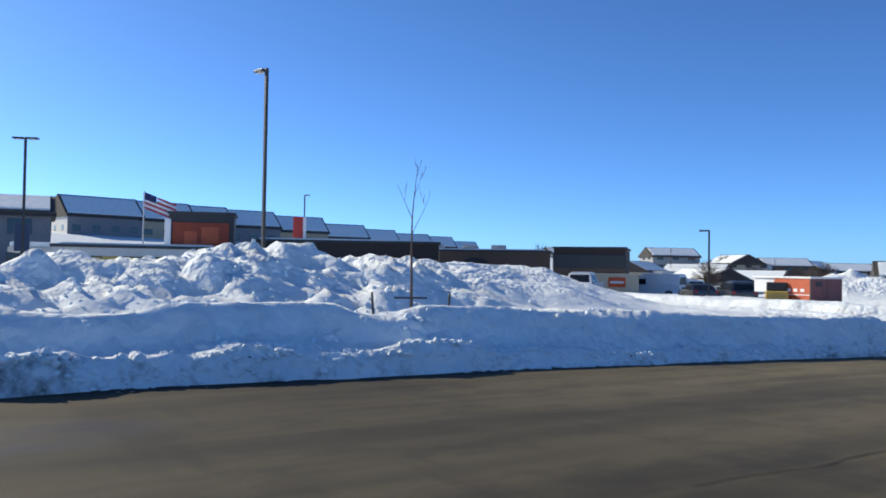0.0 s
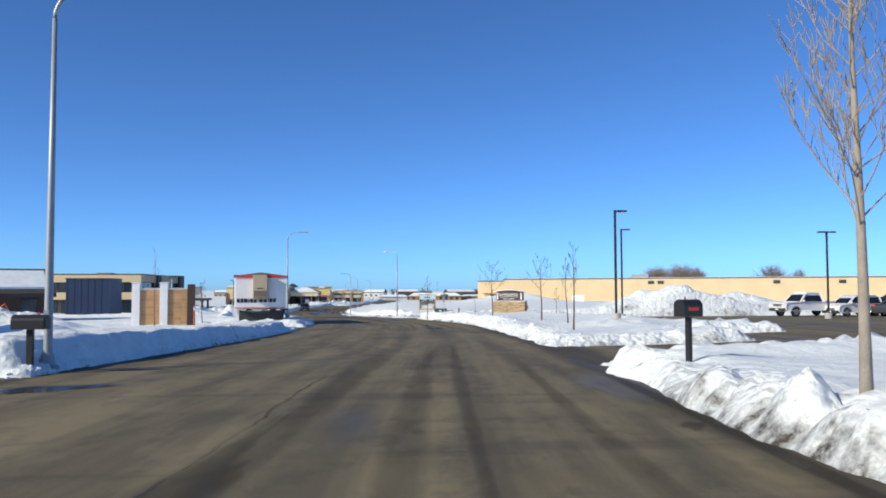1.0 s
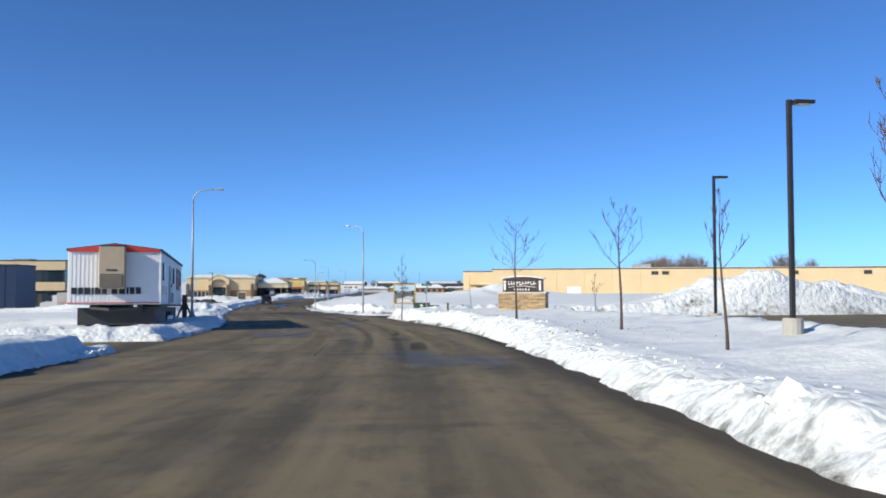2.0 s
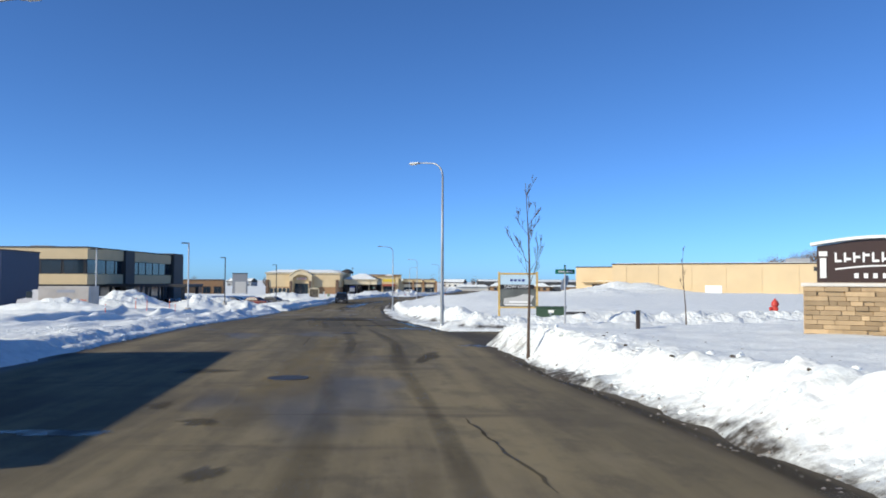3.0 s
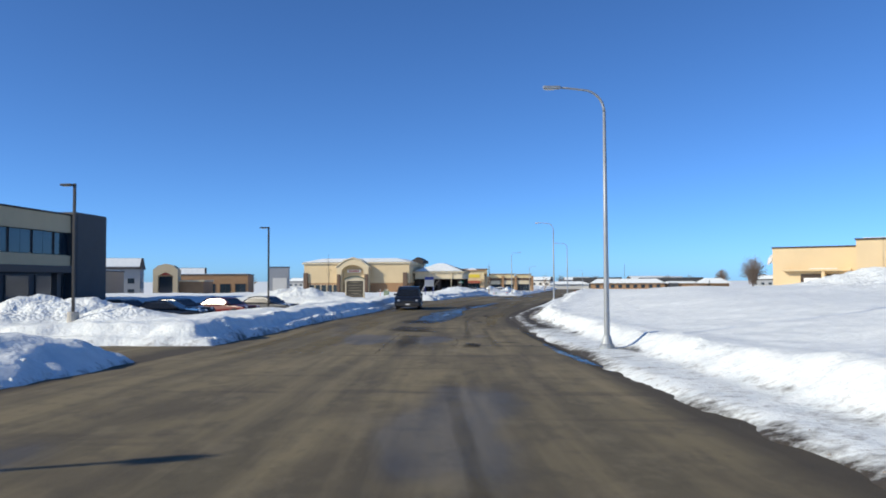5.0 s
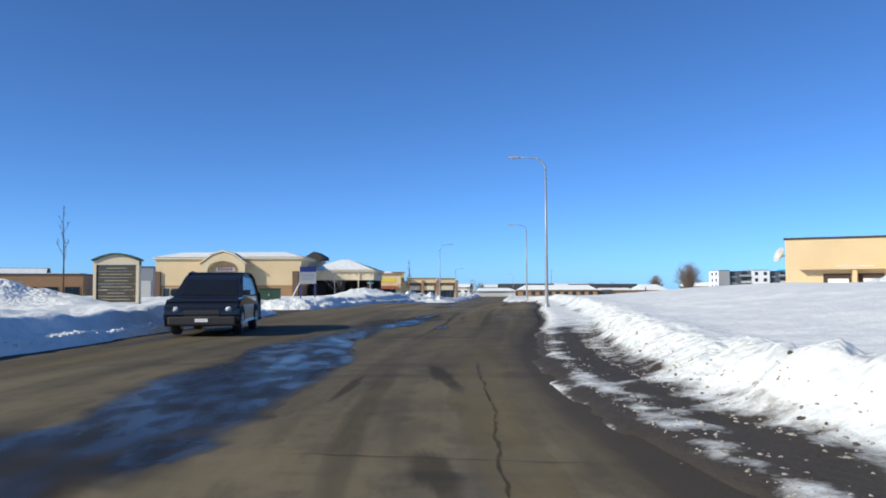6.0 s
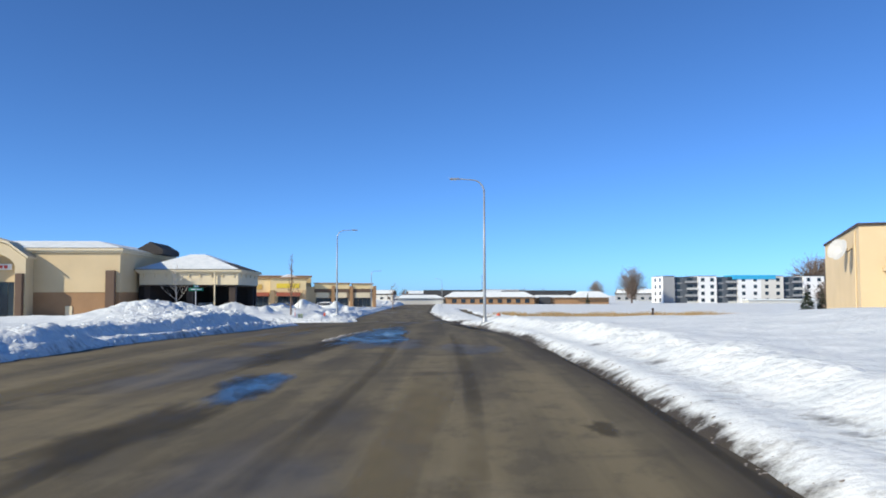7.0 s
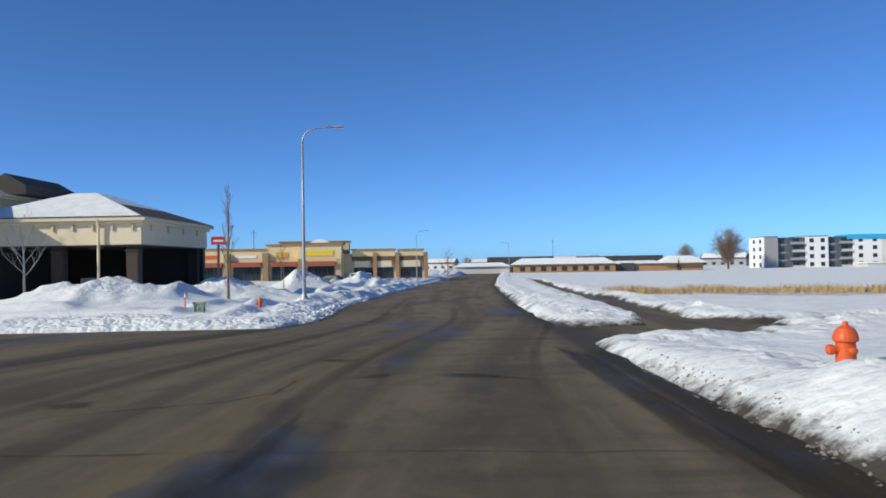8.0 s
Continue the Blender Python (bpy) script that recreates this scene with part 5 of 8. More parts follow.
    part("hitch", tube([(-2.6, -0.05, b - 0.15), (-1.75, -1.3, b - 0.2), (-0.9, -0.05, b - 0.15)], [0.06, 0.06, 0.06]), "frame_dark", t)
    part("side_board", boxes((0.2, 0.27, 1.4, 3.4, 0.5, 0.64), bevel=0.01), "white_paint", t)


site_trailer()


def braced_post():
    """A dark timber post with two braces beside the trailer's end."""
    t = thing("timber_post", -6.3, 93.0, -1.7, 10, "dark timber post with diagonal braces, in snow", "post")
    part("post", boxes((-0.14, 0.14, -0.12, 0.12, -0.3, 1.65), bevel=0.02), "dark_bark", t)
    for s in (-1, 1):
        part("brace", tube([(s * 0.1, 0, 1.1), (s * 0.62, 0.05, -0.2)], [0.06, 0.06], 5), "dark_bark", t)


braced_post()


def sample_wall():
    """Mock-up wall: two white piers, brick-coloured panels, dark end pier."""
    t = thing("sample_wall", -10.9, 62.5, -0.45, 8.5, "sample wall of white piers and tan brick panels standing in snow", "wall")
    for x in (0.0, 1.25):
        p = part("pier", boxes((x, x + 0.36, -0.2, 0.2, -0.5, 1.85), bevel=0.02), "white_paint", t)
        part("pier_cap", boxes((x - 0.03, x + 0.39, -0.23, 0.23, 1.852, 1.9), bevel=0.01), "white_paint", p)
    for x in (0.365, 1.615):
        p = part("panel", boxes((x, x + 0.88, -0.1, 0.1, -0.5, 1.55)), "tan_stucco", t, "tan brick sample panel")
        for r in range(9):
            for c in range(3):
                part("brick", boxes((x + 0.01 + c * 0.29, x + 0.29 + c * 0.29, -0.115, -0.09, -0.1 + r * 0.18, 0.07 + r * 0.18)), "sample_brick", p)
        part("coping", boxes((x, x + 0.88, -0.14, 0.14, 1.55, 1.62), bevel=0.01), "light_siding", p)
    part("end_pier", boxes((2.5, 2.85, -0.25, 0.25, -0.5, 1.8), bevel=0.02), "dark_brown", t, "dark brown end pier")


sample_wall()


def pylon_sign():
    t = thing("pylon_sign", -13.1, 40.3, -0.5, 2, "square monument sign with orange panel on a white base", "sign")
    part("base", boxes((-0.87, 0.87, -0.3, 0.3, -0.2, 1.55), bevel=0.02), "white_paint", t)
    p = part("panel", boxes((-0.9, 0.9, -0.34, 0.34, 1.553, 2.42), bevel=0.015), "orange_red", t, "bright orange sign panel")
    for k in range(5):
        part("lettering", boxes((-0.68 + 0.28 * k, -0.46 + 0.28 * k, -0.355, -0.338, 1.85, 2.1)), "sign_white", p)
    part("lettering", boxes((-0.62, 0.62, -0.352, -0.338, 1.72, 1.76)), "sign_white", p)
    part("cap", boxes((-0.92, 0.92, -0.36, 0.36, 2.42, 2.47), bevel=0.01), "white_paint", t)


pylon_sign()


def hotel_sign():
    t = thing("monument_sign", 13.4, 91.98, -1.0, -29.4, "brown arched monument sign on a stacked stone base", "sign")
    base = part("stone_base", boxes((-1.42, 1.42, -0.3, 0.3, -0.3, 0.98)), "brown_band", t, "tan stacked stone base")
    rng = random.Random(4)
    for r in range(11):
        x, z = -1.45, -0.1 + r * 0.098
        while x < 1.4:
            w = min(rng.uniform(0.14, 0.55), 1.45 - x)
            if w < 0.06:
                break
            part("stone", boxes((x + 0.003, x + w - 0.003, -0.335 - rng.uniform(0, 0.05), -0.29, z + 0.002, z + 0.096), bevel=0.008), "stone", base)
            x += w
    for r in range(7):
        for s in (-1, 1):
            z = -0.1 + r * 0.155
            part("stone", boxes((s * 1.41, s * 1.46, -0.3, 0.0, z + 0.006, z + 0.149), bevel=0.008), "stone", base)
            part("stone", boxes((s * 1.41, s * 1.455, 0.005, 0.3, z + 0.006, z + 0.149), bevel=0.008), "stone", base)
    part("base_cap", boxes((-1.5, 1.5, -0.38, 0.38, 0.985, 1.06), bevel=0.015), "light_siding", t)
    top = [(-1.2 + 2.4 * k / 16, 1.83 + 0.13 * math.sin(math.pi * k / 16)) for k in range(17)]
    pnl = part("panel", prism([(-1.2, 1.065), (1.2, 1.065)] + top[::-1], -0.2, 0.2), "sign_brown", t, "dark brown sign face")
    arch = [(-1.32 + 2.64 * k / 16, 1.84 + 0.14 * math.sin(math.pi * k / 16)) for k in range(17)]
    part("arched_cap", prism(arch + [(x, z + 0.06) for x, z in arch[::-1]], -0.28, 0.28), "white_paint", t)
    for k in range(10):
        part("lettering", boxes((-0.86 + 0.172 * k, -0.82 + 0.172 * k, -0.215, -0.198, 1.49, 1.69), (-0.82 + 0.172 * k, -0.73 + 0.172 * k, -0.215, -0.198, 1.49 + 0.04 * (k % 4), 1.54 + 0.04 * (k % 4))), "sign_white", pnl)
    for k in range(6):
        part("lettering", boxes((-0.5 + 0.172 * k, -0.42 + 0.172 * k, -0.215, -0.198, 1.16, 1.26)), "sign_white", pnl)
    part("swoosh", prism([(-0.85 + 1.7 * k / 10, 1.33 + 0.07 * math.sin(math.pi * k / 10)) for k in range(11)] + [(0.85 - 1.7 * k / 10, 1.36 + 0.07 * math.sin(math.pi * k / 10)) for k in range(11)], -0.212, -0.198), "sign_white", pnl)
    for s in (-1, 1):
        part("emblem", boxes((s * 1.08 - 0.06, s * 1.08 + 0.06, -0.215, -0.198, 1.16, 1.58), (s * 1.08 - 0.08, s * 1.08 + 0.08, -0.215, -0.198, 1.62, 1.72)), "sign_white", pnl)


hotel_sign()


def mesh_text(name, words, size, mat, parent, m, label=""):
    cu = bpy.data.curves.new(name, "FONT")
    cu.body, cu.size, cu.extrude, cu.align_x = words, size, 0.006, "CENTER"
    tmp = new(name, cu)
    me = bpy.data.meshes.new_from_object(tmp.evaluated_get(bpy.context.evaluated_depsgraph_get()))
    bpy.data.objects.remove(tmp)
    me.materials.clear()
    me.materials.append(M[mat])
    ob = new(name, me)
    ob.parent = parent
    ob.matrix_local = m
    if label:
        ob["label"] = label
    return ob


def open_board():
    t = thing("advertising_board", 8.6, 116.35, -1.55, -7.5, "advertising board in a yellow timber frame, standing in snow", "sign board")
    for s in (-1, 1):
        p = part("post", boxes((s * 0.96 - 0.05, s * 0.96 + 0.05, -0.05, 0.05, -0.5, 2.08), bevel=0.006), "lumber", t)
        part("brace", tube([(s * 0.96, 0.05, 1.3), (s * 1.0, 0.8, -0.2)], [0.035, 0.035], 4), "lumber", p)
    part("rail", boxes((-0.91, 0.91, -0.05, 0.04, 1.93, 2.02), bevel=0.005), "lumber", t)
    part("lower_rail", boxes((-0.91, 0.91, -0.05, 0.04, 0.22, 0.3), bevel=0.005), "lumber", t)
    part("upper_panel", boxes((-0.9, 0.9, -0.03, 0.0, 1.42, 1.925)), "sign_sky", t, "pale blue panel")
    part("photo_panel", boxes((-0.9, 0.9, -0.03, 0.0, 0.305, 1.2)), "photo_grey", t, "dark printed photo panel")
    part("roof_shape", prism([(-0.75, 0.45), (0.6, 0.45), (0.82, 0.85), (0.3, 0.95), (-0.1, 0.8), (-0.7, 0.72)], -0.036, -0.028), "pale_grey", t)
    part("lettering", boxes((-0.45, 0.55, -0.042, -0.034, 0.5, 0.58), (-0.7, 0.7, -0.042, -0.034, 0.36, 0.43)), "sign_white", t)
    part("banner", boxes((-0.9, 0.82, -0.05, -0.0, 1.2, 1.42)), "sign_black", t)
    mesh_text("lettering", "NOW OPEN", 0.235, "sign_white", t, pose(-0.05, -0.056, 1.235, 90, 0, 0), "white words NOW OPEN")
    for k in range(4):
        part("lettering", boxes((-0.4 + 0.2 * k, -0.26 + 0.2 * k, -0.036, -0.028, 1.58, 1.7)), "sign_blue", t)
    part("emblem", lathe([(0.13, -0.036), (0.13, -0.028)], 16), "sign_white", t).matrix_local = pose(-0.65, 0, 1.66, 0, 0, 0) @ pose(0, -0.03, 0, 90, 0, 0)


open_board()


def street_sign(x, y, z, h, turn, stop=True):
    t = thing("street_sign", x, y, z, turn, "green street name plates over a stop sign on post" if stop else "green street name plates on a steel post", "street sign", "street signs")
    part("post", tube([(0, 0, -0.6), (0, 0, h)], [0.032, 0.032], 8), "bare_alu", t)
    for k, (zz, a) in enumerate(((h + 0.02, 0), (h + 0.2, 68))):
        b = part("name_plate", boxes((-0.4, 0.4, -0.012, 0.012, -0.09, 0.09), bevel=0.004), "sign_green", t)
        b.matrix_local = pose(0, 0, zz + 0.05, 0, 0, a)
        part("lettering", boxes((-0.28, -0.02, -0.02, -0.011, -0.03, 0.03), (0.04, 0.3, -0.02, -0.011, -0.03, 0.03)), "sign_white", b)
    if stop:
        o = part("stop_sign_back", lathe([(0.33, -0.006), (0.33, 0.006)], 8), "bare_alu", t, "grey back of an octagonal stop sign")
        o.matrix_local = pose(0, 0.045, h - 0.38, 90, 22.5, 0) @ pose(0, 0, 0)
        o.scale = (0.4, 1, 1)
    return t


street_sign(9.48, 107.4, -1.25, 1.62, 8)
street_sign(-9.11, 265.7, -3.6, 1.7, 12, stop=False)


def mailbox(x, y, z, turn, mat, post_mat, bars):
    t = thing("mailbox", x, y, z, turn, "roadside mailbox on a post in the snowbank", "mailbox", "mailboxes")
    part("post", boxes((-0.055, 0.055, -0.055, 0.055, -0.6, 0.85), bevel=0.01), post_mat, t)
    out = [(-0.16, 0.86), (0.16, 0.86), (0.16, 1.02)] + [(0.16 * math.cos(a), 1.02 + 0.1 * math.sin(a)) for a in [math.pi * k / 8 for k in range(1, 8)]] + [(-0.16, 1.02)]
    b = part("box", prism(out, -0.28, 0.28), mat, t)
    part("door", boxes((-0.14, 0.14, -0.3, -0.278, 0.88, 1.06), bevel=0.01), mat, b)
    part("flag", boxes((0.162, 0.172, -0.1, -0.06, 0.95, 1.16)), "red_paint", b)
    if bars:
        part("lettering", boxes((-0.166, -0.159, -0.15, 0.15, 0.95, 1.0)), "red_paint", b, "red plain bar")
    return t


first_box = mailbox(-8.1, 30.7, -0.15, 90, "grey_siding", "charcoal", False)
first_box.scale = (0.8, 0.75, 1.0)
mailbox(-6.45, 38.2, -0.47, 90, "sign_black", "sign_black", False)
mb = mailbox(4.4, 34.8, -0.2, 105, "sign_black", "sign_black", True)
mb.scale = (0.8, 0.62, 1.0)


def arch_sign():
    t = thing("tenant_sign", -15.45, 211.7, -3.25, 2, "cream monument sign with green arched top and dark tenant panels", "sign")
    f = part("frame", boxes((-0.83, -0.72, -0.15, 0.15, -0.3, 1.85), (0.72, 0.83, -0.15, 0.15, -0.3, 1.85), (-0.83, 0.83, -0.15, 0.15, -0.3, 0.3)), "cream_trim", t)
    arch = [(-0.83 + 1.66 * k / 14, 1.85 + 0.24 * math.sin(math.pi * k / 14)) for k in range(15)]
    part("head", prism([(-0.83, 1.72), (0.83, 1.72)] + arch[::-1], -0.16, 0.16), "cream_trim", t)
    part("arched_cap", prism([(x * 1.06, z) for x, z in arch] + [(x * 1.06, z + 0.06) for x, z in arch[::-1]], -0.24, 0.24), "utility_green", t)
    for k in range(6):
        z0 = 0.32 + k * 0.232
        p = part("tenant_panel", boxes((-0.71, 0.71, -0.12, 0.1, z0, z0 + 0.22), bevel=0.008), "tenant_panel", f)
        w = (0.5, 0.3, 0.55, 0.42, 0.58, 0.36)[k]
        part("lettering", boxes((-w, w, -0.13, -0.118, z0 + 0.09, z0 + 0.125)), "tan_letters", p)


arch_sign()


def sale_sign():
    t = thing("sale_sign", -10.62, 228.4, -3.2, 14, "white and blue lot sign on timber posts", "sign")
    for s in (-1, 1):
        part("post", boxes((s * 0.42 - 0.035, s * 0.42 + 0.035, -0.035, 0.035, -0.4, 2.08)), "sign_blue", t)
    part("brace", tube([(-0.4, 0.03, 1.25), (-1.05, 0.5, -0.1)], [0.03, 0.03], 5), "white_paint", t)
    p = part("panel", boxes((-0.48, 0.48, -0.06, -0.04, 1.05, 2.05)), "pale_grey", t)
    part("header", boxes((-0.48, 0.48, -0.068, -0.058, 1.75, 2.05)), "sign_blue", p)
    part("lettering", boxes((-0.36, 0.36, -0.068, -0.058, 1.5, 1.58), (-0.36, 0.2, -0.068, -0.058, 1.3, 1.38)), "bare_alu", p)


sale_sign()


def utility_box(x, y, w, d, h, mat, turn=0.0, label="green utility cabinet half buried in snow", sink=0.3, plate=False):
    t = thing("utility_cabinet", x, y, surface(x, y) - sink, turn, label, "utility cabinet", "utility cabinets")
    part("body", boxes((-w / 2, w / 2, -d / 2, d / 2, -0.2, h + sink - 0.06), bevel=0.02), mat, t)
    part("lid", boxes((-w / 2 - 0.03, w / 2 + 0.03, -d / 2 - 0.03, d / 2 + 0.03, h + sink - 0.06, h + sink), bevel=0.015), mat, t)
    part("latch", boxes((-0.03, 0.03, -d / 2 - 0.04, -d / 2, (h + sink) * 0.6, (h + sink) * 0.6 + 0.12)), "bare_alu", t)
    if plate:
        part("label_plate", boxes((-0.1, 0.14, -d / 2 - 0.012, -d / 2 + 0.002, h + sink - 0.28, h + sink - 0.14)), "sign_white", t)
    return t


utility_box(9.6, 111.8, 1.3, 0.9, 0.52, "utility_green", -12, plate=True, sink=0.42)
utility_box(10.3, 109.6, 0.8, 0.5, 0.16, "charcoal", -10, "dark flat utility vault lid", 0.3)
utility_box(-12.3, 225.5, 1.1, 0.9, 0.75, "utility_green", 5)
utility_box(-14.6, 224.6, 0.5, 0.5, 0.6, "pale_green", 0, "pale green utility pedestal in snow")
ped = utility_box(-9.9, 41.6, 0.4, 0.4, 0.8, "pale_green", 10, "pale green utility pedestal under a snow cap")
cap = bmesh.new()
bmesh.ops.create_icosphere(cap, subdivisions=3, radius=0.26)
for v in cap.verts:
    v.co = Vector((v.co.x, v.co.y, v.co.z * 0.95 + 1.26)) + 0.05 * Vector((math.sin(9 * v.co.z), math.sin(11 * v.co.x), math.sin(13 * v.co.y)))
part("snow_cap", cap, "roof_snow", ped, "rounded cap of snow", smooth=True)
utility_box(-21.0, 166.5, 1.3, 0.9, 1.3, "charcoal", 8, "dark grey utility cabinet in snow")
utility_box(-3.9, 280.6, 0.34, 0.3, 0.34, "pale_green", 0, "small green pedestal in snow")


def marker(x, y, h, mat="orange_red", name="marker_stake"):
    t = thing(name, x, y, surface(x, y), 0, "thin coloured snow marker stake", "marker", "snow marker stakes")
    part("stake", tube([(0, 0, -0.4), (0.01, 0, h)], [0.025, 0.022], 6), mat, t)
    part("band", tube([(0.009, 0, h - 0.2), (0.01, 0, h - 0.08)], [0.03, 0.03], 6), "sign_white", t)


for row in ((-14.3, 128.2, 0.9), (-15.5, 129.5, 0.9), (-15.2, 224.3, 0.8), (-4.3, 280.3, 0.6), (-7.6, 60.0, 0.9), (-16.2, 140, 1.0), (-12.9, 118, 0.8), (-20.5, 152, 1.0)):
    marker(*row)
for bx, by in ((9.5, 96.35), (16.3, 260.9)):
    t = thing("bollard", bx, by, surface(bx, by), 0, "dark square post standing in deep snow", "bollard", "dark posts in the snow")
    part("post", boxes((-0.05, 0.05, -0.05, 0.05, -0.4, 0.45), bevel=0.012), "dark_brown", t)
    part("cap", boxes((-0.06, 0.06, -0.06, 0.06, 0.45, 0.48), bevel=0.01), "frame_dark", t)


def hydrant(x, y, z, turn=0.0, mat="hydrant_orange", s=1.0, wide=1.0):
    t = thing("fire_hydrant", x, y, z, turn, "orange fire hydrant standing in snow" if mat == "hydrant_orange" else "red fire hydrant standing in snow", "fire hydrant", "fire hydrants")
    t.scale = (s * wide, s * wide, s)
    part("barrel", lathe([(0.16, -0.3), (0.16, 0.04), (0.13, 0.06), (0.125, 0.48), (0.16, 0.5), (0.16, 0.55)], 18), mat, t, smooth=False)
    part("bonnet", lathe([(0.16, 0.55), (0.15, 0.62), (0.11, 0.7), (0.05, 0.745), (0.04, 0.75), (0.035, 0.81)], 18), mat, t)
    for a, r in ((0, 0.085), (90, 0.06), (270, 0.06)):
        n = part("nozzle", lathe([(r * 0.8, 0.1), (r * 0.8, 0.17), (r, 0.17), (r, 0.23), (r * 0.4, 0.25)], 12), mat, t)
        n.matrix_local = pose(0, 0, 0.36, 0, 0, a - 90) @ pose(0, 0, 0, 90, 0, 0)
    return t


hydrant(7.71, 261.5, -3.68, -6, s=0.66, wide=1.22)
hydrant(-2.1, 281.9, surface(-2.1, 281.9) - 0.08, 0, s=0.55)
hydrant(-15.6, 25.0, -0.55, 0)
hydrant(19.0, 110.0, surface(19.0, 110.0) - 0.12, 0, "red_paint")


# ---- bare trees ----
def bare_tree(x, y, h, fork, spread, r0, seed, mat="dark_bark", limbs=9, z=None, label="young bare street tree with thin branches, in snow", stakes=False, group="young street trees", up=0.75, twigs=4, thin=0.8):
    rng = random.Random(seed)
    t = thing("tree", x, y, surface(x, y) if z is None else z, rng.uniform(0, 360), label, "tree", group)
    lean = rng.uniform(-0.05, 0.05)
    pts, rad = [(0, 0, -0.4)], [r0 * 1.25]
    for k in range(9):
        f = (k + 1) / 9
        pts.append((lean * h * f + 0.02 * h * math.sin(5 * f + seed) * f, 0.018 * h * math.sin(4 * f + 2 * seed) * f, h * f))
        rad.append(max(r0 * (1 - f) ** 0.8, 0.006))
    part("trunk", tube(pts, rad, 8), mat, t, smooth=True)
    bm = bmesh.new()

    def grow(p, d, length, r, depth):
        q, path, rr = Vector(p), [Vector(p)], [r]
        n = 4
        for k in range(n):
            d = (d + Vector((rng.uniform(-0.18, 0.18), rng.uniform(-0.18, 0.18), 0.06 + 0.04 * up))).normalized()
            q = q + d * length / n
            path.append(q.copy())
            rr.append(max(r * (1 - 0.85 * (k + 1) / n), 0.0035))
        tube(path, rr, 5 if depth == 0 else 4, bm)
        if depth < 2:
            for k in range(twigs if depth == 0 else 3):
                f = rng.uniform(0.25, 0.95)
                i = min(int(f * n), n - 1)
                base = path[i].lerp(path[i + 1], f * n - i)
                a = Vector((rng.uniform(-1, 1), rng.uniform(-1, 1), rng.uniform(-0.1, 0.9)))
                grow(base, (d * 1.1 + a * 0.8).normalized(), length * rng.uniform(0.3, 0.55), max(r * 0.45, 0.005), depth + 1)

    for k in range(limbs):
        f = fork + (0.93 - fork) * (k / max(1, limbs - 1)) ** 1.15
        i = min(int(f * 9), 8)
        a, b = Vector(pts[i]), Vector(pts[i + 1])
        base = a.lerp(b, f * 9 - i)
        az = k * 2.4 + rng.uniform(-0.4, 0.4)
        out = Vector((math.cos(az), math.sin(az), up + rng.uniform(-0.15, 0.25))).normalized()
        grow(base, out, spread * (1.15 - 0.75 * (f - fork) / (1 - fork)), thin * r0 * (0.5 - 0.3 * f), 0)
    part("crown", bm, mat, t)
    if stakes:
        for k, (sx, sy) in enumerate(((-0.75, 0.1), (0.75, -0.1))):
            part("stake", tube([(sx, sy, -0.3), (sx * 1.08, sy, 0.55)], [0.03, 0.025], 6), "frame_dark", t)
        part("tie_strap", boxes((-0.35, 0.35, -0.01, 0.01, 0.42, 0.46)), "frame_dark", t)
    return t


bare_tree(3.97, 29.95, 4.7, 0.31, 1.15, 0.058, 3, "grey_bark", 28, up=0.85, twigs=7, thin=0.45, label="bare grey-barked street tree with rising branches, in snow")
bare_tree(8.0, 71.0, 3.15, 0.44, 1.05, 0.04, 5, "dark_bark", 11, up=0.5, twigs=4, thin=0.5)
bare_tree(6.2, 92.7, 3.75, 0.4, 0.7, 0.038, 8, "dark_bark", 11, up=1.3, thin=0.55)
bare_tree(10.0, 66.8, 3.4, 0.5, 1.0, 0.045, 11, "dark_bark", 9)
bare_tree(7.84, 53.0, 3.3, 0.5, 0.6, 0.035, 14, "dark_bark", 7, up=1.4)
bare_tree(9.6, 60.0, 3.1, 0.5, 0.6, 0.035, 15, "dark_bark", 7, up=1.4)
bare_tree(11.35, 98.2, 2.4, 0.5, 0.3, 0.022, 17, "dark_bark", 4, up=1.6, twigs=2)
bare_tree(16.5, 88.0, 2.4, 0.45, 0.6, 0.03, 18, "dark_bark", 6)
bare_tree(-14.4, 16.9, 3.2, 0.55, 0.9, 0.035, 21, "dark_bark", 4, up=1.5, twigs=1, stakes=True, label="staked sapling with a few bare twigs, in snow")
bare_tree(-9.12, 28.5, 3.2, 0.5, 0.5, 0.03, 24, "dark_bark", 5, up=1.5, twigs=2, stakes=True, label="staked sapling with a few bare twigs, in snow")
bare_tree(-9.4, 60.5, 3.5, 0.5, 0.5, 0.024, 27, "twig_brown", 6, up=1.6, twigs=2)
bare_tree(-8.6, 68.0, 2.6, 0.5, 0.6, 0.03, 28, "dark_bark", 6, up=1.3)
bare_tree(-15.6, 293.4, 4.4, 0.3, 1.7, 0.075, 31, "pale_bark", 12, up=0.6, twigs=5, label="small spreading bare tree, in snow")
bare_tree(-6.6, 316.0, 2.9, 0.45, 0.6, 0.035, 37, "twig_brown", 9, label="small young bare tree by the shops, in snow")
bare_tree(-5.25, 291.3, 5.4, 0.3, 0.9, 0.07, 33, "twig_brown", 18, up=2.6, twigs=5, label="narrow columnar bare tree, in snow")
bare_tree(-5.6, 310.6, 3.3, 0.45, 0.7, 0.04, 36, "twig_brown", 9, up=1.0)
bare_tree(-18.0, 213.0, 3.6, 0.4, 0.5, 0.04, 39, "dark_bark", 9, up=2.2)
bare_tree(10.2, 389, 5.0, 0.2, 2.0, 0.12, 41, "twig_brown", 16, up=0.7, twigs=6, label="rounded bare tree beside the road")


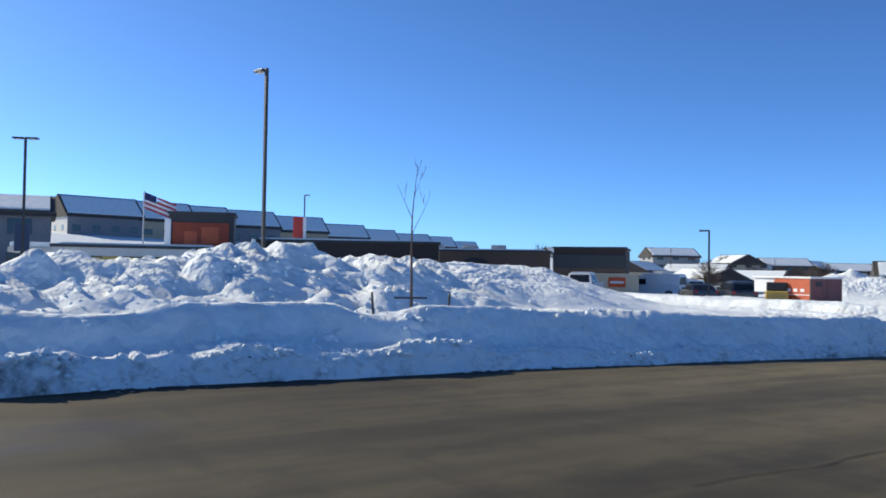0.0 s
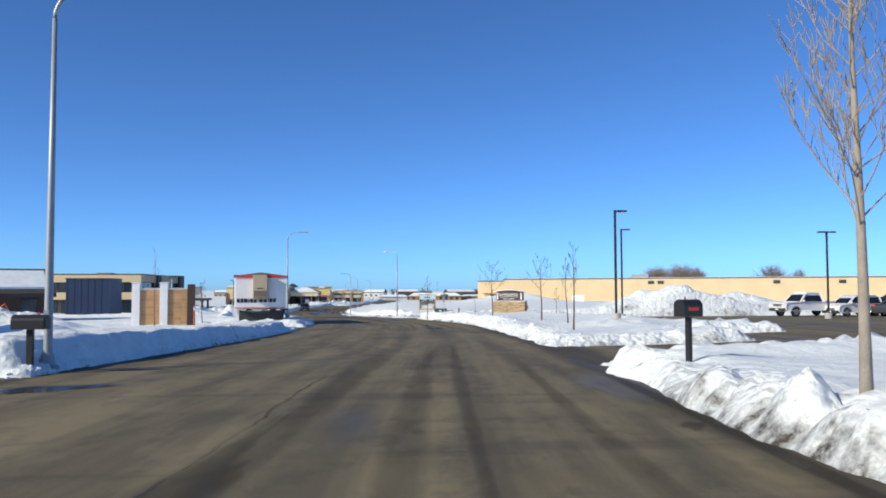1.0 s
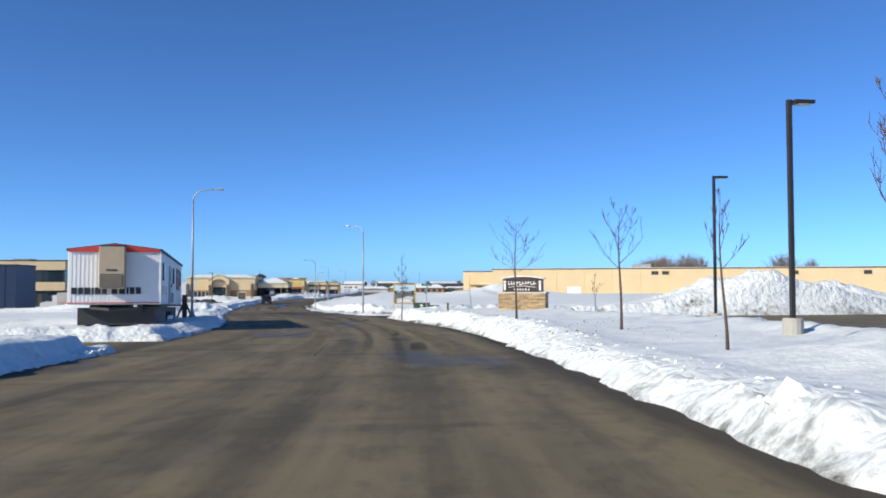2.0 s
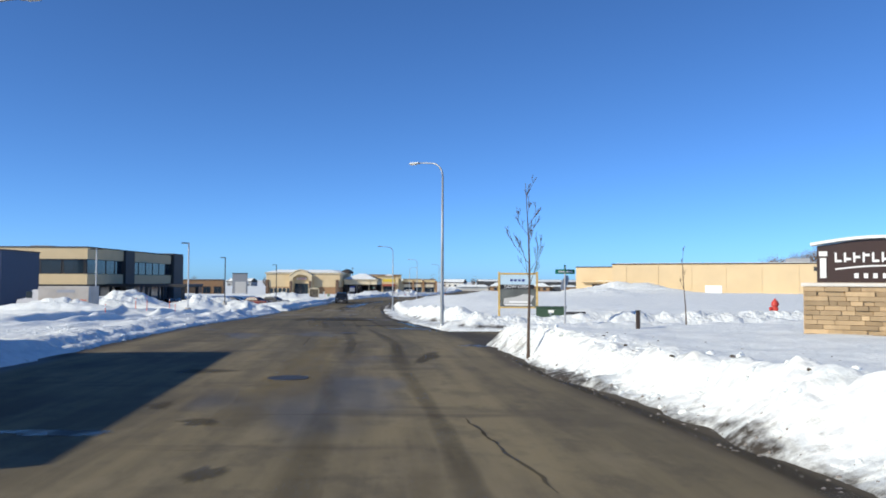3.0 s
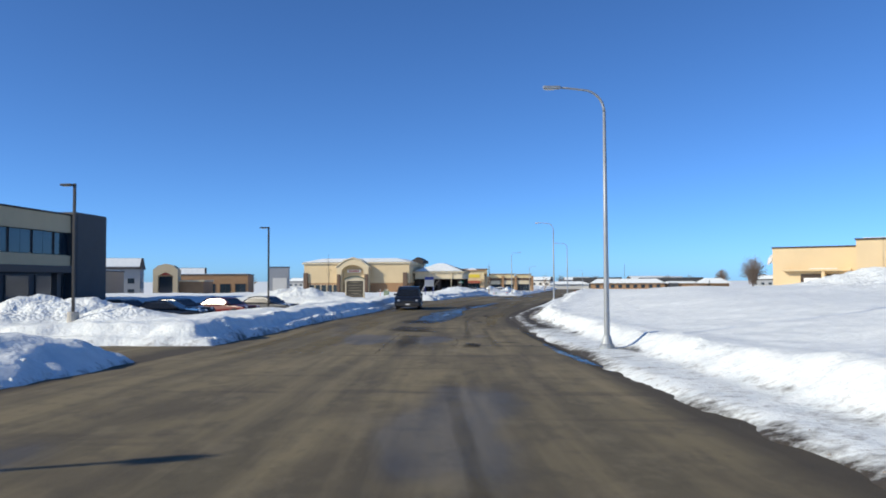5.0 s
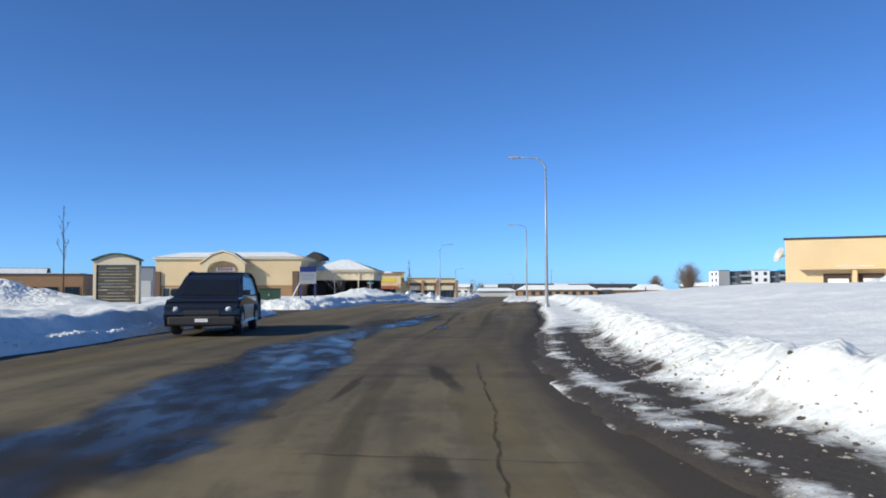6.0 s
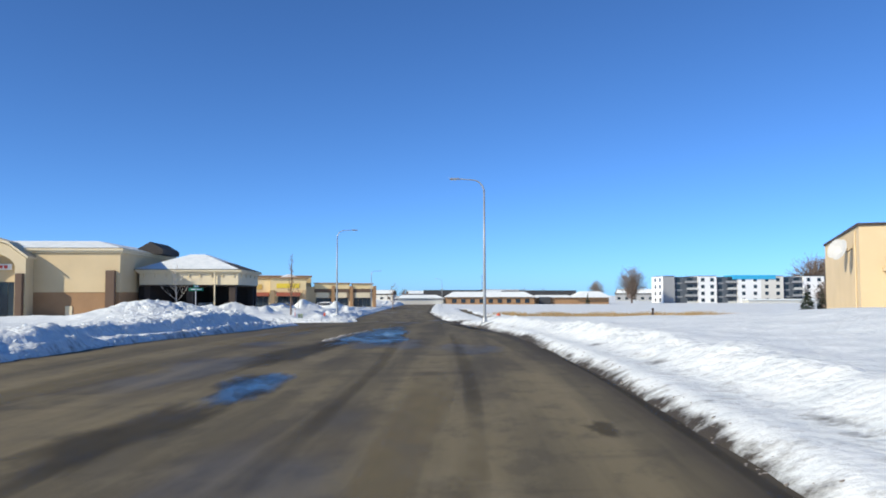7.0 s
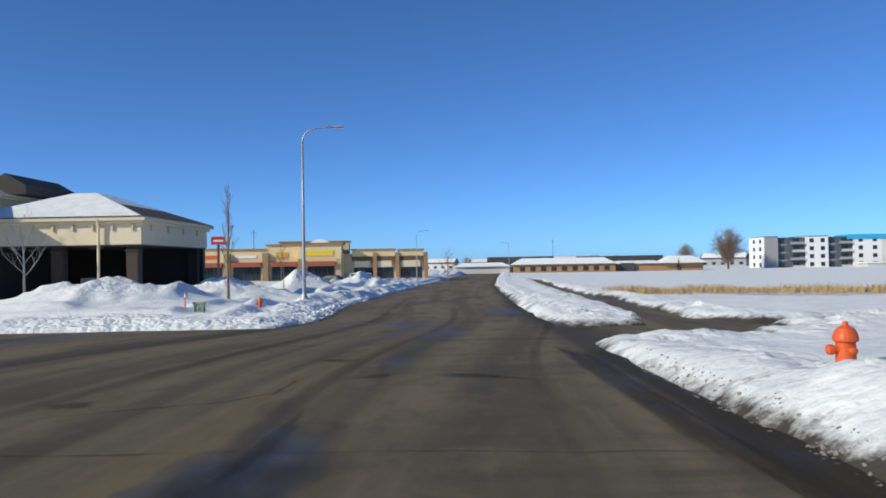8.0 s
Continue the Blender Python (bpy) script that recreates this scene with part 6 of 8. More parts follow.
def thicket(x, y, w, h, seed, z=None, n=300, mat="far_twig", label="distant rounded crown of bare twigs"):
    """A far bare crown: trunk, limbs and a mass of fine twigs with gaps."""
    rng = random.Random(seed)
    t = thing("tree", x, y, surface(x, y) if z is None else z, 0, label, "tree", "far bare trees")
    part("trunk", tube([(0, 0, -0.5), (0.1, 0, h * 0.3), (0, 0.1, h * 0.6)], [w * 0.03, w * 0.022, w * 0.01], 7), "dark_bark", t)
    bm = bmesh.new()
    lobes = [(rng.uniform(0, 6.28), rng.uniform(0.75, 1.1)) for _ in range(7)]
    for k in range(n):
        a, u = rng.uniform(0, 2 * math.pi), rng.uniform(-0.25, 1)
        r = (w / 2) * math.sqrt(max(0.05, 1 - u * u)) * rng.uniform(0.5, 1.0) * lobes[int(a / 6.2832 * 7) % 7][1]
        tip = Vector((r * math.cos(a), r * math.sin(a), h * (0.45 + 0.5 * u * lobes[(int(a * 3) + 2) % 7][1])))
        root = Vector((rng.uniform(-0.12, 0.12) * w, rng.uniform(-0.12, 0.12) * w, h * rng.uniform(0.1, 0.5)))
        mid = root.lerp(tip, 0.55) + Vector((rng.uniform(-1, 1), rng.uniform(-1, 1), 1)) * 0.05 * h
        tube([root, mid, tip], [0.007 * w, 0.0045 * w, 0.002 * w], 3, bm, False)
        for j in range(2):
            end = tip + Vector((rng.uniform(-1, 1), rng.uniform(-1, 1), rng.uniform(-0.2, 1))) * 0.1 * w
            tube([mid.lerp(tip, rng.uniform(0.2, 0.9)), end], [0.003 * w, 0.0015 * w], 3, bm, False)
    part("crown", bm, mat, t)


for k, row in enumerate(((110, 514, 13, 14.5, -5.5), (98, 520, 8, 9, -5.5), (95, 262, 11, 11.5, -3), (106, 268, 13, 12, -3), (112, 272, 9, 11, -3), (133, 262, 13, 12, -3), (142, 262, 9, 10.5, -3),
                         (215, 560, 26, 22, -5.6), (235, 575, 24, 24, -5.6), (255, 585, 22, 20, -5.6), (66, 322, 4, 5.2, -5))):
    thicket(row[0], row[1], row[2], row[3], 60 + k, row[4])


def conifer(x, y, h, seed):
    rng = random.Random(seed)
    t = thing("conifer", x, y, surface(x, y), 0, "dark green conifer in a snowy field", "tree", "conifers")
    part("trunk", tube([(0, 0, -0.4), (0, 0, h)], [0.12, 0.02], 6), "dark_bark", t)
    bm = bmesh.new()
    for k in range(150):
        f = rng.random() ** 0.8
        a, z = rng.uniform(0, 2 * math.pi), 0.25 + (h - 0.3) * f
        r = (1 - f) * h * 0.32 * rng.uniform(0.7, 1.1) + 0.1
        d, s = Vector((math.cos(a), math.sin(a), -0.25)), Vector((-math.sin(a), math.cos(a), 0))
        p = Vector((0, 0, z))
        vs = [bm.verts.new(q) for q in (p, p + d * r * 0.6 + s * r * 0.16, p + d * r, p + d * r * 0.6 - s * r * 0.16, p + d * r * 0.55 - Vector((0, 0, 0.12 * r)))]
        for i, j, m in ((0, 1, 4), (1, 2, 4), (2, 3, 4), (3, 0, 4), (0, 3, 1), (1, 3, 2)):
            bm.faces.new((vs[i], vs[j], vs[m]))
    part("crown", bm, "conifer", t)


for k, (cx, cy, ch) in enumerate(((68, 330, 4.2), (72, 332, 3.8), (82, 326, 4.4), (84, 487, 4.0), (76, 330, 3.0), (57.2, 312, 3.9), (59.4, 312.6, 3.6), (60.6, 311.8, 3.2))):
    conifer(cx, cy, ch, k)


# ---- reeds in the basin ----
def reeds():
    rng = random.Random(12)
    bm = bmesh.new()
    for k in range(9000):
        f = rng.random()
        x = 15.5 + 22 * f + rng.gauss(0, 0.5)
        y = 301 - 9.5 * f + rng.gauss(0, 2.1) + 1.2 * math.sin(f * 9)
        if math.sin(f * 25) * 0.5 + math.sin(f * 61) * 0.4 < -0.55:
            continue
        z = float(np.interp(y, _FY, _FZ)) + 0.1
        hgt, w = rng.uniform(0.18, 0.46 + 0.16 * math.sin(f * 31)), rng.uniform(0.01, 0.024)
        a = rng.uniform(0, math.pi)
        dx, dy, lx, ly = w * math.cos(a), w * math.sin(a), rng.gauss(0, 0.14), rng.gauss(0, 0.14)
        vs = [bm.verts.new(p) for p in ((x - dx, y - dy, z), (x + dx, y + dy, z), (x + lx * 0.5 + dx * 0.7, y + ly * 0.5 + dy * 0.7, z + hgt * 0.6), (x + lx * 0.5 - dx * 0.7, y + ly * 0.5 - dy * 0.7, z + hgt * 0.6), (x + lx, y + ly, z + hgt))]
        bm.faces.new(vs[:4])
        bm.faces.new((vs[3], vs[2], vs[4]))
    alone("reeds", bm, "reed", "dry tan reeds in a snowy drainage basin", "reeds", kind="stuff")


reeds()


# ---- vehicles ----
SHAPES = {
    # half width, lower body outline (y along, z), cabin outline, wheel places, wheel radius
    "suv": (0.9, [(-2.12, 0.3), (-2.24, 0.5), (-2.22, 0.74), (-2.02, 0.9), (-1.2, 1.02), (2.12, 1.04), (2.24, 0.8), (2.2, 0.32)], [(-1.36, 0.99), (-0.62, 1.5), (-0.25, 1.66), (0.6, 1.7), (1.55, 1.66), (1.95, 1.5), (2.16, 1.02)], (-1.42, 1.42), 0.36),
    "sedan": (0.9, [(-2.3, 0.36), (-2.34, 0.62), (-2.2, 0.8), (-1.05, 0.92), (1.5, 0.95), (2.3, 0.92), (2.34, 0.6), (2.3, 0.36)], [(-1.1, 0.9), (-0.35, 1.36), (0.0, 1.42), (0.8, 1.4), (1.1, 1.32), (1.75, 0.93)], (-1.4, 1.4), 0.32),
    "pickup": (0.98, [(-2.8, 0.5), (-2.85, 0.9), (-2.7, 1.1), (-1.4, 1.18), (2.75, 1.2), (2.8, 0.95), (2.78, 0.5)], [(-1.45, 1.16), (-0.8, 1.8), (-0.5, 1.88), (0.7, 1.86), (0.95, 1.18)], (-1.85, 1.75), 0.4),
    "van": (1.0, [(-2.75, 0.4), (-2.8, 0.8), (-2.6, 1.15), (-2.0, 1.25), (2.75, 1.3), (2.78, 0.4)], [(-2.1, 1.22), (-1.45, 1.95), (-1.1, 2.25), (2.6, 2.3), (2.74, 2.1), (2.76, 1.28)], (-1.8, 1.7), 0.36),
}


def vehicle(style, x, y, turn, mat, z=None, snow=False, label="", name="car"):
    hw, low, cab, axles, wr = SHAPES[style]
    zz = float(grade(np.array([x]), np.array([y]))[0]) if z is None else z
    t = thing(name, x, y, zz + 0.01, turn, label, "van" if style == "van" else "car", "parked vehicles")

    def shell(outline, w0, w1, zlo, zhi):
        bm = bmesh.new()
        prism([(p[0], p[1]) for p in outline], -1, 1, bm)
        for v in bm.verts:
            f = min(max((v.co.z - zlo) / (zhi - zlo), 0), 1)
            a, s = v.co.x, v.co.y
            v.co = Vector((s * (w0 + (w1 - w0) * f), a, v.co.z))
        bmesh.ops.bevel(bm, geom=list(bm.edges), offset=0.065, segments=3, affect="EDGES", profile=0.6)
        bmesh.ops.recalc_face_normals(bm, faces=bm.faces)
        return bm

    body = part("body", shell(low, hw, hw * 0.97, 0.4, 1.2), mat, t)
    zc = cab[0][1]
    top = max(p[1] for p in cab)
    cabin = part("cabin", shell(cab, hw * 0.95, hw * 0.76, zc, top), mat, t)
    inner = [(p[0] * 0.985, zc + 0.04 + (p[1] - zc) * 0.86) for p in cab]
    g = bmesh.new()
    ys = [p[0] for p in cab]
    f0, f1 = min(ys), max(ys)
    side = [(f0 + 0.28, zc + 0.06), (cab[1][0] + 0.12, top - 0.16), (cab[-2][0] - 0.12, top - 0.16), (f1 - 0.22, zc + 0.06)]
    if style == "van":
        side = [(-1.95, zc + 0.06), (-1.4, 1.85), (-0.75, 1.85), (-0.7, zc + 0.06)]
    for s in (-1, 1):
        w = bmesh.new()
        prism([(a, b) for a, b in side], -0.008, 0.008, w)
        for v in w.verts:
            f = (v.co.z - zc) / (top - zc)
            v.co = Vector((s * (hw * (0.95 - 0.19 * f) + 0.006) + v.co.y, v.co.x, v.co.z))
        bmesh.ops.recalc_face_normals(w, faces=w.faces)
        part("side_window", w, "car_glass", cabin)
    for a, b in ((cab[0], cab[1]), (cab[-1], cab[-2])):
        w = bmesh.new()
        n = Vector((0, -(b[1] - a[1]), (b[0] - a[0]))).normalized()
        if n.z < 0:
            n = -n
        pts = []
        for f, k in ((0.1, 0.93), (0.1, -0.93), (0.93, -0.86), (0.93, 0.86)):
            pts.append(Vector((k * hw * (0.92 - 0.12 * f), a[0] + (b[0] - a[0]) * f, a[1] + (b[1] - a[1]) * f)))
        lo = [w.verts.new(p - n * 0.01) for p in pts]
        hi = [w.verts.new(p + n * 0.014) for p in pts]
        w.faces.new(hi)
        w.faces.new(lo[::-1])
        for i in range(4):
            w.faces.new((lo[i], lo[(i + 1) % 4], hi[(i + 1) % 4], hi[i]))
        bmesh.ops.recalc_face_normals(w, faces=w.faces)
        part("windscreen", w, "car_glass", cabin)
    g.free()
    front = low[1][0]
    zf = low[2][1] - 0.12
    for s in (-1, 1):
        lamp = bmesh.new()
        bmesh.ops.create_icosphere(lamp, subdivisions=2, radius=1)
        for v in lamp.verts:
            v.co = Vector((s * hw * 0.74 + v.co.x * 0.15, front + 0.07 + v.co.y * 0.13 + 0.06 * abs(v.co.x), zf + 0.07 + v.co.z * 0.085))
        part("headlight", lamp, "headlight", body, smooth=True)
        part("tail_light", boxes((s * hw * 0.74, s * hw * 0.95, low[-2][0] - 0.1, low[-2][0] + 0.03, 0.75, 0.98), bevel=0.02), "red_paint", body)
        part("mirror", boxes((s * hw * 0.97, s * (hw * 0.97 + 0.2), cab[0][0] + 0.25, cab[0][0] + 0.36, zc + 0.05, zc + 0.2), bevel=0.03), mat, cabin)
    part("grille", boxes((-hw * 0.5, hw * 0.5, front - 0.02, front + 0.1, zf - 0.16, zf + 0.04), bevel=0.015), "frame_dark", body)
    part("bumper", boxes((-hw * 0.95, hw * 0.95, front - 0.08, front + 0.2, low[0][1] - 0.02, low[0][1] + 0.2), bevel=0.04), "frame_dark", body)
    part("plate", boxes((-0.16, 0.16, front - 0.095, front - 0.075, low[0][1] + 0.06, low[0][1] + 0.15)), "sign_white", body)
    for yy in axles:
        for s in (-1, 1):
            wh = part("wheel", lathe([(wr * 0.6, -0.11), (wr * 0.96, -0.1), (wr, -0.05), (wr, 0.05), (wr * 0.96, 0.1), (wr * 0.6, 0.11)], 20), "tyre", t)
            wh.matrix_local = pose(s * (hw - 0.1), yy, wr, 0, 90, 0)
            arch = [(wr * 1.16 * math.cos(a), wr * 1.16 * math.sin(a)) for a in [math.pi * k / 10 for k in range(11)]]
            ring = prism([(u, w) for u, w in arch] + [(u * 0.9, w * 0.9) for u, w in arch[::-1]], -0.012, 0.012)
            for v in ring.verts:
                v.co = Vector((s * (hw + 0.004) + v.co.y, v.co.x + yy, v.co.z + wr))
            part("wheel_arch", ring, "frame_dark", body)
            part("rim", lathe([(wr * 0.58, -0.125), (wr * 0.6, -0.115), (wr * 0.6, 0.115), (wr * 0.58, 0.125)], 14), "rim", wh)
    if style == "pickup":
        part("bed_floor", boxes((-hw * 0.85, hw * 0.85, 1.0, 2.7, 1.19, 1.215)), "frame_dark", body)
    if snow:
        part("snow_cap", boxes((-hw * 0.7, hw * 0.7, cab[1][0] + 0.2, cab[-2][0] - 0.1, top - 0.02, top + 0.09), bevel=0.04), "roof_snow", t, "thin cap of snow on the roof")
    return t


vehicle("suv", -10.0, 204.6, 4, "car_black", label="black sport utility vehicle driving in the oncoming lane", name="suv")
for k, (vx, vy, vt, style, mat, lab) in enumerate((
        (-20.6, 203.4, 75, "sedan", "car_grey", "dark grey sedan parked behind the snowbank"), (-22.8, 200.6, 72, "sedan", "car_red", "dark maroon sedan parked in the lot"),
        (-25.2, 198.0, 72, "sedan", "car_black", "black sedan parked in the lot"), (-27.8, 195.6, 72, "sedan", "car_grey", "dark grey sedan parked in the lot"),
        (-30.4, 193.0, 80, "sedan", "car_white", "white sedan parked in the lot"), (-33.5, 191.6, 80, "sedan", "car_grey", "grey sedan parked in the lot"),
        (-24.0, 193.2, 95, "sedan", "car_black", "black sedan parked in the lot"),
        (36.5, 84.5, -80, "pickup", "car_white", "white pickup truck parked in the cleared lot"), (39.9, 83.5, -80, "suv", "car_white", "white sport utility vehicle parked in the cleared lot"),
        (42.4, 80.6, 100, "sedan", "car_grey", "grey sedan parked in the cleared lot"), (43.2, 83.0, -85, "suv", "car_black", "black sport utility vehicle parked in the cleared lot"),
        (-52.0, 72.5, -75, "van", "car_white", "white delivery van parked in the lot"), (-50.5, 76.5, -30, "pickup", "car_white", "white pickup truck parked in the lot"),
        (-38.0, 59.8, -130, "sedan", "car_grey", "grey sedan parked in the lot"), (-35.6, 61.0, -130, "suv", "car_grey", "grey sport utility vehicle parked in the lot"),
        (-42.0, 51.3, 30, "pickup", "car_white", "white pickup truck parked in the lot"), (-39.6, 37.8, 40, "suv", "car_grey", "dark grey sport utility vehicle parked in the lot"),
        (-32.5, 176.5, 15, "suv", "car_black", "black sport utility vehicle parked by the office"), (-28.5, 181, 80, "sedan", "car_black", "black sedan parked by the office"),
        (-27.0, 184.5, 80, "sedan", "car_grey", "grey sedan parked by the office"), (-3.0, 372, 70, "suv", "car_white", "white sport utility vehicle parked by the shops"),
        (-6.5, 362, 70, "sedan", "car_black", "black sedan parked by the shops"), (-9.5, 352, 70, "suv", "car_grey", "grey sport utility vehicle parked by the shops"))):
    vehicle(style, vx, vy, vt, mat, label=lab, snow=(k % 4 == 3))


def box_truck():
    t = thing("box_truck", -28.0, 147.6, float(grade(np.array([-28.0]), np.array([147.6]))[0]), 90, "white box truck with a faint orange stripe, parked", "truck")
    part("cargo_box", boxes((-1.1, 1.1, -2.2, 2.2, 0.75, 2.5), bevel=0.03), "truck_box", t)
    part("stripe", boxes((-1.112, -1.1, -2.0, 1.9, 1.25, 1.33)), "orange_red", t)
    part("lettering", boxes((-1.112, -1.1, -1.0, 0.6, 1.95, 2.2)), "bare_alu", t)
    cab = part("cab", prism([(2.2, 0.5), (2.2, 2.2), (2.7, 2.2), (3.4, 1.45), (4.1, 1.3), (4.2, 0.5)], -1.0, 1.0), "car_white", t)
    cab.matrix_local = pose(0, 0, 0, 0, 0, 90) @ Matrix.Diagonal((1, 1, 1, 1))
    part("windscreen", boxes((2.75, 3.3, -1.012, 1.012, 1.45, 2.05), bevel=0.02), "window_glass", cab)
    part("chassis", boxes((-0.9, 0.9, -2.1, 4.0, 0.5, 0.75)), "frame_dark", t)
    for y in (-1.4, 3.2):
        for s in (-1, 1):
            wh = part("wheel", lathe([(0.24, -0.12), (0.38, -0.11), (0.4, 0), (0.38, 0.11), (0.24, 0.12)], 18), "tyre", t)
            wh.matrix_local = pose(s * 0.95, y, 0.4, 0, 90, 0)


box_truck()


def cargo_trailer():
    t = thing("cargo_trailer", -19.5, 42.2, -0.5, -8, "orange enclosed cargo trailer with a white roof, in the snow", "trailer")
    L, W, H = 3.15, 2.2, 1.62
    part("body", boxes((-1.95, -0.006, 0, W, 0.22, H), bevel=0.02), "trailer_orange", t)
    # the end's shade is painted: darker than the sunlit orange side
    part("rear_end", boxes((-0.005, 0.02, 0.02, W - 0.02, 0.24, H - 0.02), bevel=0.008), "trailer_unlit_end", t, "maroon rear doors, darkened as the unlit end")
    part("nose", boxes((-L, -1.955, 0.05, W - 0.05, 0.95, H - 0.02), bevel=0.05), "white_metal", t)
    part("nose_frame", boxes((-L, -1.96, 0.1, W - 0.1, 0.24, 0.36), bevel=0.02), "frame_dark", t)
    part("roof", boxes((-L - 0.03, 0.05, -0.04, W + 0.04, H, H + 0.09), bevel=0.03), "white_metal", t)
    part("stripe", boxes((-1.9, -0.03, -0.012, -0.001, 0.86, 0.9)), "sign_white", t)
    part("corner_trim", boxes((-0.05, 0.025, -0.025, -0.002, 0.22, H)), "frame_dark", t)
    for k in range(4):
        part("emblem", boxes((-1.62 + 0.36 * k, -1.42 + 0.36 * k, -0.012, -0.001, 1.02, 1.16)), "sign_white", t)
    part("seam", boxes((-0.002, 0.028, W / 2 - 0.015, W / 2 + 0.015, 0.26, H - 0.05)), "frame_dark", t)
    part("vent", boxes((0.018, 0.03, 0.3, 0.75, H - 0.35, H - 0.12)), "frame_dark", t)
    part("fender", boxes((-1.55, -0.75, -0.16, -0.002, 0.24, 0.36), bevel=0.04), "frame_dark", t)
    for x in (-1.35, -0.95):
        wh = part("wheel", lathe([(0.1, -0.07), (0.22, -0.06), (0.24, 0), (0.22, 0.06), (0.1, 0.07)], 16), "tyre", t)
        wh.matrix_local = pose(x, -0.07, 0.22, 90, 0, 0)
    part("tongue", tube([(-L, 0.5, 0.3), (-L - 0.9, 1.1, 0.26), (-L, 1.7, 0.3)], [0.05, 0.05, 0.05], 6), "frame_dark", t)
    s = thing("skid_loader", -21.2, 42.3, -0.42, 30, "small yellow loader half hidden behind the trailer", "loader")
    part("body", boxes((-0.5, 0.5, -0.6, 0.6, 0.35, 0.95), bevel=0.08), "yellow_paint", s)
    part("cage", boxes((-0.45, 0.45, -0.3, 0.55, 0.95, 1.35), bevel=0.06), "frame_dark", s)
    part("bucket", prism([(-0.6, 0.1), (0.6, 0.1), (0.6, 0.5), (-0.6, 0.55)], -1.1, -0.7), "frame_dark", s)
    for x in (-0.55, 0.55):
        for y in (-0.35, 0.35):
            w = part("wheel", lathe([(0.12, -0.1), (0.26, -0.09), (0.28, 0), (0.26, 0.09), (0.12, 0.1)], 14), "tyre", s)
            w.matrix_local = pose(x, y, 0.28, 0, 90, 0)


cargo_trailer()


# ---- buildings behind the lots to the left ----
def low_block(name, x, y, turn, w, d, top, mat, label, cap="charcoal", windows=0, base=None, trim=None, snow=True):
    z = float(grade(np.array([x]), np.array([y]))[0]) if base is None else base
    h = top - z
    t = thing(name, x, y, z, turn, label, "building")
    part("wall", boxes((0, w, 0, d, -0.8, h)), mat, t)
    part("parapet_cap", boxes((-0.12, w + 0.12, -0.12, d + 0.12, h, h + 0.18), bevel=0.03), cap, t)
    if snow:
        part("roof_snow", boxes((0.4, w - 0.4, 0.4, d - 0.4, h + 0.17, h + 0.3), bevel=0.04), "roof_snow", t)
    for k in range(windows):
        a = w * (k + 0.15) / windows
        wall_window(t, a, a + w / windows * 0.7, 0.5, min(2.4, h - 0.5), -0.02, panes=2)
    if trim:
        part("trim_band", boxes((-0.06, w + 0.06, -0.06, -0.001, h - 0.9, h - 0.5)), trim, t)
    return t


g = low_block("restaurant", -67.5, 51.2, 46.5, 15.5, 12, 3.1, "brown_stucco", "dark brown single-storey restaurant with rooftop units", windows=5)
for k in (3, 6.5, 9.5):
    part("rooftop_unit", boxes((k, k + 1.5, 4, 5.6, 3.6, 4.6), bevel=0.05), "grey_siding", g)
part("tan_corner", boxes((-0.02, 4.6, -0.12, -0.005, -0.6, 3.85)), "tan_stucco", g, "tan stucco corner")
ov = part("oval_sign", lathe([(1.0, -0.04), (1.0, 0.04)], 28), "frame_dark", g, "dark oval wall sign")
ov.matrix_local = pose(8.2, -0.1, 2.6, 90, 0, 0) @ Matrix.Diagonal((1.35, 0.62, 1, 1))
b2 = low_block("dark_building", -56.5, 62.6, 37.5, 6.8, 9, 3.5, "dark_brown", "dark brown flat-roofed building with a paler brown base", windows=0, snow=False)
part("brown_panel", boxes((-0.05, 6.85, -0.06, -0.004, -0.6, 2.9)), "brown_stucco", b2)
part("upper_band", boxes((-0.08, 6.88, -0.1, -0.061, 2.6, 3.9), bevel=0.02), "charcoal", b2)
wall_window(b2, 3.0, 6.2, 0.4, 2.2, -0.065, panes=3)
low_block("diner", -53.0, 30.0, 58, 13, 10, 3.05, "dark_brown", "long dark brown diner behind the snow heap", windows=6)
low_block("sign_block", -54.2, 24.6, 66, 4.2, 4, 4.75, "charcoal", "tall dark sign block with a faded red mural", snow=False)
mu = thing("mural_panel", -54.2, 24.6, 0, 66, "faded red mural panel on a dark block", "sign")
part("panel", boxes((0.25, 3.9, -0.16, -0.02, 2.0, 4.2), bevel=0.03), "awning", mu)
part("shape", boxes((1.0, 1.8, -0.19, -0.15, 2.4, 3.6), (2.1, 3.2, -0.19, -0.15, 2.8, 3.9)), "trailer_orange", mu)
part("white_column", boxes((-0.25, 0.15, -0.25, 0.15, -0.5, 4.4), bevel=0.03), "white_paint", mu)
low_block("low_shop", -51.5, 17.0, 75, 9.5, 7, 2.3, "light_siding", "low cream shop with a yellow roof trim", trim="yellow_paint", windows=3)
cp = thing("fuel_canopy", -60.5, 16.0, 0.3, 75, "flat snow-topped canopy on dark posts", "canopy")
part("deck", boxes((0, 8, 0, 6, 1.75, 2.1), bevel=0.04), "pale_grey", cp)
part("snow_cap", boxes((0.1, 7.9, 0.1, 5.9, 2.1, 2.45), bevel=0.12), "roof_snow", cp)
for x in (1, 7):
    part("post", boxes((x - 0.2, x + 0.2, 2.8, 3.2, -0.8, 1.74), bevel=0.02), "frame_dark", cp)
pr = thing("red_banner_sign", -54.5, 34.2, 0, 64, "narrow red and white banner pylon", "sign")
part("panel", boxes((-0.36, 0.36, -0.1, 0.1, 3.2, 5.05), bevel=0.03), "red_paint", pr)
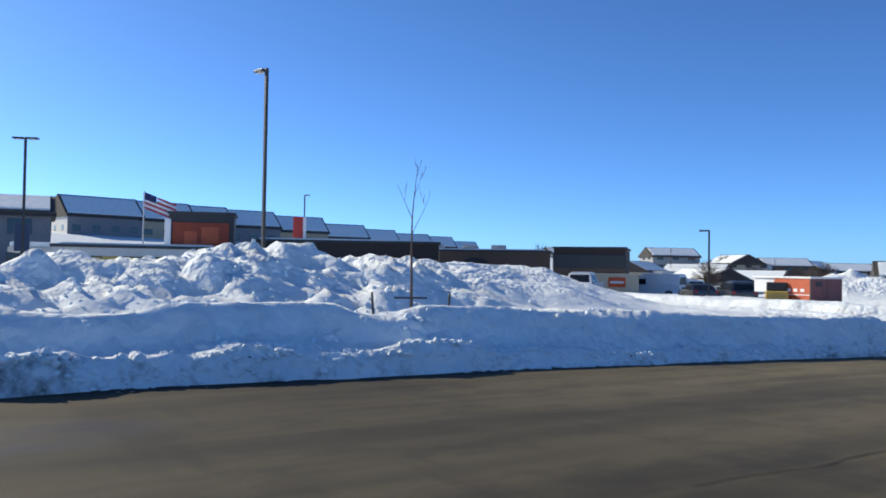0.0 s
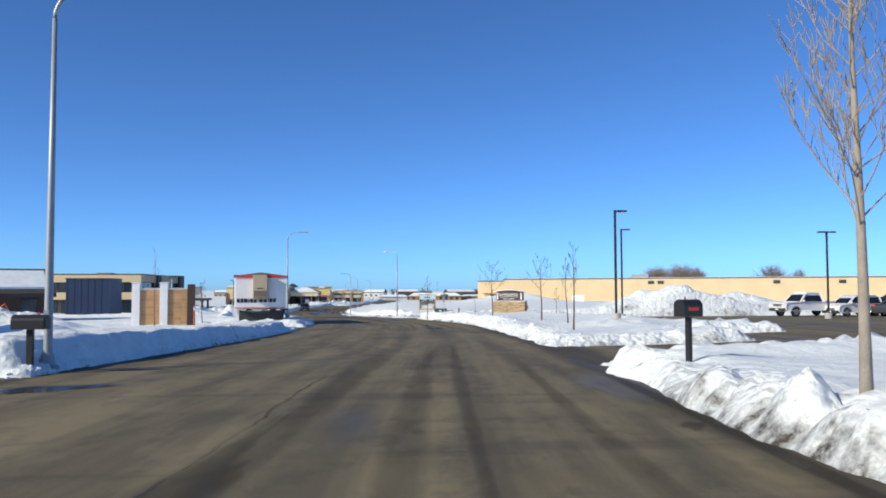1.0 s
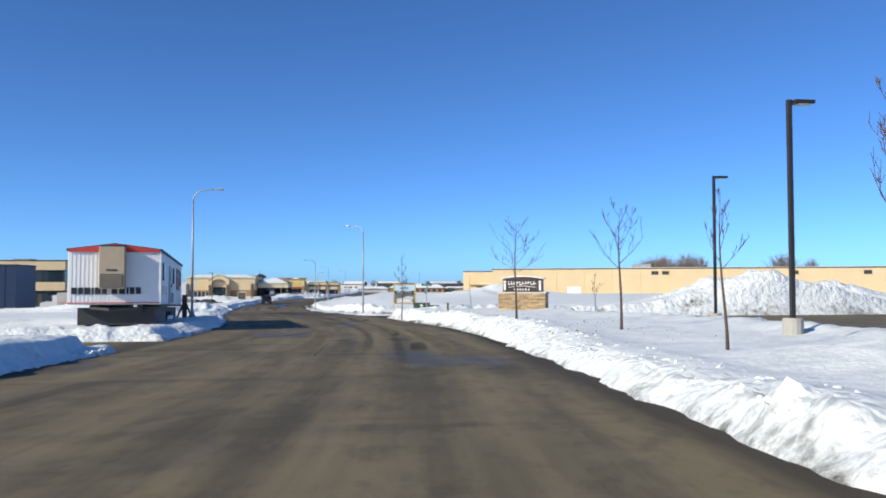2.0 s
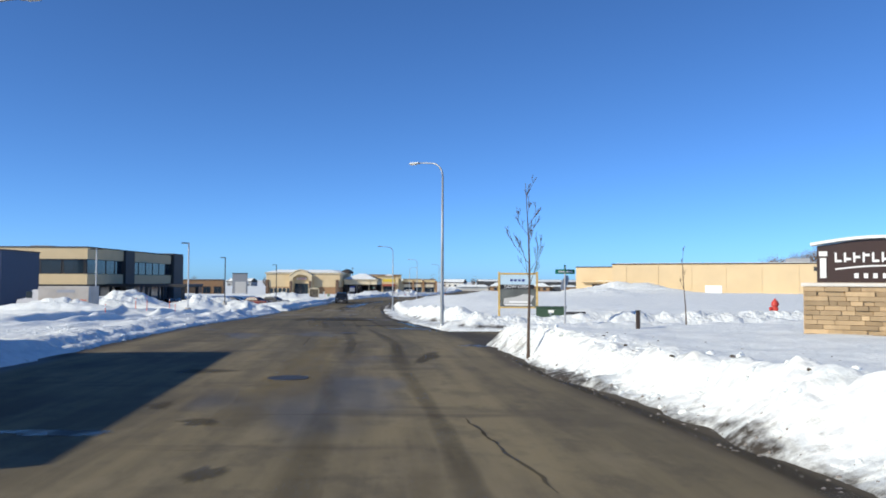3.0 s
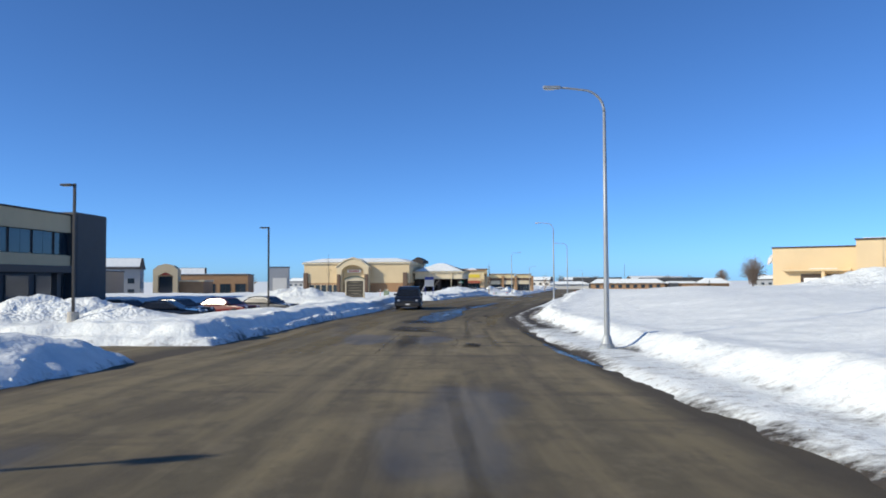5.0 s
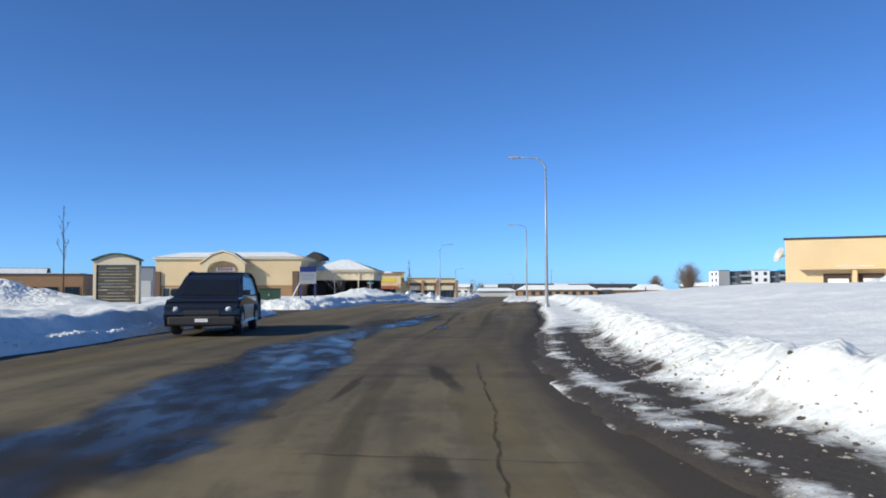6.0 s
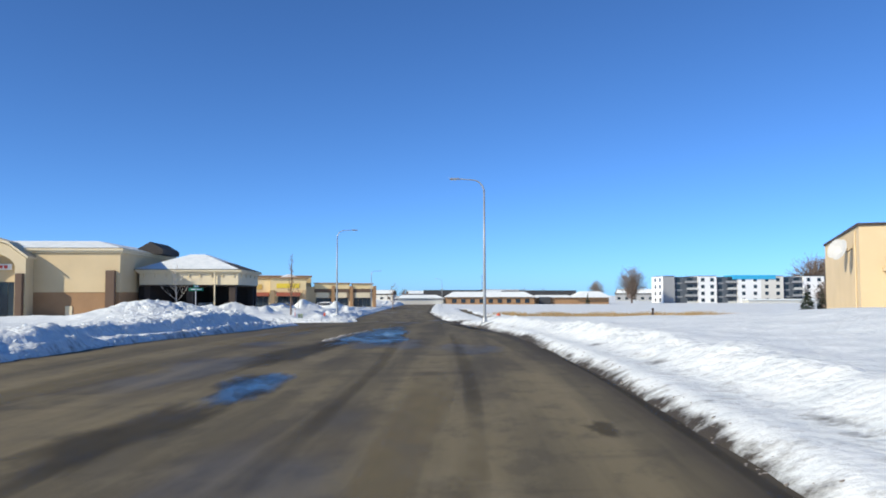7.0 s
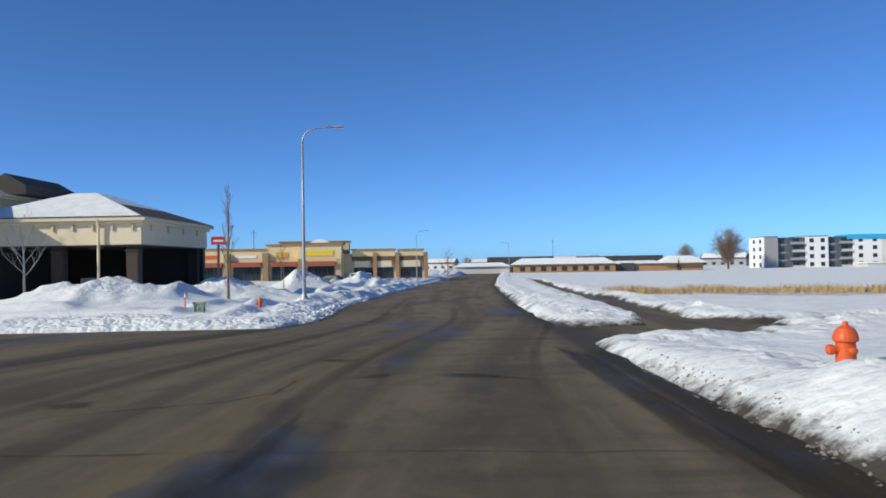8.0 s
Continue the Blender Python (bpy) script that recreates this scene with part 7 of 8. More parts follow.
part("edge_panel", boxes((0.38, 0.6, -0.1, 0.1, 3.2, 5.05), bevel=0.02), "sign_white", pr)
part("post", boxes((-0.08, 0.08, -0.06, 0.06, -0.5, 3.2)), "frame_dark", pr)
dk = thing("dark_pylon", -52.0, 15.5, 0, 76, "narrow dark navy pylon sign", "sign")
part("panel", boxes((-0.4, 0.4, -0.12, 0.12, 2.0, 3.6), bevel=0.03), "navy", dk)
part("post", boxes((-0.08, 0.08, -0.06, 0.06, -0.5, 2.0)), "frame_dark", dk)
cn = thing("storage_container", -45.3, 58.9, -0.9, 41, "beige storage container with an orange sign, on snow", "container")
part("body", boxes((-1.75, 1.75, -0.9, 0.9, 0, 2.05), bevel=0.03), "cream_trim", cn)
part("sign", boxes((-0.7, 0.7, -0.93, -0.9, 0.95, 1.75), bevel=0.01), "orange_red", cn)
part("lettering", boxes((-0.55, 0.55, -0.94, -0.925, 1.25, 1.45)), "sign_white", cn)
for k in range(10):
    part("rib", boxes((-1.7 + k * 0.37, -1.62 + k * 0.37, -0.925, -0.9, 0.1, 0.9 if -1.0 < -1.7 + k * 0.37 < 0.75 else 1.95)), "cream_trim", cn)


def flag():
    t = thing("flagpole", -58.2, 24.1, 0.2, 60, "white flagpole with a striped flag in the wind", "flag")
    part("pole", tube([(0, 0, -0.5), (0, 0, 6.3)], [0.07, 0.045], 8), "white_pole", t)
    bm = bmesh.new()

    def sheet(x0, x1, z0, z1):
        n = 10
        f, b = [], []
        for k in range(n + 1):
            x = x0 + (x1 - x0) * k / n
            y, drop = 0.12 * math.sin(3.5 * x), 0.38 * x
            f.append((bm.verts.new((x, y - 0.01, z0 - drop)), bm.verts.new((x, y - 0.01, z1 - drop))))
        for p, q in zip(f, f[1:]):
            bm.faces.new((p[0], q[0], q[1], p[1]))

    sheet(0.05, 0.85, 5.65, 6.25)
    fl = part("canton", bm, "flag_blue", t)
    for k in range(7):
        bm = bmesh.new()
        z = 5.1 + k * 0.165
        sheet(0.9 if k > 3 else 0.05, 2.2, z, z + 0.15)
        part("stripe", bm, "flag_red" if k % 2 == 0 else "sign_white", t)


flag()


def house(x, y, z, turn, w, d, wall, ridge, mat, gable_front=False, label="", far=False, group="houses on the hill", sunlit_end_mat=None):
    """A house seen from afar: walls, gabled snowy roof with dark eaves, framed windows, door."""
    t = thing("house", x, y, z, turn, label or "two-storey house with snow-covered gable roof", "house", group)
    part("wall", boxes((-w / 2, w / 2, -d / 2, d / 2, -1.5, wall)), mat, t)
    out = [(-d / 2 - 0.5, wall - 0.15), (0, ridge), (d / 2 + 0.5, wall - 0.15), (d / 2 + 0.5, wall - 0.45), (-d / 2 - 0.5, wall - 0.45)]
    r = part("roof", prism(out, -w / 2 - 0.4, w / 2 + 0.4), "roof_dark", t)
    q = bmesh.new()
    rise = (ridge - wall + 0.15) / (d / 2 + 0.5)
    for a, b in ((-d / 2 + 0.1, -0.55), (0.55, d / 2 - 0.1)):
        za, zb = ridge - abs(a) * rise, ridge - abs(b) * rise
        prism([(a, za - 0.05), (b, zb - 0.05), (b, zb + 0.16), (a, za + 0.16)], -w / 2 + 0.1, w / 2 - 0.1, q)
    q = part("roof_snow", q, "roof_snow", t)
    for ob in (r, q):
        ob.matrix_local = pose(0, 0, 0, 0, 0, 90) if not gable_front else pose(0, 0, 0)
    g = part("gable", prism([(-d / 2, wall - 0.2), (d / 2, wall - 0.2), (0, ridge - 0.25)], -w / 2 - 0.02, w / 2 + 0.02), sunlit_end_mat or mat, t)
    g.matrix_local = pose(0, 0, 0, 0, 0, 90) if not gable_front else pose(0, 0, 0)
    # paler end walls: sunlight on the gable ends put into their colour
    if sunlit_end_mat:
        for e in (-1, 1):
            part("end_wall", boxes((e * w / 2, e * (w / 2 + 0.03), -d / 2, d / 2, -1.5, wall - 0.2)), sunlit_end_mat, t, "cream gable end, paler as the sunlit side")
    n = max(2, int(w / 4))
    for k in range(n):
        a = -w / 2 + w * (k + 0.25) / n
        for z0 in ((0.6, 3.4) if wall > 4.5 else (0.7,)):
            part("window", boxes((a, a + w / n * 0.42, -d / 2 - 0.05, -d / 2 + 0.02, z0, z0 + 1.3), bevel=0.02), "window_glass", t)
    for z0 in ((0.6, 3.4) if wall > 4.5 else (0.7,)):
        for yy in (-d / 4, d / 6):
            part("window", boxes((w / 2 - 0.02, w / 2 + 0.05, yy - 0.6, yy + 0.6, z0, z0 + 1.3)), "window_glass", t)
            part("window", boxes((-w / 2 - 0.05, -w / 2 + 0.02, yy - 0.6, yy + 0.6, z0, z0 + 1.3)), "window_glass", t)
    return t


# darker long walls and cream ends paint the shaded and sunlit sides
for k, (hx, hy, tn, w, mat) in enumerate(((-195, 53.4, 62, 17, "pale_grey"), (-197, 68, 60, 14, "grey_siding"), (-203, 80, 58, 14, "grey_siding"), (-208, 95, 54, 15, "beige_siding"),
                                          (-215.5, 114, 50, 15, "light_siding"), (-231.6, 137, 48, 17, "beige_siding"), (-243.5, 157, 46, 17, "beige_siding"), (-257.8, 181, 44, 19, "beige_siding"),
                                          (-276, 207, 44, 18, "grey_siding"), (-292, 233, 44, 18, "beige_siding"))):
    house(hx, hy, float(grade(np.array([hx]), np.array([hy]))[0]), tn + 36, w, 11, 4.2, 8.9, ("house_grey", "beige_siding", "grey_siding")[k % 3], sunlit_end_mat="light_siding", label="two-storey hillside house with snow-covered gable roof")
house(-79.5, 15.5, 0.3, 80, 13, 9, 5.4, 7.0, "house_grey", label="tall grey shed with a snowy gable roof", group="")
for k, (hx, hy, turn, w, mat, tall) in enumerate((
        (-137.4, 173.2, 20, 16, "light_siding", False), (-155.7, 209.8, 62, 15, "grey_siding", True), (-134.5, 194.4, 16, 17, "beige_siding", False), (-137.7, 216.4, 58, 18, "pale_grey", True),
        (-111.1, 180.1, 13, 20, "light_siding", False), (-136.7, 240.5, 55, 15, "brown_stucco", True), (-136.2, 258.0, 8, 14, "grey_siding", True), (-131.2, 266.3, 52, 18, "light_siding", True),
        (-127.5, 279.2, 5, 15, "grey_siding", True), (-109.7, 162.9, 60, 22, "light_siding", False), (-123.3, 292.0, 3, 16, "beige_siding", True), (-115.0, 306.2, 46, 18, "pale_grey", True),
        (-222.4, 251.7, 22, 18, "grey_siding", True), (-239.3, 249.5, 70, 18, "pale_grey", True))):
    gz = float(grade(np.array([hx]), np.array([hy]))[0])
    house(hx, hy, gz + (1.2 if tall else 0), turn, w, 10, 4.6 if tall else 3.4, 7.2 if tall else 5.9, mat, gable_front=(k % 3 == 0), label="low house with deep snow on its roof", group="houses beyond the lots")
for k, (tx, ty, tw, tt) in enumerate(((-100, 150, 9, 7), (-112, 165, 8, 6), (-90, 170, 9, 6), (-140, 215, 10, 8), (-120, 200, 9, 7), (-128, 250, 9, 8), (-150, 150, 8, 8), (-98, 190, 8, 6))):
    thicket(tx, ty, tw, tt, 90 + k, n=150, mat="dark_bark")

# workshops with snowy sheds in front of the office
for k, (sx, sy, w, d, top, mat) in enumerate(((-38.5, 99, 8, 7, 2.4, "charcoal"), (-27.6, 90.0, 5.5, 6, 2.3, "dark_brown"))):
    z = float(grade(np.array([sx]), np.array([sy]))[0])
    house(sx, sy, z, 28, w, d, top - z - 1.3, top - z + 0.5, mat, label="dark workshop shed with a snowy roof", group="workshop sheds")
lf = thing("tracked_lift", -25.6, 82.0, -1.3, 30, "orange-red tracked lift parked by the shed", "machine")
lf.scale = (0.7, 0.7, 0.7)
part("track", boxes((-1.0, 1.0, -0.6, -0.25, 0, 0.55), bevel=0.12), "frame_dark", lf)
part("track", boxes((-1.0, 1.0, 0.25, 0.6, 0, 0.55), bevel=0.12), "frame_dark", lf)
part("body", boxes((-0.9, 0.7, -0.5, 0.5, 0.55, 1.25), bevel=0.08), "hydrant_orange", lf)
part("boom", tube([(0.4, 0, 1.2), (1.6, 0, 2.0), (2.2, 0, 1.0)], [0.12, 0.1, 0.08], 6), "hydrant_orange", lf)

# shops and houses behind the parked cars
ar = thing("arched_portal", -59.2, 274.7, -4.1, 12, "tan stucco arched portal with brown base", "building")
part("frame", prism([(-2, -0.5), (-2, 4.6), (-1.2, 5.3), (0, 5.6), (1.2, 5.3), (2, 4.6), (2, -0.5), (1.2, -0.5), (1.2, 3.6), (0, 4.2), (-1.2, 3.6), (-1.2, -0.5)], 0, 3), "cream_stucco", ar)
part("glazing", boxes((-1.15, 1.15, 0.5, 0.6, -0.5, 3.5)), "window_glass", ar)
part("sign", boxes((-0.9, 0.9, 0.3, 0.42, 3.7, 4.1)), "red_paint", ar)
part("side_wall", boxes((2.005, 6, 1, 12, -0.5, 2.6)), "brown_band", ar)
part("side_cap", boxes((2.005, 6.2, 0.8, 12.2, 2.6, 2.85)), "cream_trim", ar)
house(-106.9, 350.3, -5.3, 20, 16, 12, 7.6, 10.2, "grey_siding", label="three-storey grey house with a snowy roof", group="houses beyond the bank")
house(-88, 352, -5.3, 20, 12, 10, 5.0, 7.5, "light_siding", label="pale house with a snowy roof", group="houses beyond the bank")
gb = low_block("grey_kiosk", -60.6, 339.5, 12, 4.8, 5, 1.95, "grey_siding", "boxy grey building with pale front panel", snow=False, base=-5.1)
part("pale_panel", boxes((0.9, 4.4, -0.08, -0.005, 0.4, 4.4)), "light_siding", gb)
low_block("brick_shops", -72, 300, 12, 18, 12, -0.2, "brown_band", "low brown brick shops with snowy roof", windows=6, base=-4.4)
low_block("store_row", -92, 262, 12, 26, 14, 0.2, "beige_siding", "long low beige store row with snowy roof", windows=7, base=-3.9)
pole = thing("pole_sign", -16.7, 339, -4.9, 10, "red sign box on a tall pole", "sign")
part("panel", boxes((-0.75, 0.75, -0.15, 0.15, 4.9, 5.75), bevel=0.03), "red_paint", pole)
part("lettering", boxes((-0.5, 0.5, -0.165, -0.148, 5.2, 5.4)), "sign_white", pole)
part("post", boxes((-0.12, 0.12, -0.1, 0.1, -0.5, 4.9)), "charcoal", pole)
for k, (ux, uy, uh) in enumerate(((-30, 430, 11), (-40, 380, 9), (60, 560, 12), (-120, 330, 12), (180, 620, 14), (-140, 190, 9), (-118, 205, 8))):
    t = thing("utility_pole", ux, uy, surface(ux, uy), 20 * k, "weathered wooden utility pole", "utility pole", "far utility poles")
    part("pole", tube([(0, 0, -0.5), (0, 0, uh)], [0.11, 0.07], 7), "dark_bark", t)
    part("crossarm", boxes((-0.8, 0.8, -0.04, 0.04, uh - 0.8, uh - 0.72)), "dark_bark", t)

# far skyline beyond the street's end
for k in range(14):
    fx, fy = -180 + 34 * k, 640 + 40 * ((k * 7) % 5)
    house(fx, fy, -5.6, 15 * (k % 5) - 30, 18 + 3 * (k % 3), 11, 4.0, 6.5, ("light_siding", "grey_siding", "beige_siding")[k % 3], label="distant low house with a snowy roof", group="far houses")
    thicket(fx + 16, fy + 12, 9, 8, 120 + k, z=-5.6, n=90)


# ---- road surface: puddles, repairs, slush ----
def blot(name, x, y, a, b, turn, seed, mat, lift, label, category, group, ragged=0.25, boxy=False):
    """A thin flat patch with an uneven rim that lies on the road."""
    rng = random.Random(seed)
    bm = bmesh.new()
    c, s = math.cos(radians(turn)), math.sin(radians(turn))
    n, ph = 44, [rng.uniform(0, 6.3) for _ in range(5)]

    def at(u, v):
        px, py = x + u * c - v * s, y + u * s + v * c
        return bm.verts.new((px, py, float(grade(np.array([px]), np.array([py]))[0]) + lift))

    rings = []
    for f in (0.55, 1.0):
        ring = []
        for k in range(n):
            t = 2 * math.pi * k / n
            r = f * (1 + ragged * sum(math.sin((j + 2) * t + ph[j]) / (j + 1.5) for j in range(5)) * 0.55 + ragged * 0.3 * rng.uniform(-1, 1) * (f > 0.6))
            u, v = math.cos(t), math.sin(t)
            if boxy:
                m = max(abs(u), abs(v))
                u, v, r = u / m, v / m, f * (1 + 0.04 * rng.uniform(-1, 1))
            ring.append(at(a * r * u, b * r * v))
        rings.append(ring)
    mid = at(0, 0)
    for k in range(n):
        j = (k + 1) % n
        bm.faces.new((mid, rings[0][k], rings[0][j]))
        bm.faces.new((rings[0][k], rings[1][k], rings[1][j], rings[0][j]))
    ob = alone(name, bm, mat, label, category, group)
    ob.data.attributes.new("grit", "FLOAT", "POINT")
    ob.data.attributes["grit"].data.foreach_set("value", [0.68] * n + [0.0] * n + [0.75])
    return ob


for k, row in enumerate(((-6.3, 188.0, 0.45, 0.8, 0), (-4.75, 208.3, 0.55, 3.6, -10), (-3.9, 213.2, 0.32, 2.2, -12), (-3.55, 206.2, 0.2, 1.0, -8), (-2.2, 230.2, 0.5, 2.5, -8),
                         (3.3, 114.8, 0.24, 2.2, 9), (2.6, 119.6, 0.18, 4.2, 9), (-1.5, 169.2, 0.1, 2.0, 6),
                         (-1.05, 164.5, 0.14, 2.6, 6), (7.0, 107.3, 3.4, 0.55, -6), (3.4, 110.2, 1.5, 0.9, -30), (5.35, 97.6, 0.5, 0.4, 0), (0.5, 83.6, 0.55, 0.24, 4), (-5.4, 35.6, 1.2, 0.6, 20))):
    blot("puddle", *row, 200 + k, "wet", 0.006, "dark meltwater puddle on the road", "puddle", "meltwater puddles", 0.45)
for k, row in enumerate(((2.8, 119.0, 0.11, 3.0, 8), (3.2, 115.3, 0.17, 2.0, 5), (-1.3, 166.5, 0.12, 2.6, 6), (-2.2, 230.3, 0.4, 2.0, -8), (-6.2, 200.5, 0.5, 2.0, 4), (-6.5, 195.4, 0.45, 2.6, 6), (0.9, 248.0, 0.6, 2.6, -9), (-5.2, 207.0, 0.22, 1.2, -10))):
    blot("puddle", *row, 260 + k, "meltwater", 0.0085, "clear meltwater that mirrors the sky", "puddle", "meltwater puddles", 0.4)


def wet_sheet(rows, seed):
    """A long film of meltwater between two uneven edges; rows of y, left edge, right edge."""
    rng = random.Random(seed)
    y0, y1 = rows[0][0], rows[-1][0]
    n = int((y1 - y0) / 0.3)
    co, grit, quads = [], [], []
    for k in range(n + 1):
        y = y0 + (y1 - y0) * k / n
        a = float(np.interp(y, [r[0] for r in rows], [r[1] for r in rows])) + 0.12 * math.sin(1.1 * y) + rng.uniform(-0.08, 0.08)
        b = float(np.interp(y, [r[0] for r in rows], [r[2] for r in rows])) + 0.15 * math.sin(0.8 * y + 2) + rng.uniform(-0.08, 0.08)
        for j, f in enumerate((0, 0.12, 0.5, 0.88, 1)):
            px = a + (b - a) * f
            co.append((px, y, float(grade(np.array([px]), np.array([y]))[0]) + 0.0055))
            grit.append((0.1, 0.62, 0.85, 0.62, 0.1)[j] * min(1.0, 6 * k / n, 2 * (n - k) / n))
    for k in range(n):
        for j in range(4):
            i = k * 5 + j
            quads.append((i, i + 1, i + 6, i + 5))
    me = bpy.data.meshes.new("wet_sheet")
    me.from_pydata(co, [], quads)
    me.materials.append(M["wet"])
    me.attributes.new("grit", "FLOAT", "POINT").data.foreach_set("value", grit)
    return tagged(new("puddle", me), "long shallow sheet of dark meltwater on the road", "puddle", "meltwater puddles")


wet_sheet(((186.0, -7.7, -6.4), (189, -7.9, -5.9), (192, -8.1, -5.5), (195, -7.9, -5.5), (199, -7.7, -5.6), (202, -7.1, -5.5), (206, -6.3, -5.3), (209, -5.9, -5.2)), 71)
wet_sheet(((239, -1.8, 0.5), (243, -1.0, 1.15), (246, -0.75, 1.4), (249, -0.3, 1.65), (253, 0.3, 2.0), (257, 1.1, 2.3), (262, 1.9, 2.65)), 72)
# x, y, half width, half length, turn, square-cut
for k, (px, py, pa, pb, turn, cut) in enumerate((
        (4.1, 70.8, 0.46, 0.3, -3, True), (2.3, 70.65, 0.38, 0.26, 0, False), (4.38, 67.6, 0.25, 2.1, -6, True), (5.6, 69.4, 0.42, 0.17, -2, False), (0.6, 75.1, 0.17, 1.9, -18, False), (4.35, 74.6, 0.12, 2.0, -4, False),
        (-2.0, 28.7, 0.32, 3.6, -8, False), (-0.56, 27.1, 0.6, 0.22, 8, False), (0.66, 26.1, 0.5, 0.36, 20, False), (2.75, 31.0, 0.14, 0.4, -10, False),
        (4.1, 93.6, 0.26, 1.9, -8, False), (0.1, 90.0, 0.65, 0.42, 0, False), (0.8, 85.6, 0.24, 0.36, 0, False), (1.65, 84.3, 0.25, 0.25, 0, False), (2.4, 81.8, 0.16, 0.36, 0, False),
        (-2.3, 130.2, 2.75, 5.9, 5, True), (-1.2, 126.0, 2.2, 1.4, 5, True), (-0.5, 115.9, 0.22, 0.12, 0, False), (0.81, 117.2, 0.2, 0.14, 0, False),
        (-3.95, 170.0, 0.32, 1.35, 0, True), (-3.95, 170.4, 0.2, 1.2, 4, False), (-6.4, 173.2, 0.42, 5.0, 4, False), (-2.1, 169.8, 0.12, 0.26, 0, False),
        (-3.95, 193.4, 0.22, 1.5, 4, False), (-4.2, 187.2, 0.25, 0.75, 2, False), (-5.2, 192.0, 0.11, 1.2, -6, False), (-2.54, 212.0, 0.12, 1.4, -4, False),
        (1.72, 226.05, 0.2, 0.5, -6, False), (4.55, 249.8, 0.16, 0.7, 0, False), (3.9, 263.3, 0.58, 0.2, -30, False), (2.7, 263.5, 0.24, 0.3, 0, False), (2.0, 259.5, 0.12, 1.2, -4, False), (-0.36, 261.6, 0.25, 0.36, 0, False), (2.0, 265.6, 0.36, 0.22, 0, False))):
    blot("road_repair", px, py, pa, pb, turn, 300 + k, "damp" if cut and pa > 2 else "patch", 0.0045 + 0.0005 * (k % 3), "dark asphalt repair patch in the road", "road patch", "asphalt repairs", 0.5, boxy=cut)
for k, row in enumerate(((-7.2, 181.2, 1.0, 2.6, 4), (-6.7, 179.2, 0.9, 1.0, 5), (-7.2, 187.6, 1.6, 1.8, 5), (-3.0, 171.7, 0.5, 0.4, 0),
                         (1.6, 114.5, 1.1, 1.0, 10), (-5.0, 209.0, 1.3, 4.5, -8), (-3.9, 213.0, 0.6, 2.6, -14), (5.55, 262.6, 0.28, 4.2, -4), (5.3, 256.0, 0.3, 2.8, -4), (-1.6, 238.5, 0.8, 6.0, -10), (-2.9, 226.6, 0.5, 3.0, -8))):
    blot("damp_stain", *row, 400 + k, "damp", 0.003, "dark damp stain on the drying asphalt", "damp stain", "damp stains", 0.4)

for k, row in enumerate(((7.2, 107.3, 1.2, 0.2, -14), (9.8, 107.0, 1.5, 0.26, -4), (13.4, 107.0, 2.0, 0.22, 2))):
    blot("ice_sheet", *row, 460 + k, "pale_ice", 0.012, "pale refrozen slush at the edge of the side street", "ice", "refrozen slush", 0.5)


def road_mid(y):
    return float(road_left(y) + road_right(y)) / 2


def streak(y0, y1, shift, half, seed, mat, label, lift=0.0022, name="tyre_streak", edge=False):
    """A long soft-edged band along the lane, shift metres to the right of the road's middle or of its right edge."""
    rng = random.Random(seed)
    n = max(6, int((y1 - y0) / 0.6))
    co, grit, quads = [], [], []
    for k in range(n + 1):
        f = k / n
        y = y0 + (y1 - y0) * f
        x = (float(road_right(y)) if edge else road_mid(y)) + shift + 0.06 * math.sin(0.16 * y + seed)
        w = half * (1 + 0.25 * math.sin(0.35 * y + 2 * seed) + rng.uniform(-0.1, 0.1))
        for j in range(5):
            u = (j - 2) / 2
            px = x + u * w
            co.append((px, y, float(grade(np.array([px]), np.array([y]))[0]) + lift))
            grit.append((0.72, 0.6, 0.0)[abs(j - 2)] * min(1.0, 5 * f, 5 * (1 - f)))
    for k in range(n):
        for j in range(4):
            i = k * 5 + j
            quads.append((i, i + 1, i + 6, i + 5))
    me = bpy.data.meshes.new(name)
    me.from_pydata(co, [], quads)
    me.materials.append(M[mat])
    me.attributes.new("grit", "FLOAT", "POINT").data.foreach_set("value", grit)
    ob = new(name, me)
    ob.parent, ob["label"] = road, label
    return ob


for k, row in enumerate(((18, 48, 2.35, 0.12), (20, 46, 1.75, 0.2), (22, 42, 3.7, 0.16), (24, 44, 0.5, 0.3), (60, 84, 2.1, 0.14), (62, 90, 1.2, 0.18), (76, 100, 2.5, 0.16), (92, 108, 1.3, 0.16), (94, 112, 2.5, 0.16),
                         (110, 128, 2.2, 0.13), (111, 128, 3.25, 0.14), (112, 124, 1.45, 0.16), (110, 122, 0.6, 0.16), (138, 160, 2.2, 0.15), (172, 196, 2.75, 0.14), (168, 182, 3.6, 0.16), (200, 222, 2.2, 0.12), (204, 226, 3.6, 0.14),
                         (222, 250, 1.9, 0.16), (224, 250, 3.6, 0.14), (256, 290, 0.9, 0.14), (258, 300, 3.6, 0.14), (260, 300, -1.6, 0.2))):
    streak(*row, 500 + k, "track", "dark tyre streak along the lane")
for k, row in enumerate(((166, 190, -2.2, 0.5), (164, 186, -4.0, 0.4), (182, 200, 4.0, 0.35), (186, 214, -3.4, 0.6), (64, 80, 3.2, 0.3), (66, 80, -0.4, 0.3), (112, 124, 0.2, 0.3), (206, 236, -2.6, 0.6), (208, 232, 3.0, 0.3), (240, 262, -2.8, 0.5), (252, 276, 0.6, 0.4), (84, 104, 0.6, 0.5))):
    streak(*row, 540 + k, "salt_dust", "pale dried salt dust along the lane", 0.0014, "salt_streak")
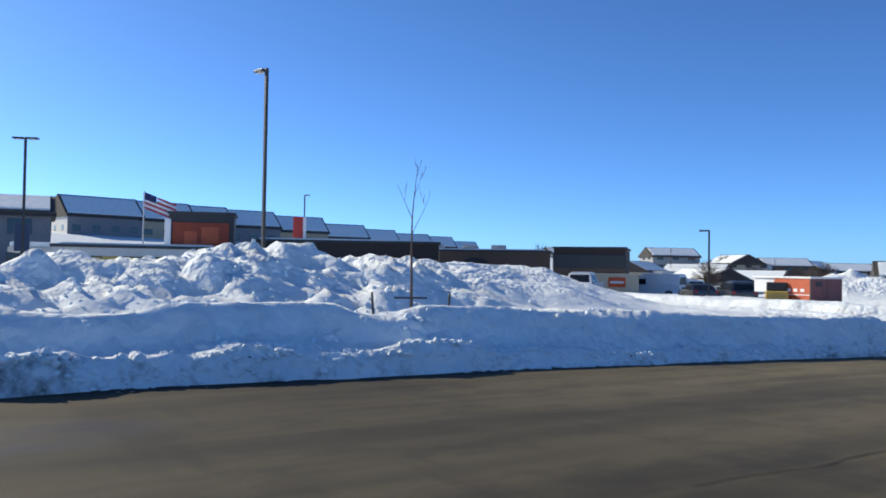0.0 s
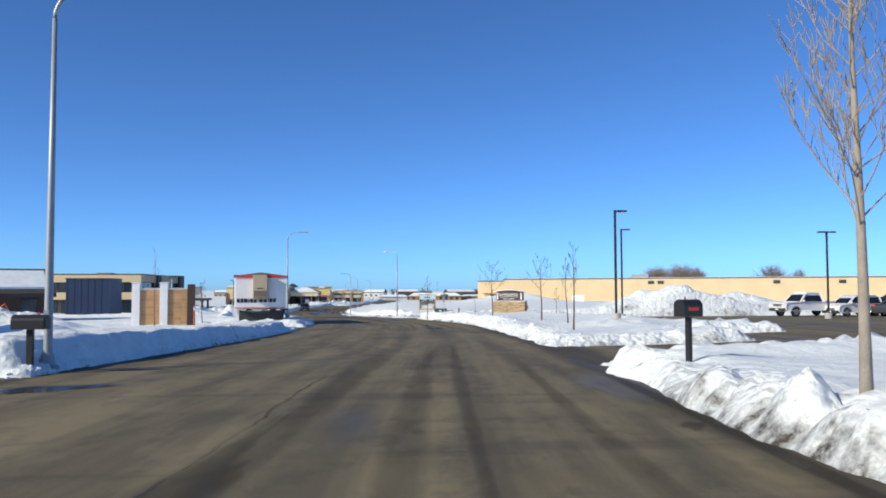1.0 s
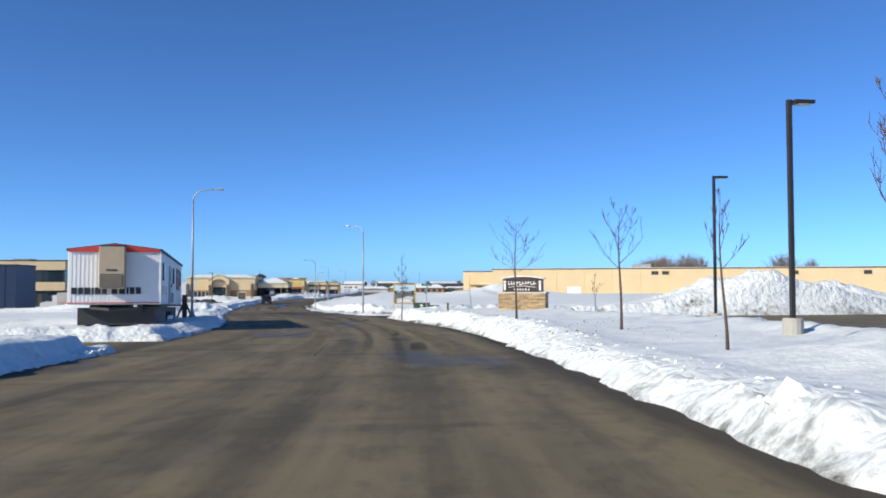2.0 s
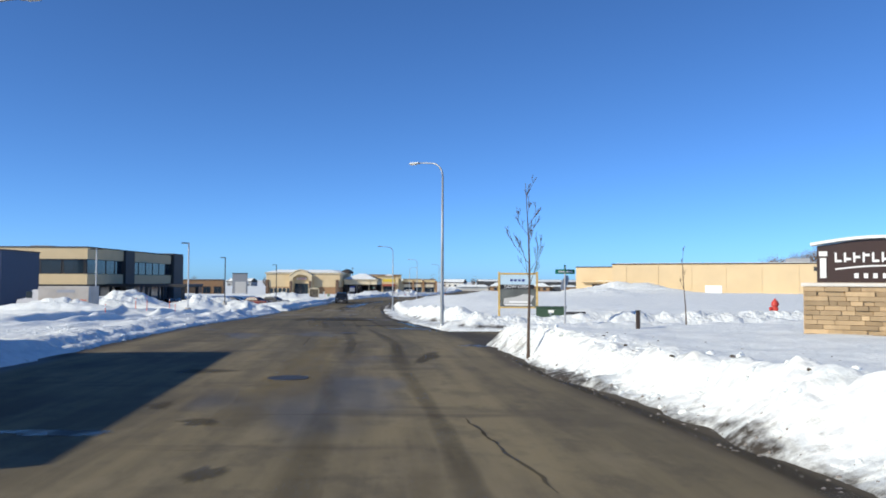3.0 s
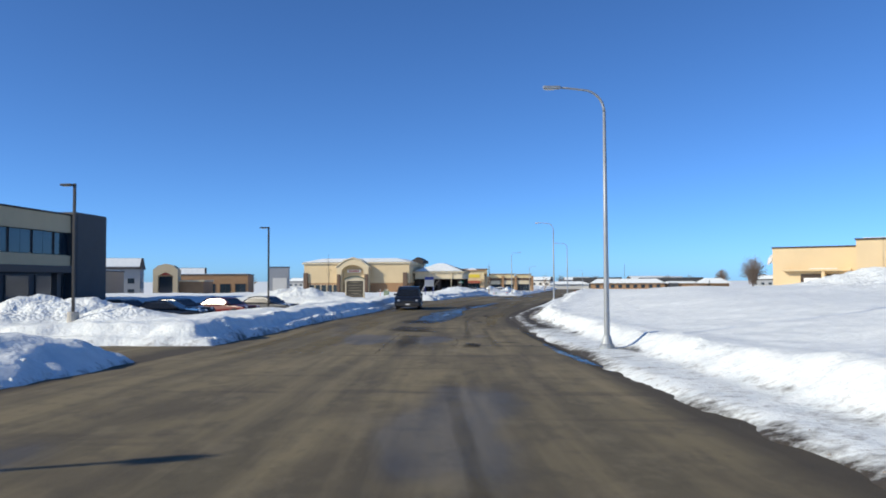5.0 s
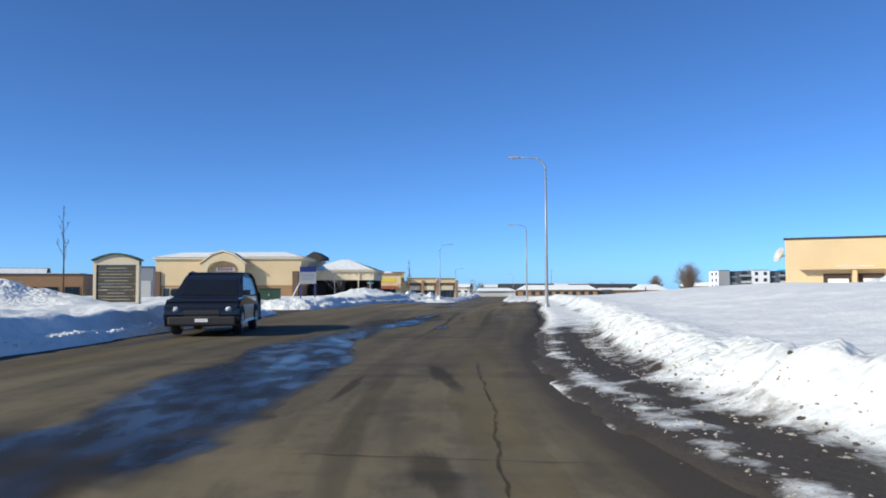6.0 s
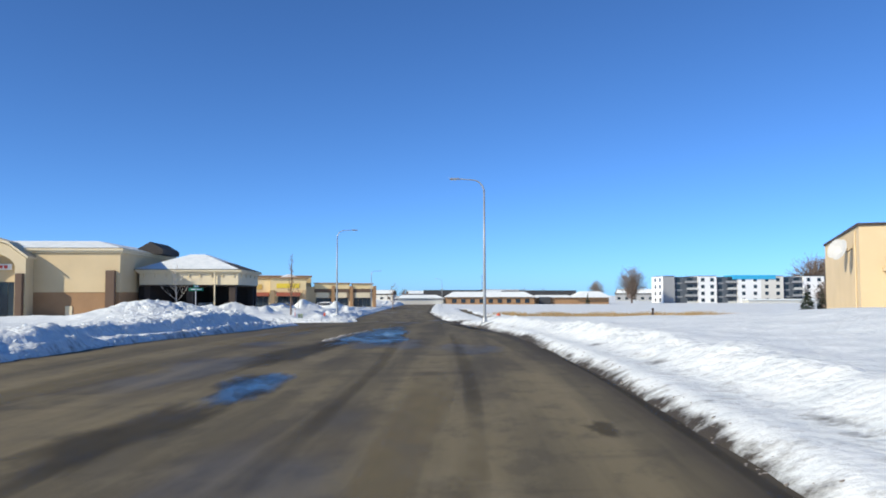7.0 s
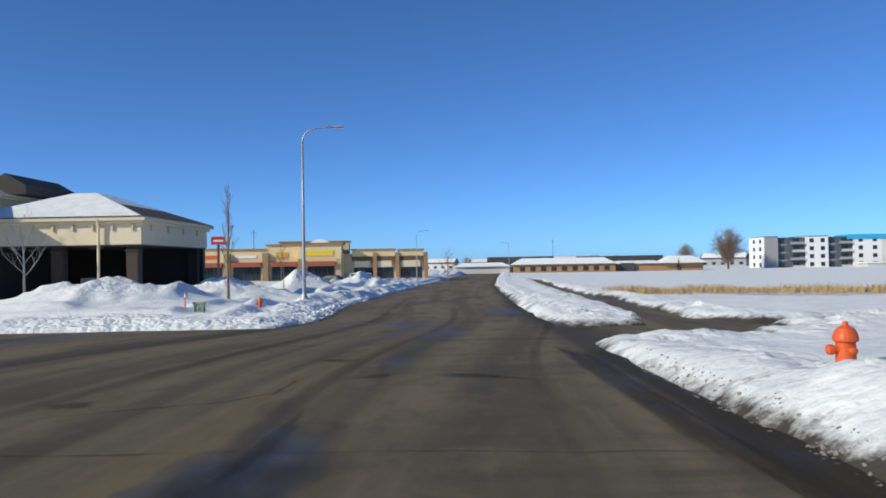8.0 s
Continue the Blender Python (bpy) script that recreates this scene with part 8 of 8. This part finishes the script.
for k, row in enumerate(((26, 37, -0.1, 0.12), (62, 97, -0.05, 0.13), (110, 140, -0.1, 0.16), (160, 182, -0.12, 0.14), (205, 240, -0.03, 0.08), (250, 267, -0.12, 0.3), (252, 265, -0.4, 0.05))):
    streak(*row, 570 + k, "patch", "dark wet gutter along the kerb", 0.005, "wet_gutter", True)


def crack(points, width, seed, wander=0.026):
    """A tar-filled crack that wanders from point to point."""
    rng = random.Random(seed)
    pts = []
    for (xa, ya), (xb, yb) in zip(points, points[1:]):
        n = max(3, int(math.hypot(xb - xa, yb - ya) / 0.16))
        pts += [(xa + (xb - xa) * k / n, ya + (yb - ya) * k / n) for k in range(n)]
    pts.append(points[-1])
    co, quads, drift = [], [], 0.0
    for k, (x, y) in enumerate(pts):
        a, b = pts[max(k - 1, 0)], pts[min(k + 1, len(pts) - 1)]
        d = Vector((b[0] - a[0], b[1] - a[1])).normalized()
        drift = 0.75 * drift + rng.uniform(-wander, wander)
        w = 0.72 * width * rng.uniform(0.35, 1.2) * min(1.0, 0.3 + k / 4, 0.3 + (len(pts) - 1 - k) / 4)
        for s in (-1, 1):
            px, py = x - d.y * (drift + s * w / 2), y + d.x * (drift + s * w / 2)
            co.append((px, py, float(grade(np.array([px]), np.array([py]))[0]) + 0.0075))
    for k in range(len(pts) - 1):
        quads.append((2 * k, 2 * k + 1, 2 * k + 3, 2 * k + 2))
    me = bpy.data.meshes.new("road_crack")
    me.from_pydata(co, [], quads)
    me.materials.append(M["tar"])
    me.attributes.new("grit", "FLOAT", "POINT").data.foreach_set("value", [0.45] * len(co))
    ob = new("crack", me)
    ob.parent, ob["label"] = road, "dark tar-filled crack wandering through the asphalt"
    return ob


# the joint along the middle of the road, open in places
for k, (y0, y1) in enumerate(((12, 24), (24.5, 37), (64, 69), (97, 103), (112.5, 119), (120, 125), (166, 172.5), (173, 180))):
    crack([(road_mid(y) + 0.05, y) for y in np.linspace(y0, y1, 5)], 0.06, 600 + k, 0.03)
for k, (pts, w) in enumerate((
        (((0.3, 23.6), (0.12, 21.7), (-0.05, 20.4)), 0.022), (((-6.9, 20.2), (-6.7, 21.6), (-6.45, 22.7)), 0.05), (((-7.1, 31.7), (-6.55, 37.4)), 0.1),
        (((-0.48, 70.6), (-0.58, 72.2), (-0.61, 74.2)), 0.06), (((4.13, 81.0), (4.58, 75.4), (4.67, 72.9)), 0.06), (((4.46, 84.7), (4.76, 82.8), (4.98, 81.2)), 0.055), (((1.8, 84.8), (3.95, 84.85)), 0.04), (((1.55, 82.7), (2.35, 82.76)), 0.04),
        (((-1.8, 104.25), (-0.45, 104.4)), 0.12), (((1.63, 99.3), (1.78, 100.4), (2.5, 101.8)), 0.05), (((1.6, 97.5), (1.8, 98.7), (2.18, 100.0)), 0.07), (((2.08, 97.2), (2.1, 98.1), (2.27, 99.9)), 0.06), (((2.8, 97.1), (3.0, 98.5)), 0.05), (((0.5, 98.6), (2.95, 99.0)), 0.05), (((1.1, 103.4), (3.2, 103.2)), 0.04),
        (((-2.9, 122.2), (-2.4, 119.0), (-1.95, 116.8)), 0.1), (((-4.66, 173.9), (-4.6, 173.0), (-4.5, 170.6), (-4.55, 169.6), (-4.36, 168.6)), 0.055),
        (((-3.28, 195.6), (-3.5, 190.3), (-3.65, 187.9), (-3.75, 186.3)), 0.05), (((-5.45, 187.85), (-2.95, 187.4)), 0.04), (((-3.52, 205.4), (-3.42, 207.2), (-3.2, 209.4), (-2.75, 215.3)), 0.07),
        (((-0.7, 260.6), (0.45, 261.26), (1.2, 261.62), (1.8, 262.5)), 0.06), (((1.58, 262.0), (1.72, 263.5)), 0.06), (((-0.1, 259.2), (2.57, 259.06), (5.35, 258.7)), 0.04), (((-3.7, 266.6), (-3.2, 267.3)), 0.06), (((-2.8, 264.9), (-2.0, 265.75)), 0.06), (((3.4, 263.75), (4.6, 262.8)), 0.09))):
    crack(pts, w, 620 + k)


def ice_rim():
    """A narrow broken ridge of frozen slush beside the melt channel."""
    rng = random.Random(31)
    bm = bmesh.new()
    n, prev = 260, None
    for k in range(n):
        f = k / (n - 1)
        x, y = 0.3 - 1.7 * f + 0.05 * math.sin(9 * f) + rng.uniform(-0.03, 0.03), 253.4 - 11.4 * f
        w = (0.035 + 0.1 * f) * (0.75 + 0.35 * math.sin(23 * f) + 0.25 * math.sin(61 * f + 1)) * rng.uniform(0.5, 1.3)
        if math.sin(37 * f) + math.sin(91 * f + 2) > 1.35:
            prev = None
            continue
        z = float(grade(np.array([x]), np.array([y]))[0])
        ring = [bm.verts.new(p) for p in ((x - w, y, z), (x - w * 0.4, y + 0.02, z + 0.25 * w + 0.012), (x + w * 0.5, y, z + 0.2 * w + 0.01), (x + w, y, z))]
        if prev:
            for i in range(3):
                bm.faces.new((prev[i], prev[i + 1], ring[i + 1], ring[i]))
        prev = ring
    alone("ice_ridge", bm, "dirty_ice", "thin ridge of dirty ice along a melt channel", "ice", "")


ice_rim()
for k, (mx, my) in enumerate(((1.8, 88.85), (1.1, 105.4))):
    t = thing("manhole_cover", mx, my, float(grade(np.array([mx]), np.array([my]))[0]) + 0.008, 0, "round iron manhole cover set in asphalt", "manhole cover", "manhole covers")
    part("cover", lathe([(0.33, -0.02), (0.33, 0.004)], 28), "frame_dark", t)
    part("ring", lathe([(0.42, -0.02), (0.42, 0.0), (0.345, 0.001), (0.345, -0.02)], 28), "patch", t)


def chunks(name, rows, n, seed, mat, label, lo, hi):
    """Broken lumps strewn along the banks."""
    rng = random.Random(seed)
    verts, faces = [], []
    for k in range(n):
        y0, y1, side, o0, o1 = rows[k % len(rows)]
        y = rng.uniform(y0, y1)
        o = o0 + (o1 - o0) * rng.random() ** 1.5
        x = float(road_left(y)) - o if side < 0 else float(road_right(y)) + o
        r = rng.uniform(lo, hi) * rng.uniform(0.5, 1)
        verts.append((x, y, r, rng.uniform(0, 6.28)))
    xs, ys = np.array([v[0] for v in verts]), np.array([v[1] for v in verts])
    dep, dist = snow_depth(xs, ys)
    zs = grade(xs, ys) + np.maximum(dep, 0)
    co, fa = [], []
    ball = bmesh.new()
    bmesh.ops.create_icosphere(ball, subdivisions=2, radius=1)
    ball.verts.ensure_lookup_table()
    base = [tuple(v.co) for v in ball.verts]
    tri = [tuple(v.index for v in f.verts) for f in ball.faces]
    ball.free()
    for (x, y, r, a), z, d in zip(verts, zs, dist):
        if d < -0.4:
            continue
        i0, ca, sa = len(co), math.cos(a), math.sin(a)
        fa1, fa2, fb1, fb2, sy_, sz_ = (rng.uniform(1.5, 3.5), rng.uniform(0, 6), rng.uniform(1.5, 3.5), rng.uniform(0, 6), rng.uniform(0.6, 1.1), rng.uniform(0.5, 0.9))
        for p in base:
            g_ = r * (1 + 0.22 * math.sin(fa1 * p[0] + fa2 + 2 * p[2]) + 0.22 * math.sin(fb1 * p[1] + fb2 - 2 * p[0]))
            j = (p[0] * g_, p[1] * g_ * sy_, p[2] * g_ * sz_)
            co.append((x + j[0] * ca - j[1] * sa, y + j[0] * sa + j[1] * ca, z + j[2] - r * 0.3))
        fa.extend(tuple(i0 + q for q in f) for f in tri)
    me = bpy.data.meshes.new(name)
    me.from_pydata(co, [], fa)
    me.materials.append(M[mat])
    return tagged(new(name, me), label, "snow", kind="stuff")


chunks("snow_lumps", ((2, 16, -1, 0.1, 0.8), (16, 31, -1, 0.05, 0.4), (36, 66, -1, 0.05, 0.5), (98, 160, -1, 0.1, 4), (170, 217, -1, 0.1, 0.5), (222, 266, -1, 0.1, 4), (43, 101, 1, 0.3, 1.6), (109, 140, 1, 1.5, 4),
                      (8, 26, -1, 6, 12), (250, 265, -1, 0.2, 5), (276, 300, -1, 0.05, 0.5)), 6600, 7, "roof_snow", "broken lumps of ploughed snow along the banks", 0.02, 0.085)
chunks("grit_lumps", ((140, 215, 1, 0.1, 1.6), (215, 266, 1, 0.05, 0.4), (80, 96, 1, -0.1, 0.5), (110, 140, 1, 0.0, 1.6), (112, 138, 1, 0.5, 1.8), (2, 60, -1, -0.15, 0.3), (184, 204, 1, 1.2, 2.0), (256, 264, 1, 0.0, 0.35)), 1900, 9, "slush", "dirty frozen slush lumps along the kerb", 0.01, 0.034)
chunks("slush_lumps", ((184, 204, 1, 0.35, 0.8), (184, 204, 1, 1.15, 2.0), (184, 204, 1, 1.2, 1.9)), 1500, 33, "dirty_ice", "grey broken slush between the wheel ruts", 0.01, 0.03)
chunks("dirt_clods", ((62, 92, 1, 0.9, 4.5), (62, 80, 1, 1.0, 6.0), (184, 204, 1, 1.3, 2.1)), 210, 27, "frozen_dirt", "small dark clods of frozen dirt on the snow", 0.02, 0.055)
chunks("snow_clods", ((3, 18, -1, 0.05, 1.2), (5, 21, -1, 6.0, 11.0), (5, 21, -1, 6.0, 11.0)), 1500, 21, "roof_snow", "rounded clods of ploughed snow on the heaps", 0.025, 0.11)
